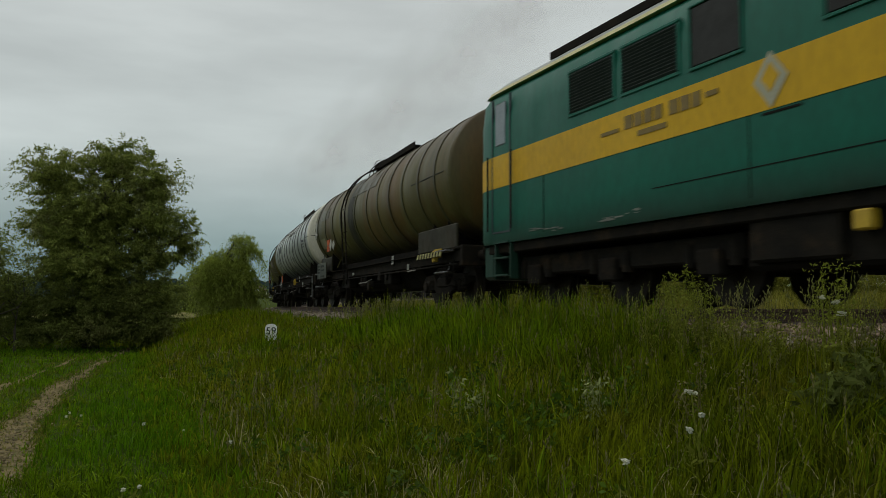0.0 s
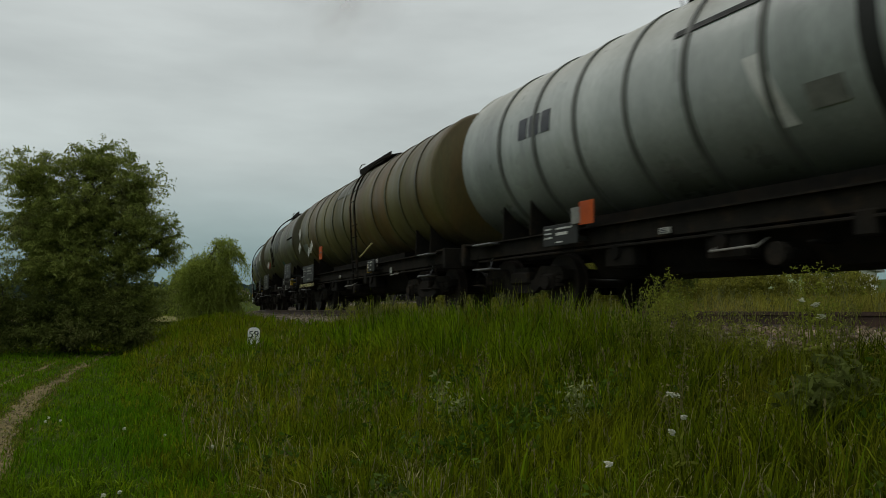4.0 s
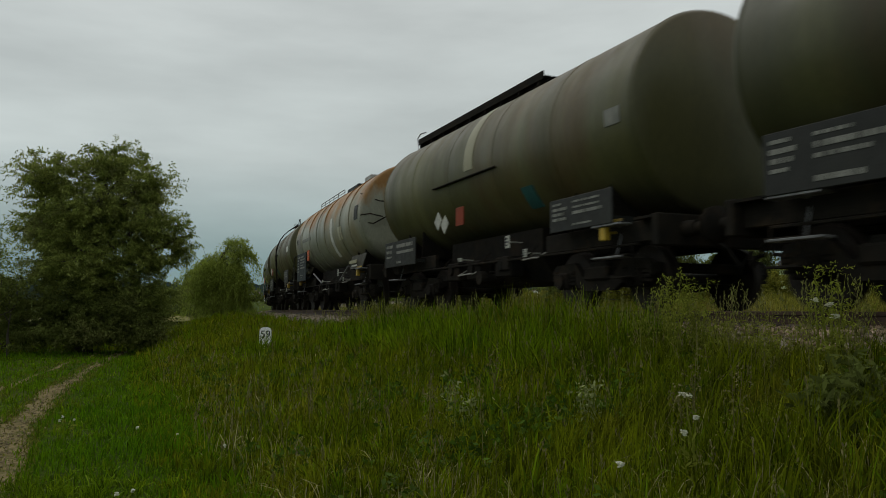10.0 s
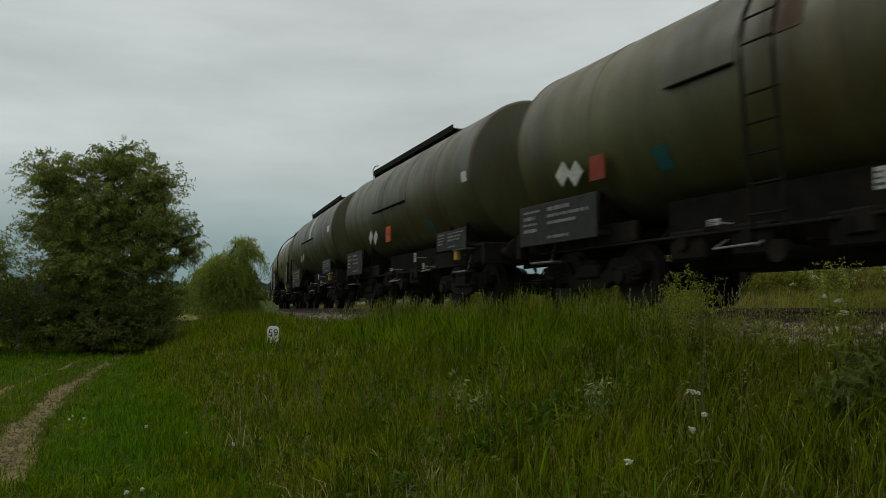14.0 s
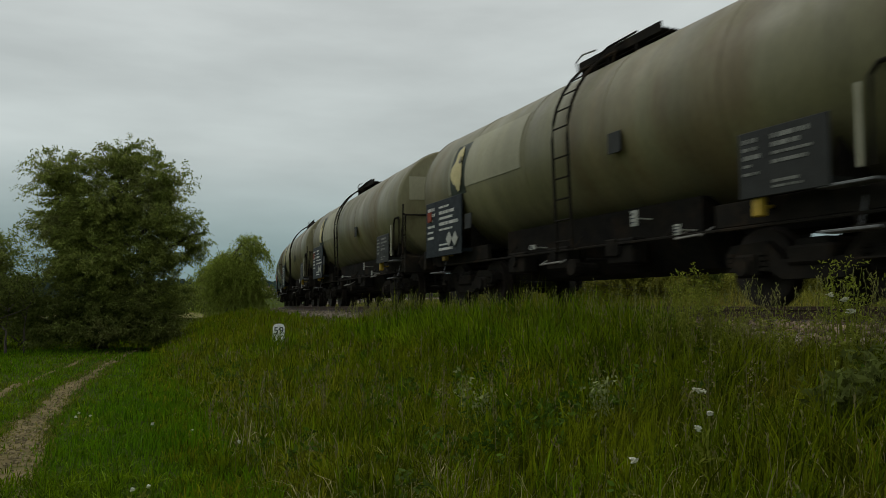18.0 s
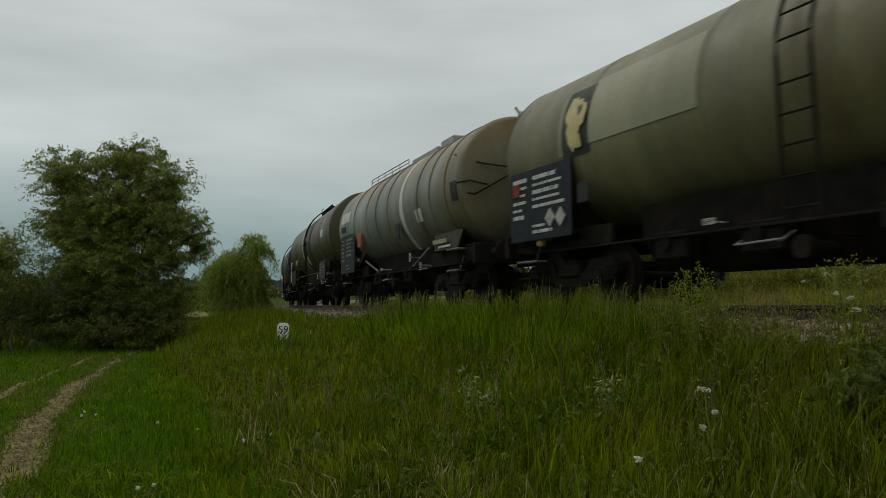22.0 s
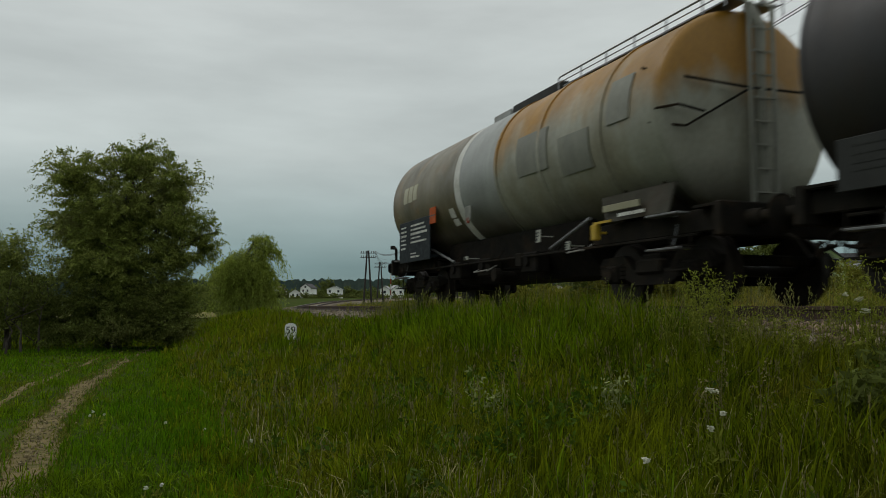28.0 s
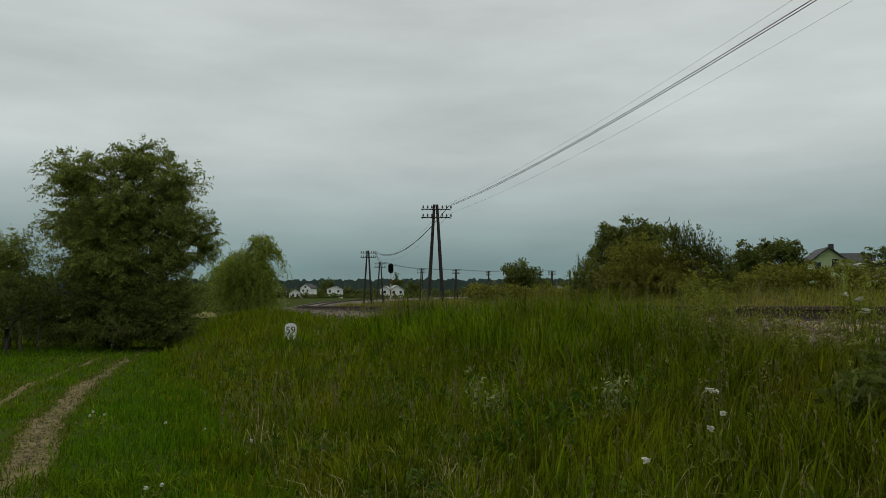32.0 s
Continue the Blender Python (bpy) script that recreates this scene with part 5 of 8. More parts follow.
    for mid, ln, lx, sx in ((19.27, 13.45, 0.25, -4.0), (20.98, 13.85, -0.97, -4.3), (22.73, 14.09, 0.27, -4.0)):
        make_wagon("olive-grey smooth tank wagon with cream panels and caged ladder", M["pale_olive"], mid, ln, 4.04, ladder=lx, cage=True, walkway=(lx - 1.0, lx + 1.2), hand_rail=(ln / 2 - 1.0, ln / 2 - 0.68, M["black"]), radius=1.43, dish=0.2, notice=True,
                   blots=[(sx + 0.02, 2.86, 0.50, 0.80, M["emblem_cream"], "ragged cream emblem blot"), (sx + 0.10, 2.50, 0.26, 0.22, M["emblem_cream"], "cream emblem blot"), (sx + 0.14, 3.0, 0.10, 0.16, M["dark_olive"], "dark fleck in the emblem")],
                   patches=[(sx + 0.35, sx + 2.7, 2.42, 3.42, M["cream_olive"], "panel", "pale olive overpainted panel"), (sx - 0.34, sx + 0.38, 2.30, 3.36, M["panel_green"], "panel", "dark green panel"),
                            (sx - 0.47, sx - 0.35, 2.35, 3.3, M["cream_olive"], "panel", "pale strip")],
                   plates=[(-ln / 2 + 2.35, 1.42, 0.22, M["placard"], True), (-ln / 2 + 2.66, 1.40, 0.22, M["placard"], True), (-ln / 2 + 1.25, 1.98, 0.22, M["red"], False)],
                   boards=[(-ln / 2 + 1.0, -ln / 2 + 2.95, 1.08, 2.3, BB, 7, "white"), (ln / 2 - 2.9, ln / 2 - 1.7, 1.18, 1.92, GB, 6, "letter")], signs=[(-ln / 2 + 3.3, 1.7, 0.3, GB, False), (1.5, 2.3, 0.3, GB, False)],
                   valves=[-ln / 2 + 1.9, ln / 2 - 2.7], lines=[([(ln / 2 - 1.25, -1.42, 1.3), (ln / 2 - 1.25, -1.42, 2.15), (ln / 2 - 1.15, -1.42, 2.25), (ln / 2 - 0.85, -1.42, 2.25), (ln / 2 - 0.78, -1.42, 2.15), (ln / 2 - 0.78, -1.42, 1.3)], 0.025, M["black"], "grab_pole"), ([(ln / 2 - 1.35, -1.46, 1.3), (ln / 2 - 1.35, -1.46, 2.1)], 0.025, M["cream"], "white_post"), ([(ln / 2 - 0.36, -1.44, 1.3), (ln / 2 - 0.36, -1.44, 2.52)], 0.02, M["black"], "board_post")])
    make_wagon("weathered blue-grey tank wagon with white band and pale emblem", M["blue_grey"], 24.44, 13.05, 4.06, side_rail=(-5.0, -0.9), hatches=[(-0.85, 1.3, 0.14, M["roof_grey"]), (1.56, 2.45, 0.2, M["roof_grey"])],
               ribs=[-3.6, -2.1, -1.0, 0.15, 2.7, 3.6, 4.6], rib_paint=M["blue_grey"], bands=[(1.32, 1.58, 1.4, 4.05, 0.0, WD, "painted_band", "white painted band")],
               patches=[(-5.35, -5.0, 2.7, 3.05, WD, "emblem", "worn white emblem block"), (-4.93, -4.6, 2.7, 3.05, WD, "emblem", ""), (-4.53, -4.2, 2.7, 3.05, WD, "emblem", ""), (-5.3, -4.7, 2.4, 2.6, M["greyboard"], "lettering", "dark lettering bar"),
                        (5.0, 5.35, 2.2, 2.6, GB, "sign", "dark grey plate"), (2.5, 2.95, 2.0, 2.3, WD, "sign", "white plate")],
               boards=[(-5.49, -3.59, 1.04, 2.3, BB, 7, "letter")], signs=[(-2.77, 1.98, 0.42, OR, False), (1.2, 1.9, 0.4, GB, False)], valves=[-4.9], **gat)
    ring2 = [(-1.6, -1.3, 1.4, 4.2, 0.0, M["band_white"], "painted_band", "yellowed white painted band"), (-1.25, 1.25, 1.5, 4.2, 0.0, M["dark_belt"], "painted_band", "darker olive belt")]
    make_wagon("dark olive tank wagon with a yellowed white band", M["dark_olive"], 26.21, 15.12, 4.22, ladder=0.68, walkway=(-1.6, 1.55), bands=ring2, shelf=(-1.1, 0.5, 2.75),
               patches=[(4.5, 5.05, 2.65, 2.95, WD, "sign", "white notice plate"), (-0.7, -0.1, 1.85, 2.2, M["cream"], "sign", "cream notice plate"), (-1.2, -0.85, 1.9, 2.2, M["teal"], "sign", "teal stripes on the band")],
               boards=[(4.08, 5.58, 1.0, 1.72, GB, 5, "letter"), (-6.11, -4.4, 1.05, 1.74, GB, 5, "greyboard")], signs=[(-3.7, 2.05, 0.18, WD, True), (-3.4, 2.1, 0.16, WD, True), (-2.9, 2.1, 0.26, M["red"], False)], valves=[-6.0, 5.3],
               lines=[([(-3.9, -1.42, 1.22), (-2.2, -1.46, 1.34), (-0.2, -1.46, 1.33), (3.9, -1.44, 1.3)], 0.014, M["dim_yellow"], "hand_line")], **std)
    make_wagon("black tank wagon with top hoops and white end handrails", M["black_tank"], 27.97, 12.97, 3.96, radius=1.45, dish=0.3, rear_cut=-0.14, hoops=(-0.8, 1.8), hand_rail=(5.35, 5.75, M["white"]), ladder=0.9, full_sill=True,
               patches=[(2.75, 3.2, 2.25, 2.95, M["teal"], "sign", "round-edged teal sign"), (4.6, 4.8, 2.35, 2.7, WD, "sign", "small white plate")], boards=[(-5.3, -2.3, 1.1, 1.62, GB, 5, "greyboard")],
               signs=[(-2.29, 1.75, 0.36, WD, True), (-1.75, 1.72, 0.36, WD, True), (3.1, 1.45, 0.4, OR, False)], valves=[-4.6])
    make_wagon("last grey tank wagon with rust-washed top and white band", M["rust_gold"], 29.68, 14.17, 4.11, side_rail=(1.35, 5.8), hatches=[(-1.7, -0.85, 0.14, M["roof_grey"]), (-0.75, 1.3, 0.16, M["greyboard"])],
               ribs=[0.6, 2.3, 4.2], rib_paint=M["rust_gold"], bands=[(-1.18, 0.56, 1.4, 4.1, 0.0, M["pale_grey_belt"], "painted_band", "pale grey belt"), (-5.85, -1.52, 1.4, 4.1, 0.0, M["tail_brown"], "painted_band", "olive-brown weathered rear part"), (-1.5, -1.2, 1.4, 4.1, 0.0, WD, "painted_band", "white painted band")],
               patches=[(-4.95, -4.65, 2.6, 3.0, M["cream"], "emblem", "worn cream emblem block"), (-4.58, -4.3, 2.6, 3.0, M["cream"], "emblem", "worn cream emblem block"), (-4.22, -3.95, 2.62, 3.0, M["cream"], "emblem", "worn cream emblem block"), (-2.02, -1.75, 1.95, 2.15, WD, "sign", "white plate"), (-2.0, -1.7, 1.78, 1.92, WD, "sign", "white plate"), (1.5, 2.6, 2.3, 3.0, M["grey_patch"], "paint_patch", "darker grey overpainted patch"), (3.0, 3.9, 2.1, 2.7, M["grey_patch"], "paint_patch", "dark grey overpainted patch"), (4.4, 4.95, 2.6, 3.25, M["grey_patch"], "paint_patch", "grey patch")],
               boards=[(-5.4, -3.1, 1.1, 2.14, BB, 7, "white")], rear_cut=0.73, signs=[(-2.78, 2.09, 0.38, OR, False), (-0.7, 1.90, 0.30, M["letter"], False), (-0.7, 1.76, 0.12, M["red"], False)], valves=[3.88], tail=True, **{**gat, "front_cut": 0.72})


M["cream_olive"] = surface("pale_olive_overpaint", (0.300, 0.282, 0.175), (0.235, 0.224, 0.138), 0.9, 0.55, 0.06, streak=0.75, runs=0.15)
build_train()


def build_loco():
    """A box-bodied diesel locomotive, green with a yellow belt; forward along +x."""
    w = tagged(new("diesel_locomotive"), "green diesel locomotive with a yellow belt and grey roof", "locomotive")
    sec = [(1.46, 1.12), (1.48, 1.22), (1.48, 3.30), (1.42, 3.72), (1.28, 3.90)]
    def shell(x0, x1, pts, mat, nm, lb="", round_end=True):
        bm = bmesh.new()
        xs = [(x0, 0.90), (x0 + 0.06, 0.955), (x0 + 0.2, 0.985), (x0 + 0.5, 1.0), (x1 - 0.7, 1.0), (x1 - 0.35, 0.965), (x1 - 0.12, 0.90), (x1, 0.80)] if round_end else [(x0, 1), (x1, 1)]
        rings = []
        for x, k in xs:
            full = [(-y * k, z) for y, z in pts] + [(y * k, z) for y, z in reversed(pts)]
            rings.append([bm.verts.new((x, y, z)) for y, z in full])
        n = len(rings[0])
        for a, b in zip(rings, rings[1:]):
            for k in range(n):
                bm.faces.new((a[k], b[k], b[(k + 1) % n], a[(k + 1) % n]))
        bm.faces.new(rings[0])
        bm.faces.new(rings[-1][::-1])
        bmesh.ops.recalc_face_normals(bm, faces=bm.faces)
        return part(nm, bm, mat, w, lb, True)
    X0, X1 = -8.05, 7.9
    body = shell(X0, X1, sec, M["loco_green"], "body")
    belt = shell(X0 - 0.006, X1 + 0.006, [(1.488, 2.11), (1.488, 2.68)], M["loco_yellow"], "belt", "yellow painted belt")
    shell(X0 + 0.02, X1 - 0.02, [(1.40, 3.86), (1.34, 3.94), (1.30, 3.97)], M["hazard_yellow"], "gutter", "thin cream gutter line")
    shell(X0 + 0.05, X1 - 0.05, [(1.30, 3.96), (1.05, 4.16), (0.6, 4.27), (0.2, 4.30)], M["roof_grey"], "roof", "light grey rounded roof")
    # louvres, windows, door
    for x0, x1 in ((-5.02, -3.98), (-3.76, -2.69)):
        bm = bmesh.new()
        for a, b, c, d in ((x0 - 0.05, x1 + 0.05, 2.86, 2.91), (x0 - 0.05, x1 + 0.05, 3.53, 3.58), (x0 - 0.05, x0, 2.91, 3.53), (x1, x1 + 0.05, 2.91, 3.53)):
            box(bm, a, b, -1.50, -1.44, c, d, 0.008)
        fr = part("louvre_frame", bm, M["loco_green"], w)
        bm = bmesh.new()
        box(bm, x0, x1, -1.484, -1.46, 2.91, 3.53)
        part("backing", bm, M["louvre"], fr)
        for k in range(13):
            bm = bmesh.new()
            z = 2.94 + k * 0.046
            box(bm, x0, x1, -0.012, 0.012, -0.014, 0.014, 0, Matrix.Translation((0, -1.492, z)) @ Matrix.Rotation(radians(35), 4, "X"))
            part("slat", bm, M["louvre"], fr)
    for x0, x1 in ((-2.45, -1.67), (-0.58, 0.22), (1.2, 2.0), (3.1, 3.9)):
        bm = bmesh.new()
        box(bm, x0, x1, -1.492, -1.46, 2.88, 3.62, 0.02)
        wn = part("side_window", bm, M["greyboard"], w, "dark grey blanked window")
        bm = bmesh.new()
        for a, b, c, d in ((x0 - 0.03, x1 + 0.03, 2.84, 2.88), (x0 - 0.03, x1 + 0.03, 3.62, 3.65), (x0 - 0.03, x0, 2.88, 3.62), (x1, x1 + 0.03, 2.88, 3.62)):
            box(bm, a, b, -1.505, -1.45, c, d, 0.006)
        part("window_frame", bm, M["loco_green"], wn)
    for sg in (-1, 1):
        xd = sg * 7.18
        bm = bmesh.new()
        for a, b in ((xd - 0.33, xd - 0.30), (xd + 0.30, xd + 0.33)):
            box(bm, a, b, -1.492, -1.46, 1.30, 3.72)
        box(bm, xd - 0.33, xd + 0.33, -1.492, -1.46, 1.30, 1.33)
        dr = part("cab_door", bm, M["ink"], w)
        bm = bmesh.new()
        box(bm, xd - 0.2, xd + 0.16, -1.495, -1.46, 2.85, 3.62, 0.02)
        part("window", bm, M["pale_glass"], dr, "cab door glass, a pale reflection put into its colour")
        bm = bmesh.new()
        for dx in (-0.42, 0.42):
            rod(bm, (xd + dx, -1.53, 1.35), (xd + dx, -1.53, 2.7), 0.018, 6)
        part("hand_rail", bm, M["black"], dr)
        bm = bmesh.new()
        for z in (0.55, 0.85, 1.12):
            box(bm, xd - 0.25, xd + 0.25, -1.5, -1.3, z, z + 0.03)
        box(bm, xd - 0.28, xd - 0.25, -1.46, -1.3, 0.5, 1.15)
        box(bm, xd + 0.25, xd + 0.28, -1.46, -1.3, 0.5, 1.15)
        part("footstep", bm, M["loco_green"], w)
        bm = bmesh.new()
        box(bm, sg * 7.85 - 0.08, sg * 7.85 + 0.08, -1.35, 1.35, 0.75, 1.15, 0.02)
        part("headstock", bm, M["loco_green"], w)
        for y in (-0.875, 0.875):
            put("buffer", BUFFER, w, m=pose(sg * 7.9, y, 1.05, 0, 0, 0 if sg > 0 else 180))
        for y in (-0.55, 0.55):
            bm = bmesh.new()
            box(bm, sg * 7.9 - 0.05, sg * 7.9 + 0.02 * sg + 0.05, y - 0.42, y + 0.42, 2.95, 3.62, 0.03)
            part("windscreen", bm, M["glass_dark"], w)
        bm = bmesh.new()
        rod(bm, (sg * 7.9, -0.9, 1.75), (sg * 8.0, -0.9, 1.75), 0.12, 12)
        rod(bm, (sg * 7.9, 0.9, 1.75), (sg * 8.0, 0.9, 1.75), 0.12, 12)
        part("headlight", bm, M["roof_grey"], w, smooth=True)
        # three-axle bogie
        bm = bmesh.new()
        box(bm, -1.9, 1.9, -1.0, 1.0, 0.55, 0.85, 0.03)
        bg = part("bogie", bm, M["black"], w, m=pose(sg * 4.5, 0, 0))
        for y in (-1, 1):
            bm = bmesh.new()
            box(bm, -2.5, 2.5, y * 1.12 - 0.06, y * 1.12 + 0.06, 0.55, 0.88, 0.03)
            for dx in (-2.0, 0, 2.0):
                box(bm, dx - 0.2, dx + 0.2, y * 1.16 - 0.1, y * 1.16 + 0.1, 0.38, 0.72, 0.03)
                for d2 in (-0.38, 0.38):
                    rod(bm, (dx + d2, y * 1.16, 0.5), (dx + d2, y * 1.16, 0.8), 0.085, 10)
            part("side_frame", bm, M["black"], bg)
        for dx in (-2.0, 0, 2.0):
            rolling.append((put("wheelset", WHEELSET, bg, m=pose(dx, 0, 0.5) ), dx, 0.475, 0.46, 0.553))
    for sg, xe in ((-1, X0), (1, X1)):
        bm = bmesh.new()
        xa, xb = sorted((xe - 0.04 * sg, xe - 0.42 * sg))
        box(bm, xa, xb, -1.38, 1.38, 0.50, 1.13, 0.05)
        part("end_apron", bm, M["loco_green"], w)
    bm = bmesh.new()
    box(bm, -1.9, 1.9, -1.25, 1.25, 0.42, 1.1, 0.05)
    box(bm, -1.75, -0.6, -1.36, -1.2, 0.5, 1.0, 0.03)
    part("fuel_tank", bm, M["black"], w)
    bm = bmesh.new()
    box(bm, -0.42, -0.22, -1.44, -1.30, 0.74, 0.94, 0.02)
    part("filler_box", bm, M["yellow"], w, "yellow painted filler box")
    bm = bmesh.new()
    box(bm, X0 + 0.25, X1 - 0.25, -1.40, 1.40, 0.95, 1.13, 0.02)
    part("solebar", bm, M["black"], w)
    # roof gear
    bm = bmesh.new()
    for x0, x1, hh in ((-6.0, -4.4, 0.17), (-4.2, -2.6, 0.2), (-2.3, 0.6, 0.24), (0.9, 3.4, 0.2), (3.8, 5.8, 0.17)):
        box(bm, x0, x1, -0.75, 0.75, 4.12, 4.27 + hh, 0.04)
    box(bm, -6.3, 6.3, -1.02, -0.96, 4.2, 4.32)
    part("roof_grille", bm, M["black"], w)
    bm = bmesh.new()
    rod(bm, (0.2, 0.0, 4.4), (0.2, 0.0, 4.66), 0.3, 16)
    part("exhaust", bm, M["black"], w, smooth=True)
    # painted number as plain bars, and the emblem
    for x0, x1, z0, z1 in ((-3.72, -3.56, 2.40, 2.58), (-3.52, -3.36, 2.40, 2.58), (-3.32, -3.16, 2.40, 2.58), (-3.12, -2.98, 2.40, 2.58), (-2.84, -2.68, 2.40, 2.58), (-2.64, -2.48, 2.40, 2.58), (-2.44, -2.30, 2.40, 2.58), (-2.22, -2.02, 2.47, 2.53),
                           (-4.25, -3.85, 2.40, 2.45), (-3.45, -2.90, 2.26, 2.33), (0.12, 0.52, 2.40, 2.58), (0.2, 0.5, 2.28, 2.33)):
        bm = bmesh.new()
        box(bm, x0, x1, -1.499, -1.49, z0, z1)
        part("lettering", bm, M["brown_ink"], w, "dark worn lettering bar")
    bm = bmesh.new()
    box(bm, -0.19, 0.19, -0.004, 0.004, -0.19, 0.19, 0, Matrix.Translation((-1.27, -1.497, 2.43)) @ Matrix.Diagonal((0.85, 1, 1.15, 1)) @ Matrix.Rotation(radians(45), 4, "Y"))
    box(bm, -0.10, 0.10, -0.005, 0.005, -0.10, 0.10, 0, Matrix.Translation((-1.27, -1.502, 2.45)) @ Matrix.Diagonal((0.85, 1, 1.15, 1)) @ Matrix.Rotation(radians(45), 4, "Y"), mi=1)
    part("emblem", bm, [M["cream"], M["loco_yellow"]], w, "pale diamond-shaped emblem")
    # panel seams of the lower side
    bm = bmesh.new()
    for z in (1.52,):
        box(bm, -3.2, 5.0, -1.486, -1.47, z, z + 0.012)
    for x in (-5.8, -1.6, 1.0, 4.2):
        box(bm, x, x + 0.012, -1.486, -1.47, 1.2, 2.12)
    box(bm, -1.4, -0.9, -1.489, -1.47, 2.06, 2.085)
    part("panel_seam", bm, M["black"], w)
    rnd = random.Random(31)
    for x0, z0, ln in ((-4.35, 1.235, 0.9), (-3.75, 1.27, 0.35), (-6.3, 1.25, 0.7), (-5.6, 1.22, 0.4), (1.4, 1.24, 0.8)):
        bm = bmesh.new()
        for k in range(7):
            xa = x0 + ln * rnd.uniform(0, 0.75)
            za = z0 + rnd.uniform(-0.03, 0.03)
            box(bm, xa, xa + ln * rnd.uniform(0.1, 0.35), -1.487, -1.478, za, za + rnd.uniform(0.006, 0.018))
        part("scuff", bm, M["letter"], w, "pale scuffed paint along the lower edge")
    ride_list.append((w, 0.553, 4.5))


M["brown_ink"] = surface("worn_brown_lettering", (0.16, 0.10, 0.012), (0.22, 0.14, 0.012), 6, 0.5, 0.0)
# pale base colour stands in for what the door glass mirrors
M["pale_glass"] = surface("reflection_tinted_glass", (0.22, 0.26, 0.28), (0.18, 0.22, 0.24), 3, 0.1, 0.0)
build_loco()


# ---- plants ----
def put_blades(name, x, y, h, w, mat, label, category, bend=0.35, seed=1, lift=-0.02, wind=(0.10, -0.05)):
    """Blades of grass as bent tapering slips, all in one mesh."""
    rnd = np.random.RandomState(seed)
    n = len(x)
    z = height(x, y) + lift
    base = np.stack([x, y, z], 1)
    yaw = rnd.uniform(0, math.tau, n)
    side = np.stack([np.cos(yaw), np.sin(yaw), np.zeros(n)], 1) * (w / 2)[:, None]
    la = rnd.uniform(0, math.tau, n)
    lm = np.abs(rnd.normal(0, bend, n))
    lean = np.stack([np.cos(la) * lm + wind[0], np.sin(la) * lm + wind[1], np.zeros(n)], 1) * h[:, None]
    up = np.stack([np.zeros(n), np.zeros(n), h], 1)
    mid = base + lean * 0.28 + up * 0.55
    tip = base + lean + up * (1.0 - 0.25 * np.clip(lm, 0, 1.5))[:, None]
    v = np.stack([base - side, base + side, mid + side * 0.8, mid - side * 0.8, tip], 1).reshape(-1, 3)
    i = np.arange(n)[:, None] * 5
    f = np.concatenate([i + [[0, 1, 2]], i + [[0, 2, 3]], i + [[3, 2, 4]]], 1).reshape(-1, 3)
    return tagged(new(name, numpy_mesh(name, v, f, mat, 3)), label, category, kind="stuff")


def put_tufts(name, x, y, h, per, spread, w, mat, label, seed, bend=0.5, curl=0.55):
    """Tufts of arching blades, each tuft with a lean of its own, all in one mesh."""
    rnd = np.random.RandomState(seed)
    n = len(x) * per
    d = np.hypot(x, y)
    ang = rnd.uniform(0, math.tau, n)
    rad = np.abs(rnd.normal(0, 1, n)) * spread
    xx, yy = np.repeat(x, per) + np.cos(ang) * rad, np.repeat(y, per) + np.sin(ang) * rad
    hh = np.repeat(h, per) * rnd.uniform(0.45, 1.1, n)
    ta, tm = rnd.uniform(0, math.tau, len(x)), np.abs(rnd.normal(0.12, 0.16, len(x)))
    lm = np.abs(rnd.normal(0, bend, n))
    lx = np.cos(ang) * lm + np.repeat(np.cos(ta) * tm, per) + 0.06
    ly = np.sin(ang) * lm + np.repeat(np.sin(ta) * tm, per) - 0.04
    tilt = np.hypot(lx, ly)
    base = np.stack([xx, yy, height(xx, yy) - 0.02], 1)
    yaw = rnd.uniform(0, math.tau, n)
    ww = rnd.uniform(0.6, 1.3, n) * w * (1 + np.repeat(d, per) / 13)
    side = np.stack([np.cos(yaw), np.sin(yaw), np.zeros(n)], 1) * (ww / 2)[:, None]
    rows = []
    for u, k in ((0.0, 0.8), (0.42, 1.0), (0.76, 0.7), (1.0, 0.0)):
        c = base + np.stack([lx * hh * u * u, ly * hh * u * u, hh * (u - curl * np.minimum(tilt, 1.2) * u ** 3)], 1)
        rows += [c] if k == 0 else [c - side * k, c + side * k]
    v = np.stack(rows, 1).reshape(-1, 3)
    i = np.arange(n)[:, None] * 7
    f = np.concatenate([i + [[0, 1, 3]], i + [[0, 3, 2]], i + [[2, 3, 5]], i + [[2, 5, 4]], i + [[4, 5, 6]]], 1).reshape(-1, 3)
    return tagged(new(name, numpy_mesh(name, v, f, mat, 3)), label, "grass", kind="stuff")


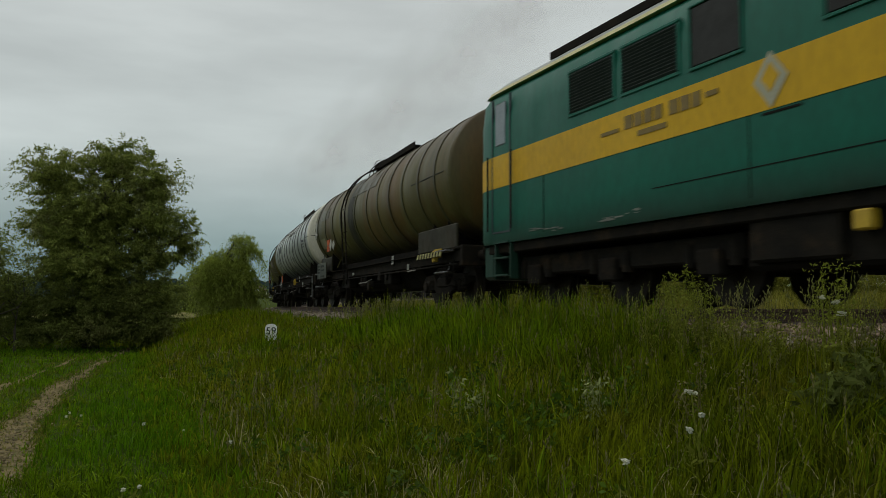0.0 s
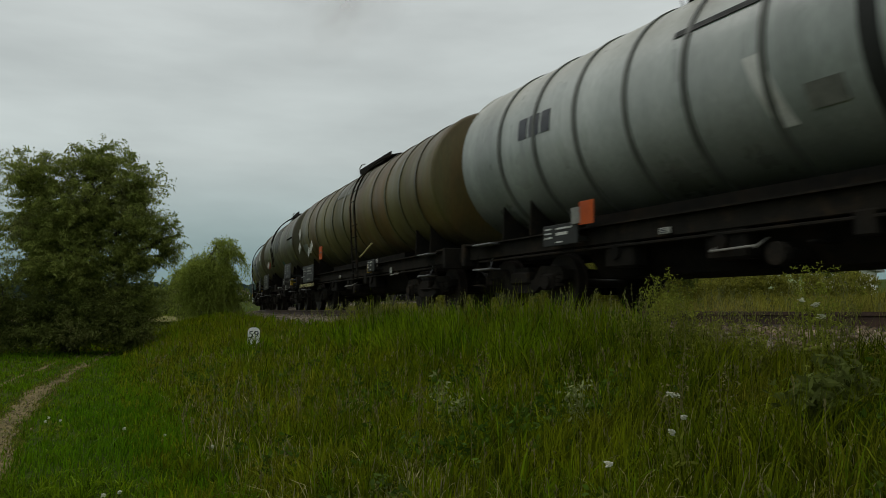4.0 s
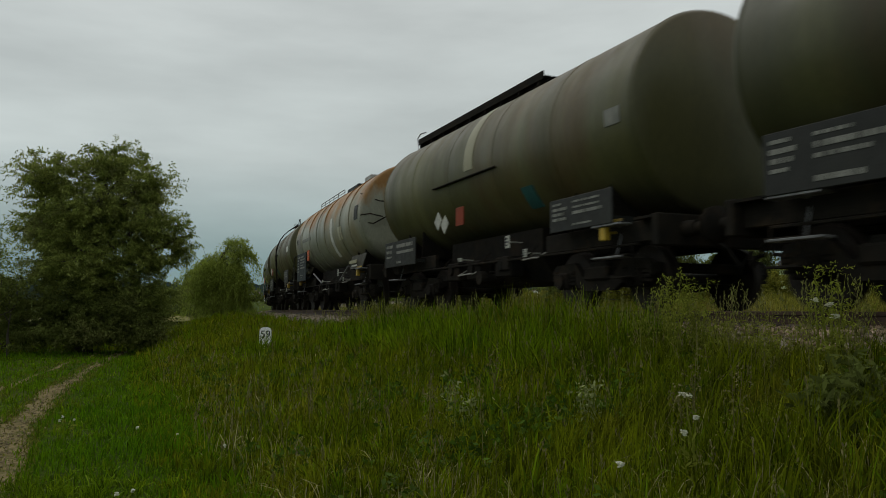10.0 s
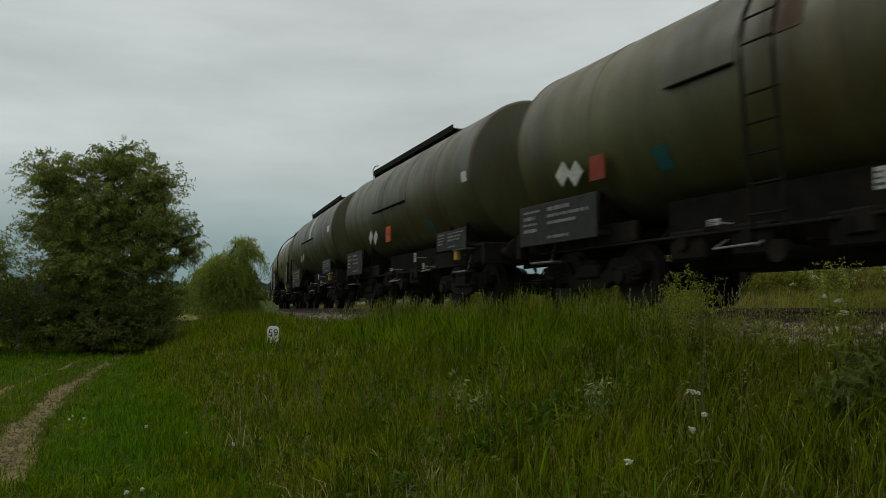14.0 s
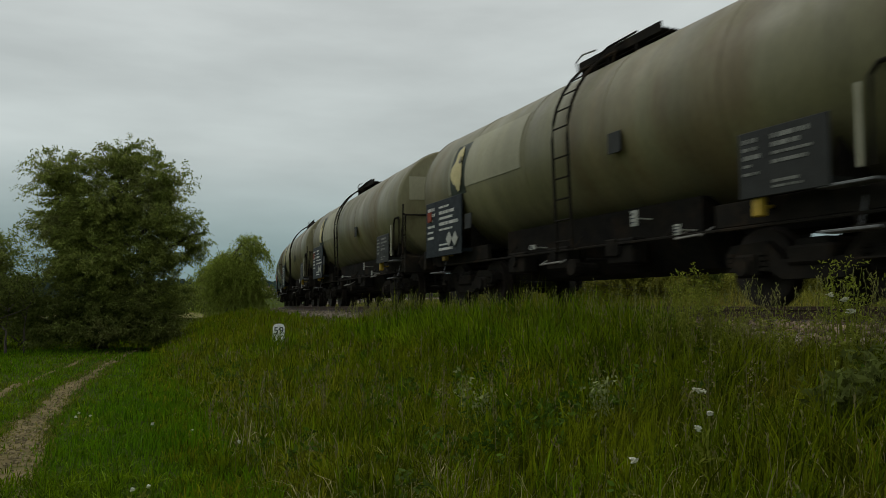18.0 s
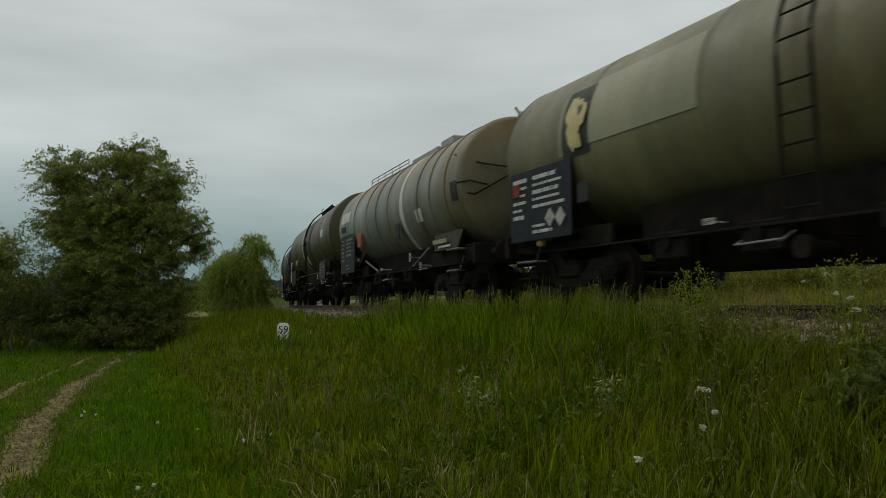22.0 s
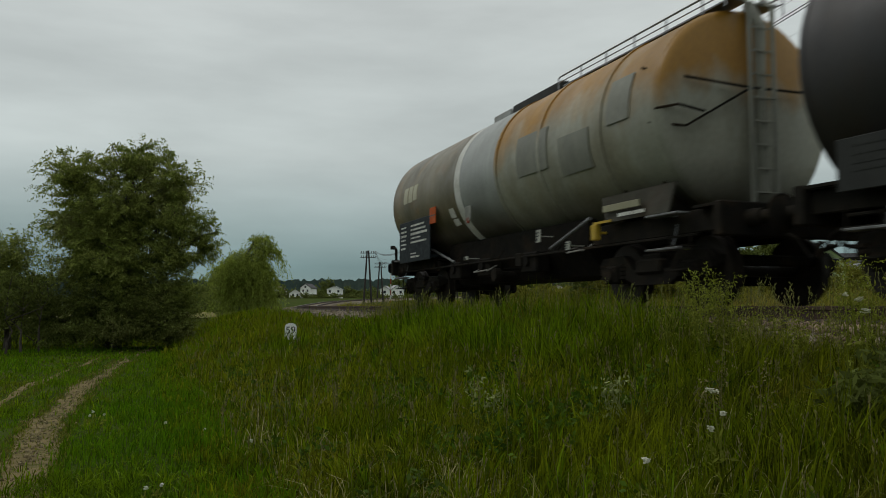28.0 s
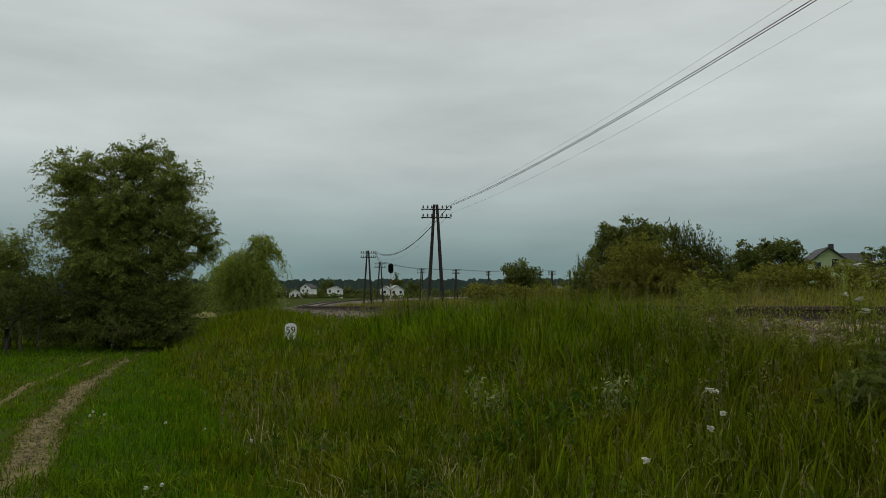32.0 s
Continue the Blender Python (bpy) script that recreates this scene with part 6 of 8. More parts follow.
def put_seed_heads(name, x, y, h, mat, label, seed):
    """Thin bowed stalks, each with a narrow panicle of small husks, all in one mesh."""
    rnd = np.random.RandomState(seed)
    n = len(x)
    d = np.hypot(x, y)
    la, lm = rnd.uniform(0, math.tau, n), np.abs(rnd.normal(0.12, 0.16, n))
    lean = np.stack([np.cos(la) * lm, np.sin(la) * lm, np.zeros(n)], 1)
    base = np.stack([x, y, height(x, y) - 0.02], 1)
    def at(u):
        c = base + lean * (h * u * u)[:, None]
        c[:, 2] += h * (u - 0.25 * lm * u ** 3)
        return c
    yaw = rnd.uniform(0, math.tau, n)
    side = np.stack([np.cos(yaw), np.sin(yaw), np.zeros(n)], 1) * (0.0011 * (1 + d / 9))[:, None]
    p = [at(u) for u in (0.0, 0.5, 0.97)]
    rows = [p[0] - side, p[0] + side, p[1] + side, p[1] - side, p[1] - side, p[1] + side, p[2] + side * 0.6, p[2] - side * 0.6]
    k = 11
    for q in range(k):
        u = 0.80 + 0.20 * q / (k - 1)
        c = at(u) + rnd.normal(0, 0.006, (n, 3)) * (1.3 - q / k)
        t = lean * 0.6 + rnd.normal(0, 0.30, (n, 3)) + np.array((0, 0, 1.0))
        t /= np.linalg.norm(t, axis=1)[:, None]
        w = np.cross(t, rnd.normal(0, 1, (n, 3)))
        w /= np.linalg.norm(w, axis=1)[:, None]
        ln = (rnd.uniform(0.016, 0.030, n) * (1 + d / 25))[:, None]
        rows += [c, c + t * ln * 0.5 + w * ln * 0.16, c + t * ln, c + t * ln * 0.5 - w * ln * 0.16]
    v = np.stack(rows, 1).reshape(-1, 3)
    m = len(rows) // 4
    f = (np.arange(n * m)[:, None] * 4 + np.array([[0, 1, 2, 3]]))
    return tagged(new(name, numpy_mesh(name, v, f, mat, 4)), label, "grass", kind="stuff")


def leaf_mesh(name, centres, radius, per, size, mat, droop=0.0, seed=1, slim=0.38, flat=0.7):
    """Leaf clumps: small lens-shaped leaves round each centre."""
    rnd = np.random.RandomState(seed)
    c = np.repeat(np.asarray(centres, float), per, 0)
    n = len(c)
    rr = np.repeat(np.broadcast_to(radius, len(centres)), per)
    off = rnd.normal(0, 1, (n, 3))
    off /= np.linalg.norm(off, axis=1)[:, None]
    c = c + off * (rr * rnd.uniform(0.2, 1.0, n))[:, None] * (1, 1, flat)
    d = rnd.normal(0, 1, (n, 3))
    d[:, 2] -= droop * 2.0
    d /= np.linalg.norm(d, axis=1)[:, None]
    sd = np.cross(d, rnd.normal(0, 1, (n, 3)))
    sd /= np.linalg.norm(sd, axis=1)[:, None] + 1e-9
    ln = (size * rnd.uniform(0.6, 1.4, n))[:, None]
    v = np.stack([c - d * ln / 2, c + sd * ln * slim / 2, c + d * ln / 2, c - sd * ln * slim / 2], 1).reshape(-1, 3)
    f = np.arange(n)[:, None] * 4 + np.array([[0, 1, 2, 3]])
    return numpy_mesh(name, v, f, mat, 4)


def patchy(x, y, k, ph=0.0):
    return 0.5 + 0.25 * (np.sin(x * k + ph + 1.7 * np.sin(y * k * 0.8 + ph)) + np.sin(y * k * 1.3 - ph + 1.1 * np.sin(x * k * 0.7)))


def scatter(n, s0, s1, a0, a1, near, power, seed):
    """Points of the plan between two offsets of the line, thinning out with the distance from the meadow's edge."""
    rnd = np.random.RandomState(seed)
    s, a = rnd.uniform(s0, s1, n), rnd.uniform(a0, a1, n)
    ph = s / TR
    r = TR + a
    x = TC.x + r * (-TN.x * np.cos(ph) + TE.x * np.sin(ph))
    y = TC.y + r * (-TN.y * np.cos(ph) + TE.y * np.sin(ph))
    d = np.hypot(x, y)
    ok = (rnd.uniform(0, 1, n) < np.clip(near / np.maximum(d, 0.1), 0, 1) ** power) & (d > 0.4)
    return x[ok], y[ok], a[ok], d[ok], rnd


def grow_grass():
    # tall grass of the embankment
    x, y, a, d, r = scatter(400000, -9, 72, 2.25, 7.1, 7.5, 1.3, 11)
    k = 0.55 + 0.9 * patchy(x, y, 1.1) * patchy(x, y, 3.1, 2.0) + 0.25 * patchy(x, y, 6.0, 1.0)
    sx = line_np(x, y)[0]
    crest = np.interp(a, [2.25, 3.2, 4.4], [0.0, 0.25, 1.0])
    open_edge = np.interp(sx, [4.8, 6.2, 14.5, 18], [1.0, 0.0, 0.0, 1.0])
    crown = 1 + np.interp(sx, [5.2, 7.0, 14.5, 17.5], [0.0, 1.0, 1.0, 0.0]) * np.interp(a, [2.25, 3.4, 4.2], [0.30, 0.12, 0.0])
    h = r.uniform(0.16, 0.50, len(x)) * np.interp(a, [3.0, 4.2], [1.3, 1.0]) * k * np.interp(a, [2.25, 2.8, 5.8, 7.1], [0.75, 1.0, 1.0, 0.35]) * (1 - open_edge * (1 - crest) * np.where(sx < 10, 0.45, 0.8)) * np.interp(sx, [12, 17, 21, 40], [1.0, 1.0, 1.8, 2.0]) ** np.where(a > 3.1, 1, -1) * crown * np.interp(a, [3.3, 4.6], [1.0, 0.74])
    put_blades("tall_grass", x, y, h, r.uniform(0.005, 0.010, len(x)) * (1 + d / 14), M["grass_tall"], "tall uncut green grass on the railway embankment", "grass", 0.46, 1)
    # tufts of three kinds, by patches of the slope
    def slope_height(x, y, a):
        s = line_np(x, y)[0]
        low = np.interp(a, [2.3, 3.2, 4.4], [0.35, 0.6, 1.0])
        edge = np.interp(s, [4.8, 6.2, 15, 18.5], [1.0, 0.0, 0.0, 1.0])
        return np.interp(a, [2.3, 5.8, 7.2], [1.0, 1.0, 0.5]) * (1 - edge * (1 - low)) * np.interp(s, [12, 17, 21, 40], [1.0, 1.0, 1.8, 2.0]) ** np.where(a > 3.1, 1, -1) * np.interp(a, [3.3, 4.6], [1.0, 0.72])
    for k, (count, mat, nm, lb, lo, hi, ph, per, w) in enumerate((
            (15000, M["grass_lush"], "lush_tufts", "lush arching grass tufts on the embankment", 0.20, 0.62, 0.3, 15, 0.0085),
            (17000, M["grass_gold"], "yellowing_tufts", "yellowing curled grass tufts on the embankment", 0.16, 0.52, 2.1, 12, 0.0075),
            (9000, M["grass_tall"], "dark_tufts", "dark olive grass tufts on the embankment", 0.25, 0.66, 4.0, 14, 0.0080))):
        x, y, a, d, r = scatter(count, -8, 60, 2.4, 7.3, 9, 1.25, 120 + k)
        keep = r.uniform(0, 1, len(x)) < np.clip((patchy(x, y, 1.5, ph) * 1.6 - 0.25) * np.interp(line_np(x, y)[0], [4, 10], ((0.50, 1.0), (0.35, 2.3), (1.95, 0.65))[k]), 0.08, 1)
        x, y, a = x[keep], y[keep], a[keep]
        put_tufts(nm, x, y, r.uniform(lo, hi, len(x)) * slope_height(x, y, a), per, 0.05, w, mat, lb, 130 + k)
    # high bright tufts on the crest of the bank
    x, y, a, d, r = scatter(5200, 5.4, 40, 2.35, 3.9, 12, 1.0, 150)
    s = line_np(x, y)[0]
    keep = r.uniform(0, 1, len(x)) < np.interp(s, [5.4, 6.6, 12.5, 17], [0.1, 1.0, 1.0, 0.12])
    x, y, s = x[keep], y[keep], s[keep]
    put_tufts("crest_tufts", x, y, r.uniform(0.42, 0.80, len(x)) * np.interp(s, [5.4, 7, 12, 17], [0.6, 1.0, 0.9, 0.5]), 14, 0.05, 0.0085, M["grass_lush"], "tall bright grass on the crest of the embankment", 151, 0.32, 0.4)
    # short meadow tufts
    x, y, a, d, r = scatter(9000, -10, 40, 6.9, 14, 7, 1.3, 140)
    s = line_np(x, y)[0]
    ok = (np.abs(a + np.interp(s, RUT_S, RUTS[0])) > 0.28) & (np.abs(a + np.interp(s, RUT_S, RUTS[1])) > 0.22)
    put_tufts("meadow_tufts", x[ok], y[ok], r.uniform(0.08, 0.22, ok.sum()), 12, 0.04, 0.007, M["grass_lush"], "short bright tufts in the meadow", 141, 0.7)
    # grasses gone to seed: a thin stalk, bowed at the top, with a narrow panicle
    x, y, a, d, r = scatter(5200, -9, 60, 2.35, 6.9, 8, 1.1, 13)
    sx = line_np(x, y)[0]
    keep = r.uniform(0, 1, len(x)) < 0.25 + patchy(x, y, 0.9, 1.2) ** 1.5
    keep &= ~((a < 3.2) & (sx > 15))
    x, y, a, d, sx = x[keep], y[keep], a[keep], d[keep], sx[keep]
    put_seed_heads("seed_grasses", x, y, r.uniform(0.34, 0.66, len(x)) * np.interp(a, [3.2, 4.8], [1.05, 0.78]), M["seed_head"], "brownish grass stalks with narrow seed heads", 3)
    # wispy seed grasses along the edge of the ballast
    x, y, a, d, r = scatter(1000, -5, 17, 2.2, 3.3, 20, 1.0, 23)
    put_seed_heads("verge_seed_grasses", x, y, r.uniform(0.40, 0.80, len(x)), M["seed_head_green"], "tall wispy seed grasses beside the ballast", 24)
    # broad-leaved herbs low in the grass
    x, y, a, d, r = scatter(8000, -7, 26, 3.0, 6.6, 6, 1.2, 17)
    keep = r.uniform(0, 1, len(x)) < np.clip(patchy(x, y, 1.9, 0.7) * 1.9 - 0.75, 0.02, 1)
    x, y, a = x[keep], y[keep], a[keep]
    hh = r.uniform(0.06, 0.24, len(x)) * np.interp(a, [6.4, 7.4], [1.0, 0.4])
    me = leaf_mesh("herbs", np.stack([x, y, height(x, y) + hh], 1), 0.07 + 0.05 * r.uniform(0, 1, len(x)), 13, 0.050, M["herb_leaf"], 0.1, 18, 0.5, 0.8)
    tagged(new("herbs", me), "low broad-leaved herbs among the grass", "herbs", kind="stuff")
    # dead stems lying criss-cross in the slope
    x, y, a, d, r = scatter(6500, -6, 20, 3.2, 6.8, 5.5, 1.2, 19)
    keep = r.uniform(0, 1, len(x)) < patchy(x, y, 1.2, 5.0) ** 1.3
    x, y = x[keep], y[keep]
    put_tufts("dead_stems", x, y, r.uniform(0.16, 0.40, len(x)), 4, 0.05, 0.0050, M["straw"], "dead bent straw stems in the grass", 20, 0.8, 0.65)
    # short meadow grass
    x, y, a, d, r = scatter(560000, -10, 44, 6.7, 24, 7.0, 1.35, 14)
    sx = line_np(x, y)[0]
    r0, r1 = -np.interp(sx, RUT_S, RUTS[0]), -np.interp(sx, RUT_S, RUTS[1])
    bare = (np.abs(a - r0) < np.interp(sx, [6, 12], [0.31, 0.24])) & (r.uniform(0, 1, len(x)) < np.where(np.abs(a - r0) < 0.14, 0.96, 0.7) * np.interp(sx, [17, 23], [1.0, 0.2])) | (np.abs(a - r1) < 0.13) & (r.uniform(0, 1, len(x)) < 0.35)
    x, y, a, d = x[~bare], y[~bare], a[~bare], d[~bare]
    h = r.uniform(0.05, 0.15, len(x)) * (0.7 + 0.9 * patchy(x, y, 1.4, 0.5)) * np.interp(a, [6.7, 7.4, 8.4, 10.2, 11], [1.6, 1.1, 0.75, 0.75, 1.1])
    put_blades("meadow_grass", x, y, h, r.uniform(0.006, 0.011, len(x)) * (1 + d / 12), M["grass_short"], "short fresh green meadow grass", "grass", 0.45, 4)
    # rough grass beyond the rails
    x, y, a, d, r = scatter(420000, -12, 85, -30, -2.2, 13, 1.25, 15)
    k = 0.5 + patchy(x, y, 0.7, 3.0)
    h = r.uniform(0.30, 0.75, len(x)) * k * np.interp(-a, [2.2, 3.2, 10], [0.5, 1.0, 1.15])
    put_blades("rough_grass", x, y, h, r.uniform(0.010, 0.018, len(x)) * (1 + d / 20), M["grass_back"], "rough yellowish grass and weeds beyond the rails", "grass", 0.35, 5)
    # far left meadow edge and round the bend
    x, y, a, d, r = scatter(120000, 30, 140, 2.6, 40, 40, 1.2, 16)
    h = r.uniform(0.18, 0.45, len(x)) * np.interp(a, [2.6, 4.2, 7, 9], [0.4, 1.1, 1.1, 0.6])
    put_blades("far_grass", x, y, h, r.uniform(0.03, 0.06, len(x)), M["grass_tall"], "distant meadow and embankment grass", "grass", 0.4, 6)
    # a patch of dead straw in the slope
    r = np.random.RandomState(170)
    x, y = r.normal(0.02, 0.20, 90), r.normal(5.4, 0.5, 90)
    put_tufts("dry_tufts", x, y, r.uniform(0.16, 0.36, 90), 7, 0.05, 0.0055, M["straw"], "patch of dead straw-coloured grass", 171, 0.6, 0.6)
    # worn yellowish grass along the wheel ruts
    r = np.random.RandomState(180)
    ss, side = r.uniform(4, 27, 30000), r.uniform(-0.35, 0.35, 30000)
    c = np.where(r.uniform(0, 1, 30000) < 0.6, np.interp(ss, RUT_S, RUTS[0]), np.interp(ss, RUT_S, RUTS[1])) + side
    keep = r.uniform(0, 1, 30000) < np.clip(np.abs(side) / 0.24, 0.10, 1) * np.clip(9 / ss, 0.3, 1)
    ss, c = ss[keep], c[keep]
    ph, rr = ss / TR, TR - c
    x, y = TC.x + rr * (-TN.x * np.cos(ph) + TE.x * np.sin(ph)), TC.y + rr * (-TN.y * np.cos(ph) + TE.y * np.sin(ph))
    put_blades("verge_grass", x, y, r.uniform(0.03, 0.085, len(x)), r.uniform(0.006, 0.011, len(x)) * (1 + np.hypot(x, y) / 12), M["worn_grass"], "short worn yellowish grass beside the ruts", "grass", 0.6, 181)
    # bright clump in the meadow before the rut
    x, y = r.normal(-2.95, 0.55, 150), r.normal(6.5, 0.35, 150)
    put_tufts("meadow_clump", x, y, r.uniform(0.10, 0.26, 150), 12, 0.05, 0.0065, M["grass_lush"], "denser bright clump of meadow grass", 182, 0.7)
    # grass round the foot of the marker stone
    r = np.random.RandomState(160)
    x, y = -3.02 + r.uniform(-0.35, 0.35, 26), 15.05 + r.uniform(-0.35, 0.2, 26)
    put_tufts("marker_grass", x, y, r.uniform(0.50, 0.72, 26), 16, 0.05, 0.008, M["grass_lush"], "grass growing up round the marker stone", 161, 0.4)


grow_grass()


def leaf_sprays(name, base, way, length, per, size, mat, sag=0.4, seed=1, slim=0.3, hang=0.4):
    """Twigs of leaves that start at base, grow along way and bow down, with a leaf to either side in turn."""
    rnd = np.random.RandomState(seed)
    m = len(base)
    u = np.tile((np.arange(per) + 0.6) / per, m)
    b, d = np.repeat(base, per, 0), np.repeat(way, per, 0)
    ln = np.repeat(length, per)
    side = np.cross(way, rnd.normal(0, 1, (m, 3)))
    side /= np.linalg.norm(side, axis=1)[:, None] + 1e-9
    side = np.repeat(side, per, 0) * np.where(np.arange(m * per) % 2, 1, -1)[:, None]
    c = b + d * (ln * u)[:, None]
    c[:, 2] -= sag * ln * u * u
    c += rnd.normal(0, 0.05, c.shape) * ln[:, None]
    t = d * 0.7 + side * 0.8 + rnd.normal(0, 0.35, c.shape)
    t[:, 2] -= hang + sag * u
    t /= np.linalg.norm(t, axis=1)[:, None]
    sd = np.cross(t, rnd.normal(0, 1, c.shape))
    sd /= np.linalg.norm(sd, axis=1)[:, None] + 1e-9
    q = (size * rnd.uniform(0.6, 1.35, len(c)))[:, None]
    v = np.stack([c, c + t * q * 0.45 + sd * q * slim / 2, c + t * q, c + t * q * 0.45 - sd * q * slim / 2], 1).reshape(-1, 3)
    return numpy_mesh(name, v, np.arange(len(c))[:, None] * 4 + np.array([[0, 1, 2, 3]]), mat, 4)


def make_tree(name, label, category, base, lobes, mat, trunk_r=0.18, clumps=260, per=34, size=0.16, clump_r=0.38, droop=0.3, seed=1, shell=0.55, limbs=True, group="", slim=0.38, sprays=0, spray=(1.0, 26, 0.1), sag=0.4, rise=0.5, core=1.0):
    """A tree or bush: tapered trunk, limbs to each lobe of the crown, leaf clumps. Lobes: x, y, z, across, up, in metres from the base."""
    rnd = np.random.RandomState(seed)
    t = tagged(new(name), label, category, group)
    t.location = base
    top = max(l[2] for l in lobes)
    bm = bmesh.new()
    pts = [(0, 0, -0.1)]
    for k in range(1, 6):
        pts.append((rnd.normal(0, 0.06) * k, rnd.normal(0, 0.06) * k, top * 0.8 * k / 5))
    tube(bm, pts, [trunk_r * (1 - 0.8 * k / 5) * (1.25 if k == 0 else 1) for k in range(6)], 9)
    part("trunk", bm, M["bark"], t, smooth=True)
    cs, rs = [], []
    vol = np.array([l[3] ** 2 * l[4] for l in lobes]) ** 0.75
    for l, share in zip(lobes, vol / vol.sum()):
        if limbs:
            bm = bmesh.new()
            z0 = min(max(0.25 * top, l[2] - l[4] * 1.2), top * 0.6)
            p0 = Vector((0, 0, z0))
            p1 = Vector((l[0], l[1], l[2] + l[4] * 0.4))
            m = (p0 + p1) / 2 + Vector((rnd.normal(0, 0.15), rnd.normal(0, 0.15), -0.1))
            tube(bm, [p0, m, p1, p1 + Vector((rnd.normal(0, 0.3), rnd.normal(0, 0.3), l[4] * 0.15))], [trunk_r * 0.45, trunk_r * 0.3, trunk_r * 0.16, trunk_r * 0.06], 7)
            for q in range(5):
                u = rnd.uniform(0.35, 1)
                a = p0.lerp(p1, u)
                dv = Vector(rnd.normal(0, 1, 3)).normalized()
                tube(bm, [a, a + dv * l[3] * 0.5 + Vector((0, 0, 0.1)), a + dv * l[3] * 0.9 + Vector((0, 0, 0.25))], [trunk_r * 0.14, trunk_r * 0.08, trunk_r * 0.03], 5)
            part("limb", bm, M["bark"], t, smooth=True)
        for q in range(max(4, int(clumps * share))):
            d = rnd.normal(0, 1, 3)
            d /= np.linalg.norm(d)
            rad = core * rnd.uniform(shell, 1.05) * (1 + 0.22 * math.sin(5 * d[0] + 3 * d[2] + l[0] * 3))
            c = np.array(l[:3]) + d * rad * np.array((l[3], l[3], l[4]))
            if c[2] > 0.15:
                cs.append(c)
                rs.append(clump_r * rnd.uniform(0.6, 1.4))
    put("crown", leaf_mesh("crown", cs, np.array(rs), per, size, mat, droop, seed + 7, slim), t)
    if sprays:
        bs, ws = [], []
        for l, share in zip(lobes, vol / vol.sum()):
            for q in range(int(sprays * share)):
                d = rnd.normal(0, 1, 3)
                d[2] = abs(d[2]) * 0.9 - 0.25 if rise > 0 else abs(d[2])
                d /= np.linalg.norm(d)
                bs.append(np.array(l[:3]) + d * np.array((l[3], l[3], l[4])) * rnd.uniform(0.55, 0.98))
                w = d + rnd.normal(0, 0.28, 3)
                w[2] += rise
                ws.append(w / np.linalg.norm(w))
        ok = [k for k, p in enumerate(bs) if p[2] > 0.5]
        bs, ws = np.array(bs)[ok], np.array(ws)[ok]
        put("outer_foliage", leaf_sprays("outer_foliage", bs, ws, spray[0] * rnd.uniform(0.5, 1.3, len(bs)), spray[1], spray[2], mat, sag, seed + 9, hang=0.4 if rise < 2 else -1.2), t)
    return t


def lobes_at(Y, px0, items, depth=1.0, seed=0):
    """Crown lobes from bearings: (bearing, elevation, radius across, radius up), in milliradians at distance Y from the standpoint, relative to px0."""
    rnd = random.Random(seed)
    out = []
    for bx, ez, rx, rz in items:
        out.append(((bx - px0) * Y / 1000, rnd.uniform(-0.4, 0.4) * rx * Y / 1000 * depth, ez * Y / 1000, rx * Y / 1000, rz * Y / 1000))
    return out


def spot(bearing, Y):
    x = bearing * Y / 1000
    return Vector((x, Y, float(height(x, Y))))


def bush(name, label, category, bearing, Y, items, mat, **kw):
    b = spot(bearing, Y)
    lb = [(x, y, z - b.z, rx, rz) for x, y, z, rx, rz in lobes_at(Y, bearing, items, seed=kw.get("seed", 1))]
    return make_tree(name, label, category, b, lb, mat, **kw)


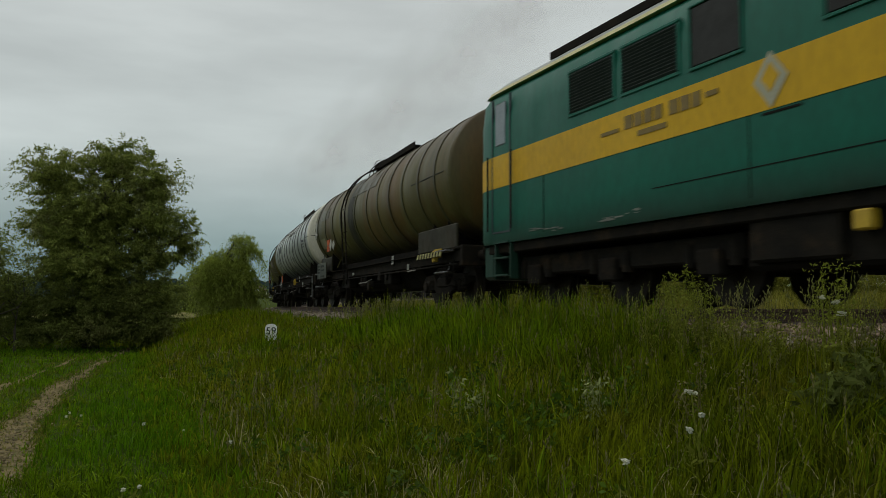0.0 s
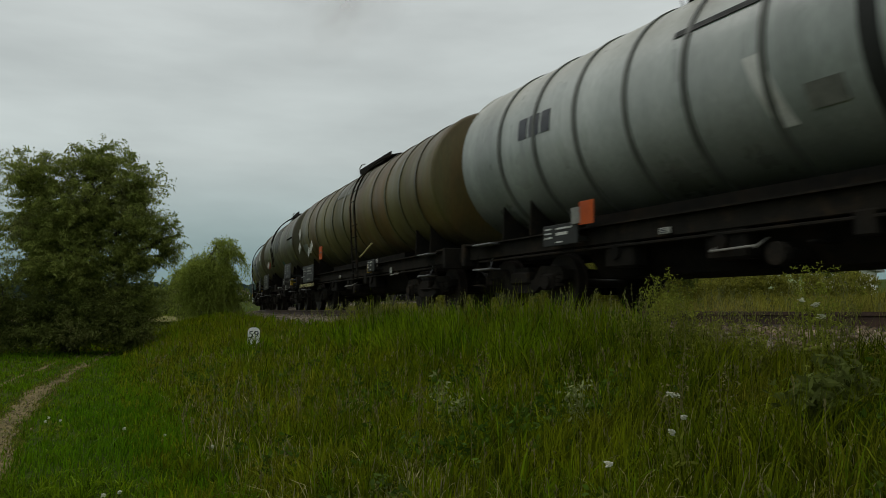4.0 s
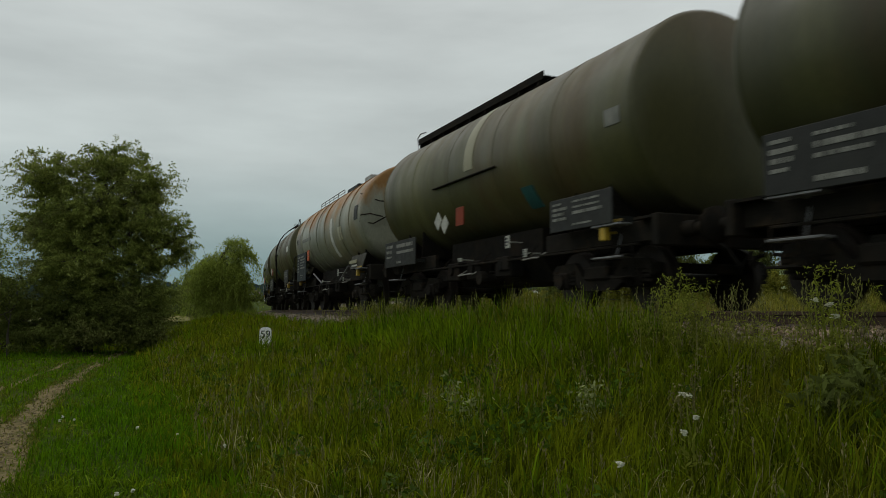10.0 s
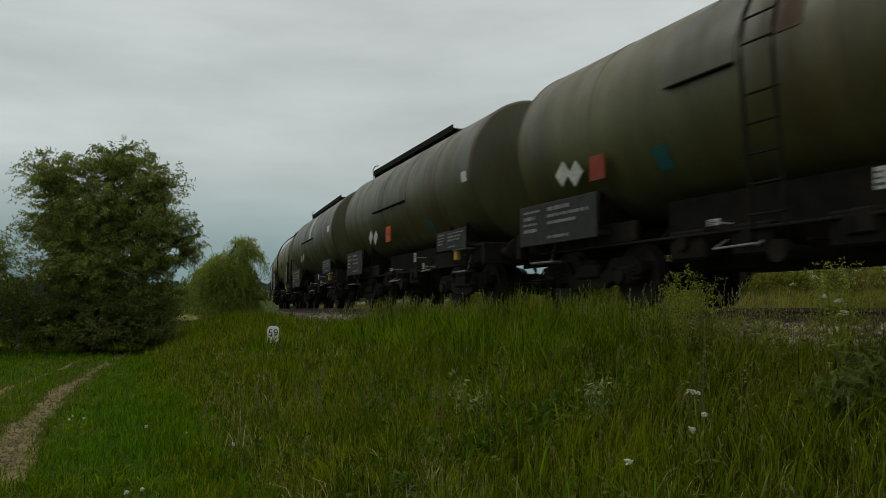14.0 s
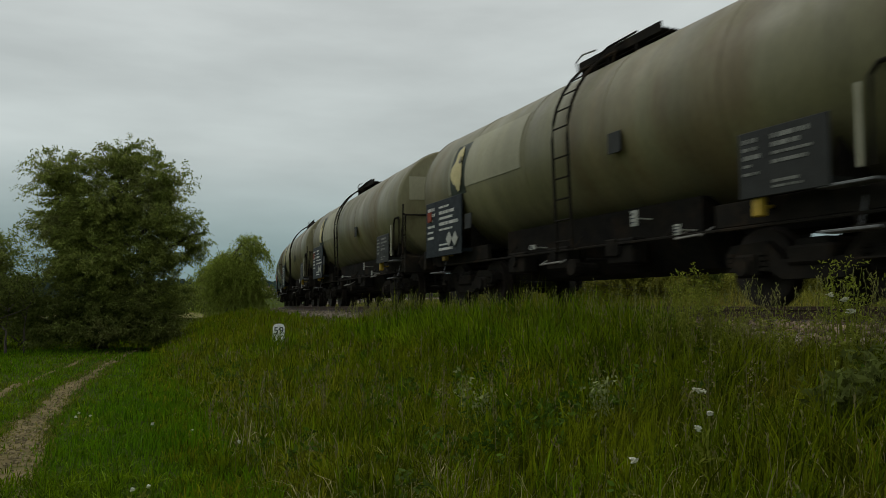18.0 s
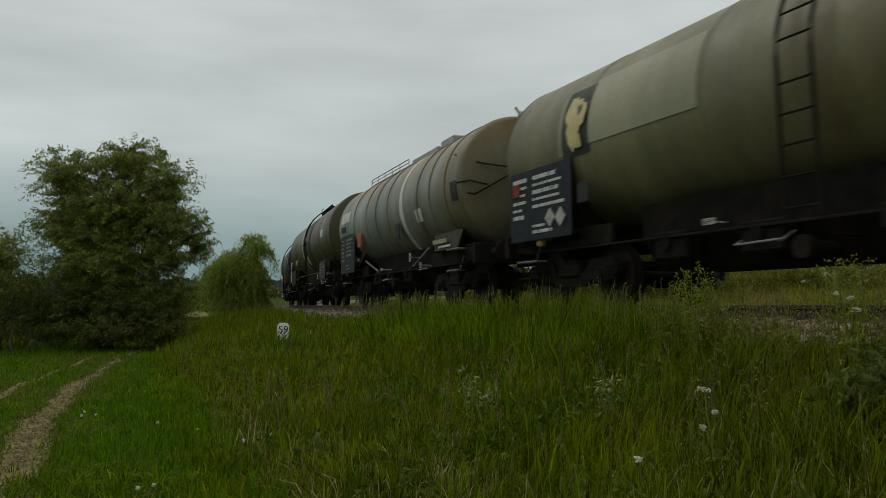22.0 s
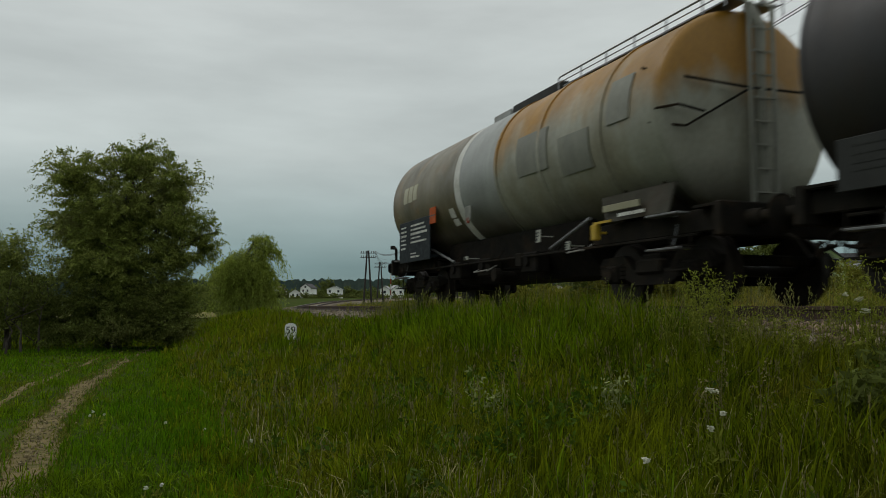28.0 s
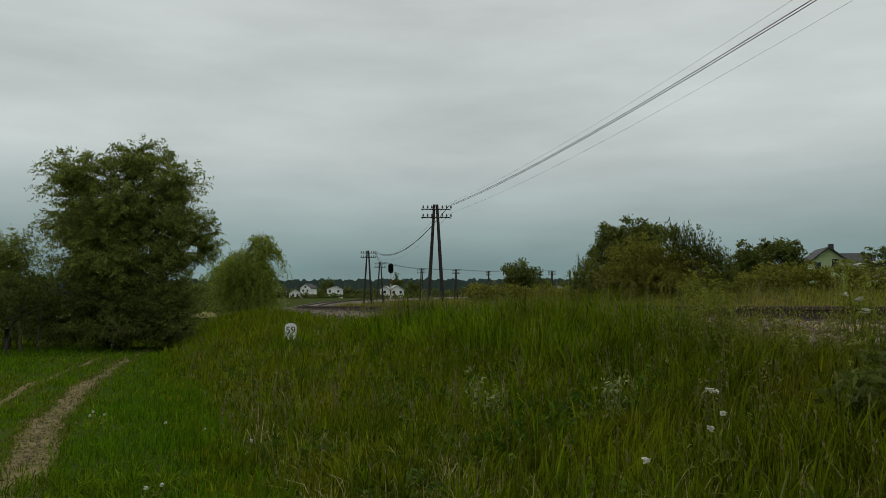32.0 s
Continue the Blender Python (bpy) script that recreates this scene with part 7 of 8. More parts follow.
def plant_trees():
    # bearings and elevations in milliradians from the standpoint at the origin
    bush("willow_tree", "large grey-green willow tree at the meadow's edge", "tree", -428, 28,
         [(-478, 160, 44, 42), (-402, 182, 48, 36), (-352, 150, 38, 42), (-486, 106, 38, 40), (-415, 118, 74, 64), (-346, 104, 40, 38), (-418, 48, 60, 56), (-314, 80, 22, 34), (-448, 84, 50, 50), (-352, 62, 44, 26), (-478, 50, 40, 34), (-345, 12, 44, 40), (-396, 10, 50, 44)],
         M["willow"], trunk_r=0.30, clumps=2300, per=74, size=0.105, clump_r=0.27, droop=0.45, seed=3, shell=0.2, slim=0.34, core=0.84, sprays=1250, spray=(0.62, 30, 0.12), sag=0.5, rise=0.45)
    # the lower crown's shade goes into this shrub's darker leaf colour
    bush("shrub", "dense undergrowth beneath the large willow, its leaf colour darkened for shade", "shrub", -425, 27.2,
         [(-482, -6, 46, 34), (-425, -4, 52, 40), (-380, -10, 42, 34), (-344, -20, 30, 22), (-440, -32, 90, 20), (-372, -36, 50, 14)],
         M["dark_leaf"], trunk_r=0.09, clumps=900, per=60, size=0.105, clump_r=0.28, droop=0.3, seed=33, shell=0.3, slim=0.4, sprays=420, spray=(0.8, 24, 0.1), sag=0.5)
    bush("willow_tree", "smaller willow with feathery grey-green crown", "tree", -565, 27,
         [(-560, 55, 34, 44), (-595, 40, 45, 50), (-535, 12, 30, 36), (-575, -5, 50, 34)], M["willow"], trunk_r=0.14, clumps=520, per=50, size=0.10, clump_r=0.27, droop=0.3, seed=4, shell=0.3, core=0.85, sprays=420, spray=(0.8, 26, 0.11), sag=0.4)
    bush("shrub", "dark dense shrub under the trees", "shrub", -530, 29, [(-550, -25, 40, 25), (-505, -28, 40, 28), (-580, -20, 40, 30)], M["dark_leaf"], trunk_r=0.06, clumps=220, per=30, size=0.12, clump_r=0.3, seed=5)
    for i, (b, Y) in enumerate(((-546, 25.2), (-523, 25.6), (-566, 25.0))):
        bush("sapling", "thin dark sapling trunk with sparse leaves", "tree", b, Y, [(b, 5, 16, 18), (b + 8, 30, 18, 18)], M["dark_leaf"], trunk_r=0.05, clumps=30, per=20, size=0.12, clump_r=0.25, seed=40 + i, group="saplings at the meadow's edge")
    bush("weeping_willow", "bright yellow-green weeping willow with rounded crown", "tree", -265, 45,
         [(-256, 50, 28, 26), (-234, 72, 17, 20), (-282, 32, 24, 28), (-268, 44, 24, 26), (-232, 32, 16, 24), (-254, 10, 34, 26), (-243, 84, 10, 9), (-282, 18, 16, 22)], M["weeping"], trunk_r=0.2, clumps=520, per=50, size=0.17, clump_r=0.36, droop=0.9, seed=6, shell=0.2, slim=0.25, core=0.85, sprays=900, spray=(0.9, 30, 0.15), sag=1.9, rise=0.1)
    bush("shrub", "dark shrub below the weeping willow", "shrub", -320, 38, [(-330, -37, 34, 11), (-300, -34, 26, 12), (-350, -38, 26, 10)], M["dark_leaf"], trunk_r=0.06, clumps=160, per=30, size=0.16, clump_r=0.34, seed=7)
    bush("shrub", "dark green shrubs behind the willows", "shrub", -345, 60, [(-356, 12, 24, 16), (-322, 8, 22, 14), (-290, 4, 20, 14)], M["dark_leaf"], trunk_r=0.08, clumps=130, per=30, size=0.24, clump_r=0.5, seed=8)
    # beyond the rails
    bush("shrub", "broad olive-green shrub thicket beyond the rails", "shrub", 270, 27,
         [(205, 30, 34, 28), (255, 55, 40, 34), (300, 52, 40, 30), (336, 40, 34, 30), (364, 28, 26, 22), (285, 22, 80, 30), (365, 14, 30, 24), (180, 12, 26, 18)], M["bush_leaf"], trunk_r=0.1, clumps=1100, per=44, size=0.095, clump_r=0.26, droop=-0.25, seed=9, shell=0.35, sprays=420, spray=(0.5, 20, 0.085), sag=0.1, rise=1.2)
    bush("shoots_shrub", "upright leafy shoots above the thicket", "shrub", 330, 26, [(b, e, 7, 10) for b, e in ((296, 78), (304, 82), (313, 78), (322, 76), (331, 70), (340, 64), (350, 58), (359, 50), (368, 42), (377, 36), (170, 22), (180, 30), (188, 34))],
         M["dark_leaf"], trunk_r=0.03, clumps=90, per=26, size=0.10, clump_r=0.12, droop=-0.6, seed=10, sprays=150, spray=(0.60, 40, 0.09), sag=-0.1, rise=3.6)
    bush("tree", "dark round-crowned tree behind the thicket", "tree", 255, 37, [(222, 80, 28, 32), (258, 90, 32, 25), (274, 82, 24, 30), (240, 50, 40, 36), (200, 55, 14, 26)], M["dark_leaf"], trunk_r=0.2, clumps=640, per=32, size=0.18, clump_r=0.32, seed=11, shell=0.3)
    bush("shrub", "low weedy shrubs beyond the rails", "shrub", 85, 33, [(50, 18, 24, 12), (85, 16, 26, 13), (125, 14, 26, 12), (150, 12, 24, 12)], M["bush_leaf"], trunk_r=0.05, clumps=220, per=26, size=0.14, clump_r=0.28, droop=-0.2, seed=12)
    bush("tree", "distant round dark tree", "tree", 103, 130, [(98, 42, 18, 16), (112, 36, 16, 14), (88, 30, 10, 10), (132, 26, 12, 8)], M["dark_leaf"], trunk_r=0.3, clumps=190, per=30, size=0.5, clump_r=0.9, seed=13)
    bush("tree", "dark green garden trees beside the house", "tree", 425, 62, [(395, 62, 20, 20), (432, 72, 20, 18), (455, 66, 16, 22), (415, 40, 36, 22), (460, 42, 16, 20)], M["dark_leaf"], trunk_r=0.2, clumps=480, per=32, size=0.28, clump_r=0.5, seed=14, shell=0.3)
    bush("tree", "narrow conifer-like dark trees", "tree", 570, 68, [(560, 58, 8, 18), (575, 62, 8, 20), (590, 60, 9, 20)], M["dark_leaf"], trunk_r=0.12, clumps=120, per=30, size=0.22, clump_r=0.35, seed=15)
    bush("shrub", "yellow-green scrub on the far bank", "shrub", 480, 36, [(395, 28, 34, 22), (440, 34, 30, 24), (480, 32, 30, 22), (520, 32, 30, 22), (560, 30, 34, 22), (600, 32, 30, 22)], M["bush_leaf"], trunk_r=0.05, clumps=800, per=26, size=0.14, clump_r=0.3, droop=-0.2, seed=16)
    # hedges before the village
    for i, (b, Yh, w, e) in enumerate(((-205, 230, 22, 10), (-165, 260, 20, 11), (-120, 280, 18, 10), (-90, 240, 16, 9), (-45, 260, 20, 9), (-10, 300, 22, 10), (30, 280, 22, 10), (60, 250, 20, 11), (160, 260, 26, 14), (-150, 330, 10, 17), (-60, 330, 9, 19), (-38, 320, 9, 16))):
        bush("hedge_trees", "distant dark hedge and tree clump", "trees", b, Yh * 1.8, [(b - w * 0.6, e * 1.0 + 4, w * 0.5, e * 0.7), (b, e * 1.2 + 4, w * 0.5, e * 0.8), (b + w * 0.6, e + 4, w * 0.5, e * 0.7)], M["dark_leaf"], trunk_r=0.25, clumps=80, per=24, size=1.5, clump_r=2.4, seed=60 + i, limbs=False, group="hedges before the village")

    for i, (b, Yh, e) in enumerate(((-195, 335, 8), (-176, 352, 12), (-158, 345, 10), (-142, 372, 12), (-120, 340, 10), (-100, 330, 10), (-80, 318, 10), (-62, 308, 10), (-40, 300, 9), (-20, 320, 9), (10, 310, 9), (40, 300, 10))):
        bush("hedge", "low dark hedge before the village houses", "hedge", b, Yh, [(b - 7, e - 1, 7, 4), (b, e, 7, 4.5), (b + 7, e - 1, 7, 4)], M["dark_leaf"], trunk_r=0.2, clumps=60, per=22, size=0.9, clump_r=1.2, seed=90 + i, limbs=False, group="low hedges of the village")


plant_trees()


# ---- single weeds and flowers ----
def stem_pts(h, lean, n=5, seed=0):
    rnd = random.Random(seed)
    return [(lean[0] * (k / n) ** 1.6 + rnd.uniform(-0.008, 0.008), lean[1] * (k / n) ** 1.6 + rnd.uniform(-0.008, 0.008), h * k / n) for k in range(n + 1)]


def yarrow(x, y, h, size, seed, label="white-flowered yarrow stem in the tall grass"):
    t = tagged(new("yarrow"), label, "wildflower", group="white wildflowers")
    t.location = (x, y, float(height(x, y)) - 0.02)
    rnd = random.Random(seed)
    pts = stem_pts(h, (rnd.uniform(-0.06, 0.06), rnd.uniform(-0.06, 0.06)), seed=seed)
    bm = bmesh.new()
    tube(bm, pts, [0.005] * 5 + [0.003], 5)
    top = Vector(pts[-1])
    heads = []
    for k in range(9):
        q = top + Vector((rnd.uniform(-1, 1) * size, rnd.uniform(-0.6, 0.6) * size, rnd.uniform(-0.012, 0.012)))
        heads.append(q)
    part("stem", bm, M["weed_leaf"], t)
    bm = bmesh.new()
    for q in heads:
        for j in range(6):
            c = q + Vector((rnd.uniform(-0.012, 0.012), rnd.uniform(-0.012, 0.012), rnd.uniform(0, 0.008)))
            rod(bm, c, c + Vector((0, 0, 0.004)), 0.004, 6, 0.006)
    part("flower_head", bm, M["petal"], t)
    cs = [Vector(pts[k]) + Vector((rnd.uniform(-0.04, 0.04), rnd.uniform(-0.04, 0.04), 0)) for k in (1, 2, 3)]
    put("leaves", leaf_mesh("leaves", [tuple(c) for c in cs], np.array([0.05] * 3), 8, 0.06, M["weed_leaf"], 0.2, seed, 0.3), t)


def weed(x, y, h, seed, mat, label, spread=0.16, per=9, size=0.07, nst=5, slim=0.42):
    t = tagged(new("weed"), label, "weed", group="tall weeds by the track")
    t.location = (x, y, float(height(x, y)) - 0.02)
    rnd = random.Random(seed)
    cs = []
    for k in range(nst):
        bm = bmesh.new()
        hh = h * rnd.uniform(0.7, 1.0)
        pts = stem_pts(hh, (rnd.uniform(-spread, spread), rnd.uniform(-spread, spread)), 6, seed + k)
        tube(bm, pts, [0.006, 0.006, 0.005, 0.004, 0.003, 0.002, 0.0015], 5)
        part("stem", bm, mat, t)
        for p in pts[1:]:
            for q in range(3):
                cs.append((p[0] + rnd.uniform(-0.06, 0.06), p[1] + rnd.uniform(-0.06, 0.06), p[2] + rnd.uniform(-0.03, 0.05)))
    put("leaves", leaf_mesh("leaves", cs, np.array([0.045] * len(cs)), per, size, mat, -0.1, seed, slim), t)


def grow_weeds():
    Y, W = M["petal"], M["weed_leaf"]
    yarrow(1.52, 4.22, 0.585, 0.028, 1)
    yarrow(1.49, 4.24, 0.46, 0.005, 2)
    yarrow(1.47, 4.20, 0.40, 0.006, 3)
    yarrow(1.06, 4.00, 0.40, 0.013, 4)
    for i, (x, y) in enumerate(((2.64, 5.06), (2.72, 5.0), (2.68, 4.86))):
        yarrow(x, y, 0.76 - 0.05 * (i % 3), 0.020 if i < 3 else 0.014, 10 + i, "white-flowered yarrow beside the ballast")
    for i, (x, y) in enumerate(((-4.51, 9.8), (-4.6, 10.3), (-4.4, 10.0), (-2.68, 8.56), (-2.26, 6.16), (-2.3, 6.05), (-3.3, 9.2), (-1.9, 7.6))):
        yarrow(x, y, 0.15, 0.004, 20 + i, "small white meadow flower in short grass")
    for i, (x, y, h) in enumerate(((2.22, 6.6, 0.86), (2.36, 7.3, 0.74), (2.47, 6.7, 0.76), (2.3, 6.9, 0.8), (2.55, 7.0, 0.66), (2.1, 7.2, 0.6), (2.81, 5.18, 0.82), (2.9, 5.5, 0.7), (3.0, 5.3, 0.66), (2.75, 6.3, 0.5), (2.7, 5.8, 0.45), (2.45, 6.25, 0.6))):
        weed(x, y, h * 1.12, 50 + i, W, "tall yellow-green leafy weed by the ballast", per=5, size=0.030, nst=8, slim=0.32)
    rnd = random.Random(77)
    for i in range(46):
        p = line(rnd.uniform(-5.5, 6.0), -rnd.uniform(2.15, 3.1))
        weed(p.x, p.y, rnd.uniform(0.22, 0.5), 200 + i, W if rnd.random() < 0.6 else M["bush_leaf"], "low leafy weed at the foot of the ballast", per=5, size=0.030, nst=4, slim=0.32)
    for i, (x, y, h) in enumerate(((0.32, 6.58, 0.48), (0.42, 6.45, 0.42), (1.31, 5.76, 0.52), (1.25, 5.7, 0.45))):
        weed(x, y, h, 70 + i, M["pale_leaf"], "grey-green downy weed in the grass", 0.08, 3, 0.045, 2, 0.4)
    for i, (x, y, h) in enumerate(((1.82, 5.1, 0.64), (1.93, 4.7, 0.62), (1.7, 5.0, 0.5), (0.1, 6.4, 0.5), (-1.2, 8.6, 0.55), (0.7, 7.2, 0.55))):
        weed(x, y, h, 80 + i, M["seed_head"], "pale seed spire standing in the grass", 0.05, 6, 0.020, 2, 0.6)
    for i, (x, y, h) in enumerate(((2.42, 4.35, 0.46), (2.55, 4.5, 0.44), (2.36, 4.5, 0.42), (2.7, 4.7, 0.44))):
        weed(x, y, h, 90 + i, M["dark_leaf"] if i < 4 else M["pale_leaf"], "dark broad-leaved weed clump in the grass", 0.16, 3, 0.09, 4, 0.3)


M["pale_leaf"] = leafy("downy_weed_leaves", (0.25, 0.28, 0.11), (0.20, 0.23, 0.08), (0.29, 0.29, 0.14), 0.25, 0.35, 2.0)
grow_weeds()


# ---- poles, wires, signal, marker stone ----
def make_pole(name, label, base, top, yaw, spread=1.15):
    p = tagged(new(name), label, "utility pole", group="telegraph poles along the railway")
    p.matrix_basis = Matrix.Translation(base) @ Matrix.Rotation(yaw, 4, "Z")
    h = top - base[2]
    for sg in (-1, 1):
        bm = bmesh.new()
        tube(bm, [(sg * spread / 2, 0, -0.3), (sg * spread * 0.3, 0, h * 0.45), (sg * 0.10, 0, h)], [0.15, 0.13, 0.10], 10)
        part("leg", bm, M["wood_pole"], p, smooth=True)
    for z in (h - 0.35, h - 0.95):
        bm = bmesh.new()
        box(bm, -1.05, 1.05, -0.14, -0.06, z - 0.035, z + 0.035, 0.01)
        arm = part("crossarm", bm, M["wood_pole"], p)
        for x in (-1.0, -0.68, -0.38, 0.38, 0.68, 1.0):
            bm = bmesh.new()
            tube(bm, [(x, -0.1, z), (x + 0.05, -0.1, z - 0.09), (x + 0.10, -0.1, z + 0.02), (x + 0.10, -0.1, z + 0.14)], 0.02, 6)
            rod(bm, (x + 0.10, -0.1, z + 0.08), (x + 0.10, -0.1, z + 0.20), 0.075, 10, 0.05)
            rod(bm, (x + 0.10, -0.1, z + 0.20), (x + 0.10, -0.1, z + 0.28), 0.055, 10, 0.025)
            part("insulator", bm, M["porcelain"], arm)
    return p


POLES = [(13.2, -3.2, 8.1), (-0.53, 55.0, 7.30), (-10.4, 106.0, 7.65), (-11.3, 138.0, 7.9), (-4.4, 158.0, 7.75), (2.8, 165.0, 7.9), (10.4, 175.0, 8.0), (20.6, 172.0, 8.1), (25.0, 176.0, 8.1)]


def build_line():
    bases = []
    for k, (x, y, z) in enumerate(POLES):
        a = Vector(POLES[max(k - 1, 0)][:2])
        b = Vector(POLES[min(k + 1, len(POLES) - 1)][:2])
        d = b - a
        yaw = math.atan2(d.y, d.x) - math.pi / 2
        if k == 1:
            yaw = 0.05
        make_pole("telegraph_pole", "dark weathered wooden A-frame telegraph pole with insulators", (x, y, float(height(x, y))), z, yaw, 1.15 if k < 4 else 0.8)
        bases.append((x, y, z, yaw))
    for k in range(len(bases) - 1):
        p, q = bases[k], bases[k + 1]
        for j, (off, dz) in enumerate(((0.98, -0.05), (0.90, -0.16), (0.66, -0.05), (0.98, -0.65))):
            far_off = off if k else (-0.45, -0.50, -0.95, -0.55)[j]
            a = Vector((p[0] + (far_off if k == 0 else off) * math.cos(p[3]), p[1] + (far_off if k == 0 else off) * math.sin(p[3]), p[2] + dz))
            b = Vector((q[0] + off * math.cos(q[3]), q[1] + off * math.sin(q[3]), q[2] + dz))
            n = 14
            sag = (0.72 if k == 0 else 1.9) * ((b - a).length / 55) ** 2
            bm = bmesh.new()
            tube(bm, [a.lerp(b, i / n) - Vector((0, 0, sag * 4 * (i / n) * (1 - i / n))) for i in range(n + 1)], (0.014 if j < 2 else 0.004) if k == 0 else (0.024 if j < 2 else 0.006), 4)
            tagged(part("wire", bm, M["wire"], None), "thin bare telegraph wire hung between the poles", "wire", group="telegraph wires")


build_line()


def build_signal():
    x, y = -6.6, 97.0
    b = Vector((x, y, float(height(x, y))))
    s = tagged(new("railway_signal"), "railway signal with black oval head on a white and red mast", "signal")
    s.location = b
    top = 5.6 - b.z
    for k in range(6):
        bm = bmesh.new()
        rod(bm, (0, 0, k * (top - 1.5) / 6), (0, 0, (k + 1) * (top - 1.5) / 6), 0.075, 10)
        part("mast_section", bm, M["white"] if k % 2 else M["red"], s)
    bm = bmesh.new()
    rod(bm, (0, -0.06, top - 0.55), (0, 0.06, top - 0.55), 0.33, 20)
    rod(bm, (0, -0.06, top - 1.15), (0, 0.06, top - 1.15), 0.33, 20)
    box(bm, -0.33, 0.33, -0.06, 0.06, top - 1.15, top - 0.55)
    head = part("signal_head", bm, M["black"], s)
    for z in (top - 0.5, top - 0.85, top - 1.2):
        bm = bmesh.new()
        rod(bm, (0, -0.16, z), (0, -0.05, z), 0.11, 12)
        part("lens_hood", bm, M["black"], head)


build_signal()


def build_marker():
    Y = 15.4
    x = -0.1975 * Y
    g = float(height(x, Y))
    s = tagged(new("hectometre_stone"), "white painted hectometre stone with the number 59 in tall grass", "marker stone")
    s.matrix_basis = Matrix.Translation((x, Y, g)) @ Matrix.Rotation(radians(11), 4, "Z")
    top = -0.345 - g
    bm = bmesh.new()
    out = [(-0.115, -0.2), (0.115, -0.2), (0.115, top - 0.06), (0.085, top - 0.015), (0.04, top), (-0.04, top), (-0.085, top - 0.015), (-0.115, top - 0.06)]
    a = [bm.verts.new((u, -0.06, v)) for u, v in out]
    b = [bm.verts.new((u, 0.06, v)) for u, v in out]
    bm.faces.new(a)
    bm.faces.new(b[::-1])
    for k in range(len(out)):
        bm.faces.new((a[k], b[k], b[(k + 1) % len(out)], a[(k + 1) % len(out)]))
    bmesh.ops.recalc_face_normals(bm, faces=bm.faces)
    part("stone", bm, M["plaster"], s)
    c = bpy.data.curves.new("number", "FONT")
    c.body, c.size, c.align_x, c.extrude = "59", 0.20, "CENTER", 0.002
    c.materials.append(M["ink"])
    put("number", c, s, "black painted number", Matrix.Translation((0, -0.0625, top - 0.20)) @ Matrix.Rotation(math.pi / 2, 4, "X"))


build_marker()


# ---- houses ----
def make_house(label, bearing, Y, base_z, wid, dep, wall_h, roof_h, yaw, wall, roof, windows=(), chimney=False, gable_front=True):
    x = bearing * Y / 1000
    h = tagged(new("house"), label, "house")
    h.matrix_basis = Matrix.Translation((x, Y, base_z)) @ Matrix.Rotation(radians(yaw), 4, "Z")
    bm = bmesh.new()
    a, d = wid / 2, dep / 2
    v = [bm.verts.new(p) for p in [(-a, -d, -3), (a, -d, -3), (a, -d, wall_h), (0, -d, wall_h + roof_h), (-a, -d, wall_h), (-a, d, -3), (a, d, -3), (a, d, wall_h), (0, d, wall_h + roof_h), (-a, d, wall_h)]]
    for f in ((0, 1, 2, 3, 4), (9, 8, 7, 6, 5), (0, 4, 9, 5), (1, 6, 7, 2), (4, 3, 8, 9), (2, 7, 8, 3), (0, 5, 6, 1)):
        bm.faces.new([v[i] for i in f])
    bmesh.ops.recalc_face_normals(bm, faces=bm.faces)
    part("wall", bm, wall, h)
    for sg in (-1, 1):
        bm = bmesh.new()
        sl = roof_h / a
        o = 0.45
        p = [(sg * (a + o), wall_h - o * sl), (0, wall_h + roof_h)]
        vv = [bm.verts.new((px, yy, pz + t)) for yy in (-d - 0.5, d + 0.5) for px, pz in p for t in (0.03, 0.25)]
        for f in ((0, 1, 3, 2), (4, 6, 7, 5), (0, 2, 6, 4), (1, 5, 7, 3), (0, 4, 5, 1), (2, 3, 7, 6)):
            bm.faces.new([vv[i] for i in f])
        bmesh.ops.recalc_face_normals(bm, faces=bm.faces)
        part("roof_slope", bm, roof, h)
    for wx, wz, ww, wh in windows:
        bm = bmesh.new()
        box(bm, wx - ww / 2, wx + ww / 2, -d - 0.03, -d + 0.05, wz, wz + wh)
        wn = part("window", bm, M["glass_dark"], h)
        bm = bmesh.new()
        for q in ((wx - ww / 2 - 0.06, wx - ww / 2, wz, wz + wh), (wx + ww / 2, wx + ww / 2 + 0.06, wz, wz + wh), (wx - ww / 2 - 0.06, wx + ww / 2 + 0.06, wz - 0.06, wz), (wx - ww / 2 - 0.06, wx + ww / 2 + 0.06, wz + wh, wz + wh + 0.06)):
            box(bm, q[0], q[1], -d - 0.06, -d + 0.02, q[2], q[3])
        part("window_frame", bm, M["white"], wn)
    if chimney:
        for cx in chimney:
            bm = bmesh.new()
            box(bm, cx - 0.35, cx + 0.35, -0.35, 0.35, wall_h + roof_h * 0.4, wall_h + roof_h + 0.9, 0.04)
            part("chimney", bm, M["roof_dark"], h)
    return h


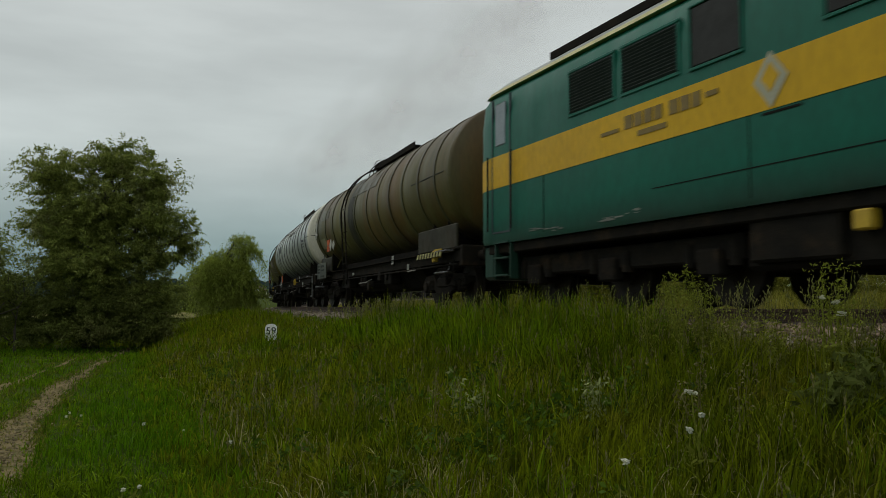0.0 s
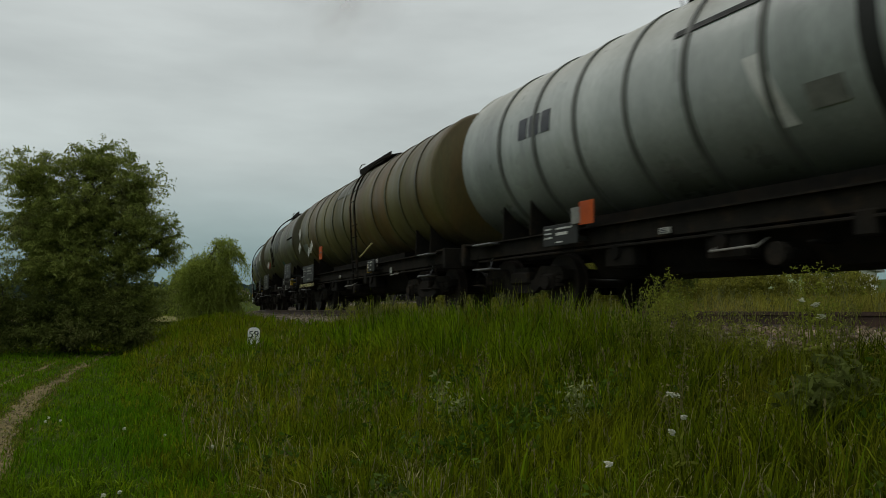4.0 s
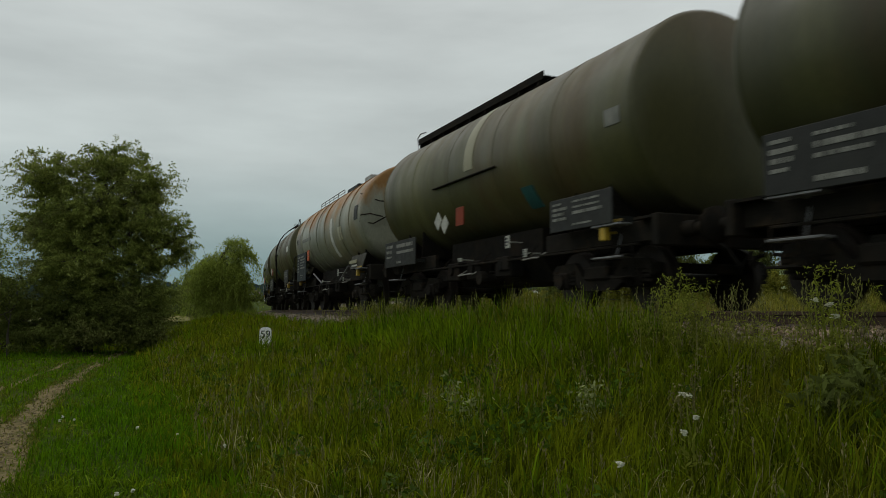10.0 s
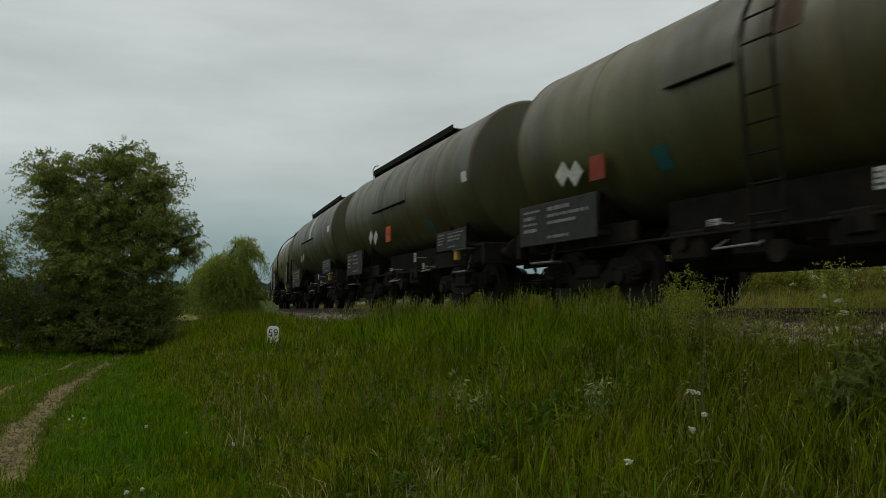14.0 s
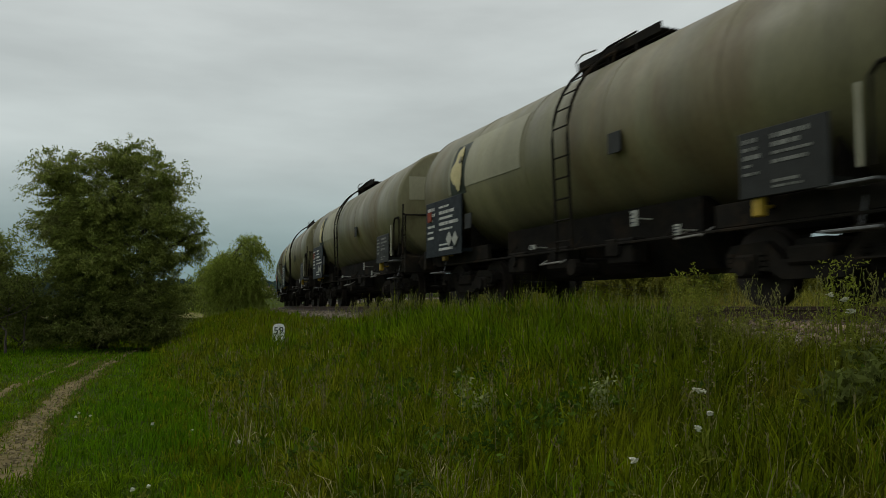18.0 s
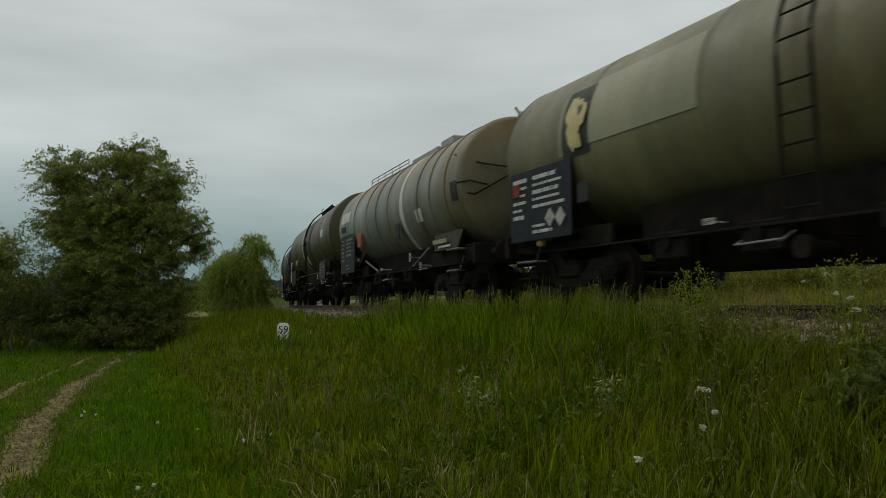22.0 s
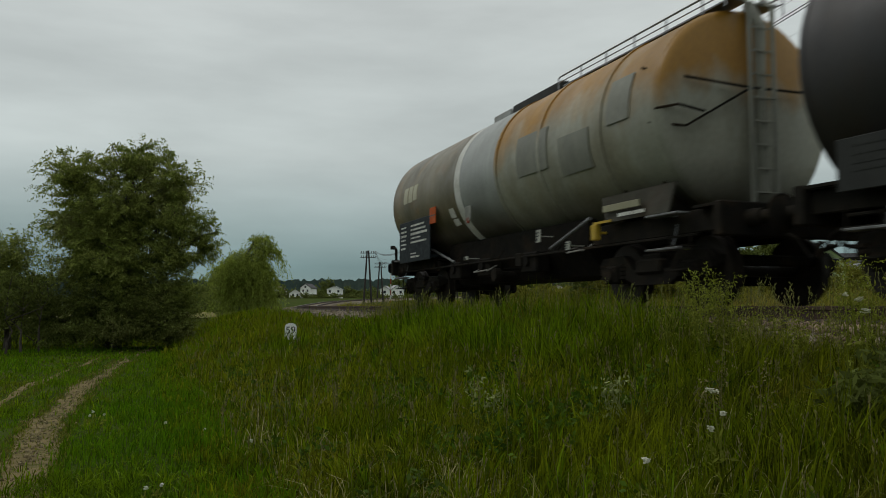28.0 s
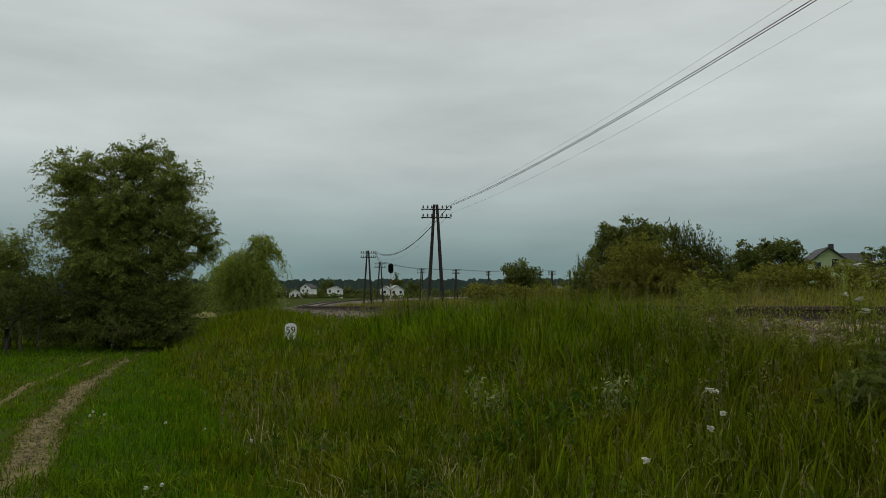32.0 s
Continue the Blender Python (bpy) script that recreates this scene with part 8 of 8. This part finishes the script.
def build_village():
    P, R, D = M["plaster"], M["roof_red"], M["roof_dark"]
    make_house("small white gabled farmhouse in the distance", -192.5, 360, 4.0, 5.2, 8, 2.0, 1.8, 12, P, D, [(-1.0, 0.6, 0.8, 1.0), (1.0, 0.6, 0.8, 1.0)])
    make_house("white gabled house with dark roof", -175, 380, 6.2, 5.2, 9, 2.7, 1.9, -10, P, D, [(-1.1, 0.8, 0.8, 1.0), (1.1, 0.8, 0.8, 1.0), (0, 2.6, 0.8, 0.9)])
    make_house("white bungalow with broad pale roof", -140.5, 400, 6.3, 7.4, 7, 2.3, 1.6, 0, P, M["roof_grey"], [(-2.2, 0.7, 1.0, 1.1), (2.2, 0.7, 1.0, 1.1)])
    make_house("white farm building with weathered white roof", -62, 330, 4.5, 5.6, 7, 2.4, 1.8, 18, P, M["roof_grey"], [(-1.5, 0.8, 0.9, 1.1), (1.4, 0.8, 0.9, 1.1)])
    make_house("pale white barn annexe", -74, 326, 4.3, 4.0, 6, 2.6, 1.4, -8, P, M["roof_grey"], [(0, 1.0, 1.0, 1.1)])
    make_house("pale green gabled house with dark tiled roof", 495, 119, 4.5, 4.6, 7, 2.4, 1.8, -12, M["green_plaster"], M["roof_dark"], [(-1.5, 1.0, 0.9, 1.1), (0.9, 1.4, 1.0, 1.2)], chimney=(1.3,))
    make_house("dark tiled side wing of the green house", 535, 124, 4.4, 5.0, 4.6, 2.3, 1.6, 80, M["green_plaster"], M["roof_dark"])
    make_house("low white outbuilding with flat grey roof", 580, 75, 2.8, 4.5, 4, 1.1, 0.35, 10, P, M["roof_grey"])
    for i, (b, Y, z, w) in enumerate(((-230, 420, 4.5, 8), (-215, 450, 6.5, 7), (150, 380, 5, 8))):
        make_house("distant small house with brown roof", b, Y, z, w, 8, 2.6, 2.4, 15 * (i - 2), P, R, [(-1.5, 0.8, 1, 1.2), (1.5, 0.8, 1, 1.2)])


build_village()


# ---- far land ----
def build_far():
    rnd = np.random.RandomState(21)
    n = 4200
    for k, (dist, el, mat, nm) in enumerate(((1500, 0.0345, M["wood_far"], "backdrop"), (800, 0.0185, M["wood_far"], "backdrop"))):
        ang = np.arange(n) * math.tau / n
        j = sum(np.sin(ang * f + rnd.uniform(0, 6)) * a for f, a in ((5, 0.10), (11, 0.07), (23, 0.05), (61, 0.03)))
        top = dist * el * (1 + j * 0.25 + np.convolve(rnd.normal(0, 0.05, n + 2), np.array((1, 2, 1)) / 4, "valid") + (0 if k == 0 else -0.25 * np.sin(ang * 9)))
        sin, cos = np.sin(ang), np.cos(ang)
        v = np.concatenate([np.stack([sin * dist, cos * dist, np.full(n, -20.0)], 1), np.stack([sin * (dist + 20), cos * (dist + 20), top], 1), np.stack([sin * (dist + 300), cos * (dist + 300), top * 0.7], 1)])
        i = np.arange(n)
        f = np.concatenate([np.stack([i, (i + 1) % n, n + (i + 1) % n, n + i], 1), np.stack([n + i, n + (i + 1) % n, 2 * n + (i + 1) % n, 2 * n + i], 1)])
        tagged(new(nm, numpy_mesh(nm, v, f, mat, 4)), "far wooded ridge under the overcast sky", "wooded hill", kind="structure")
    # ripening field seen between the trees
    v, f = [], []
    for i, Y in enumerate(np.linspace(74, 100, 8)):
        for jx, X in enumerate(np.linspace(-46, -20, 9)):
            v.append((X, Y, float(height(X, Y)) + 0.35))
    for i in range(7):
        for jx in range(8):
            a = i * 9 + jx
            f.append((a, a + 1, a + 10, a + 9))
    tagged(new("field", numpy_mesh("field", v, np.array(f), M["field"], 4)), "pale yellow ripening crop field in the distance", "field", kind="structure")


build_far()


# ---- exhaust smoke drifting off behind the locomotive ----
def build_smoke():
    m = bpy.data.materials.new("thin_exhaust_smoke")
    m.use_nodes = True
    nt = m.node_tree
    b = nt.nodes["Principled BSDF"]
    b.inputs["Base Color"].default_value, b.inputs["Roughness"].default_value, b.inputs["Specular IOR Level"].default_value = (0.95, 0.84, 0.83, 1), 1.0, 0.0
    tr, mx = nt.nodes.new("ShaderNodeBsdfTransparent"), nt.nodes.new("ShaderNodeMixShader")
    tl = nt.nodes.new("ShaderNodeBsdfTranslucent")
    tl.inputs[0].default_value = (0.95, 0.84, 0.83, 1)
    both = nt.nodes.new("ShaderNodeMixShader")
    both.inputs[0].default_value = 0.5
    nt.links.new(b.outputs[0], both.inputs[1])
    nt.links.new(tl.outputs[0], both.inputs[2])
    tc, gr, nz, ml, mp = (nt.nodes.new(k) for k in ("ShaderNodeTexCoord", "ShaderNodeTexGradient", "ShaderNodeTexNoise", "ShaderNodeMath", "ShaderNodeMapping"))
    gr.gradient_type = "SPHERICAL"
    mp.inputs["Scale"].default_value = (1, 0, 1)
    nz.inputs["Scale"].default_value, nz.inputs["Detail"].default_value = 1.2, 4.0
    nt.links.new(tc.outputs["Object"], mp.inputs[0])
    nt.links.new(mp.outputs[0], gr.inputs[0])
    nt.links.new(tc.outputs["Object"], nz.inputs["Vector"])
    rg = nt.nodes.new("ShaderNodeMapRange")
    for k, x in (("From Min", 0.25), ("From Max", 0.8), ("To Min", 0.0), ("To Max", 0.42)):
        rg.inputs[k].default_value = x
    nt.links.new(nz.outputs["Fac"], rg.inputs["Value"])
    ml.operation = "MULTIPLY"
    nt.links.new(gr.outputs["Fac"], ml.inputs[0])
    nt.links.new(rg.outputs[0], ml.inputs[1])
    nt.links.new(ml.outputs[0], mx.inputs[0])
    nt.links.new(tr.outputs[0], mx.inputs[1])
    nt.links.new(both.outputs[0], mx.inputs[2])
    nt.links.new(mx.outputs[0], nt.nodes["Material Output"].inputs[0])
    t = tagged(new("smoke_plume"), "thin brownish exhaust smoke drifting above the train", "smoke")
    for k, (px, Y, z, rx, rz, roll) in enumerate(((-122, 42, 8.3, 4.6, 2.9, -35), (-40, 34, 8.7, 4.2, 2.7, -40), (52, 28, 9.2, 3.8, 2.5, -42), (128, 23, 9.1, 3.4, 2.3, -45))):
        bm = bmesh.new()
        n = 14
        vv = [[bm.verts.new((r / 5 * math.cos(q * math.tau / n), -0.35 * (1 - (r / 5) ** 2), r / 5 * math.sin(q * math.tau / n))) for q in range(n)] for r in range(1, 6)]
        c = bm.verts.new((0, -0.35, 0))
        for q in range(n):
            bm.faces.new((c, vv[0][q], vv[0][(q + 1) % n]))
            for r in range(4):
                bm.faces.new((vv[r][q], vv[r + 1][q], vv[r + 1][(q + 1) % n], vv[r][(q + 1) % n]))
        part("puff", bm, m, t, smooth=True, m=Matrix.LocRotScale((px * Y / 1000, Y, z), Euler((0, radians(roll), 0)), (rx, 1.6, rz)))
    return t


SMOKE = build_smoke()


def motions():
    walk(SMOKE, [(t, pose(0.35 * t, 0.25 * t, 2.2 * t)) for t in (0.0, 8.0, 16.0, 24.0, 32.0)])
    for thing, mid, half in ride_list:
        ride(thing, mid, half)
    for wheel, x, z, r, mid in rolling:
        roll(wheel, x, z, r, mid)


motions()
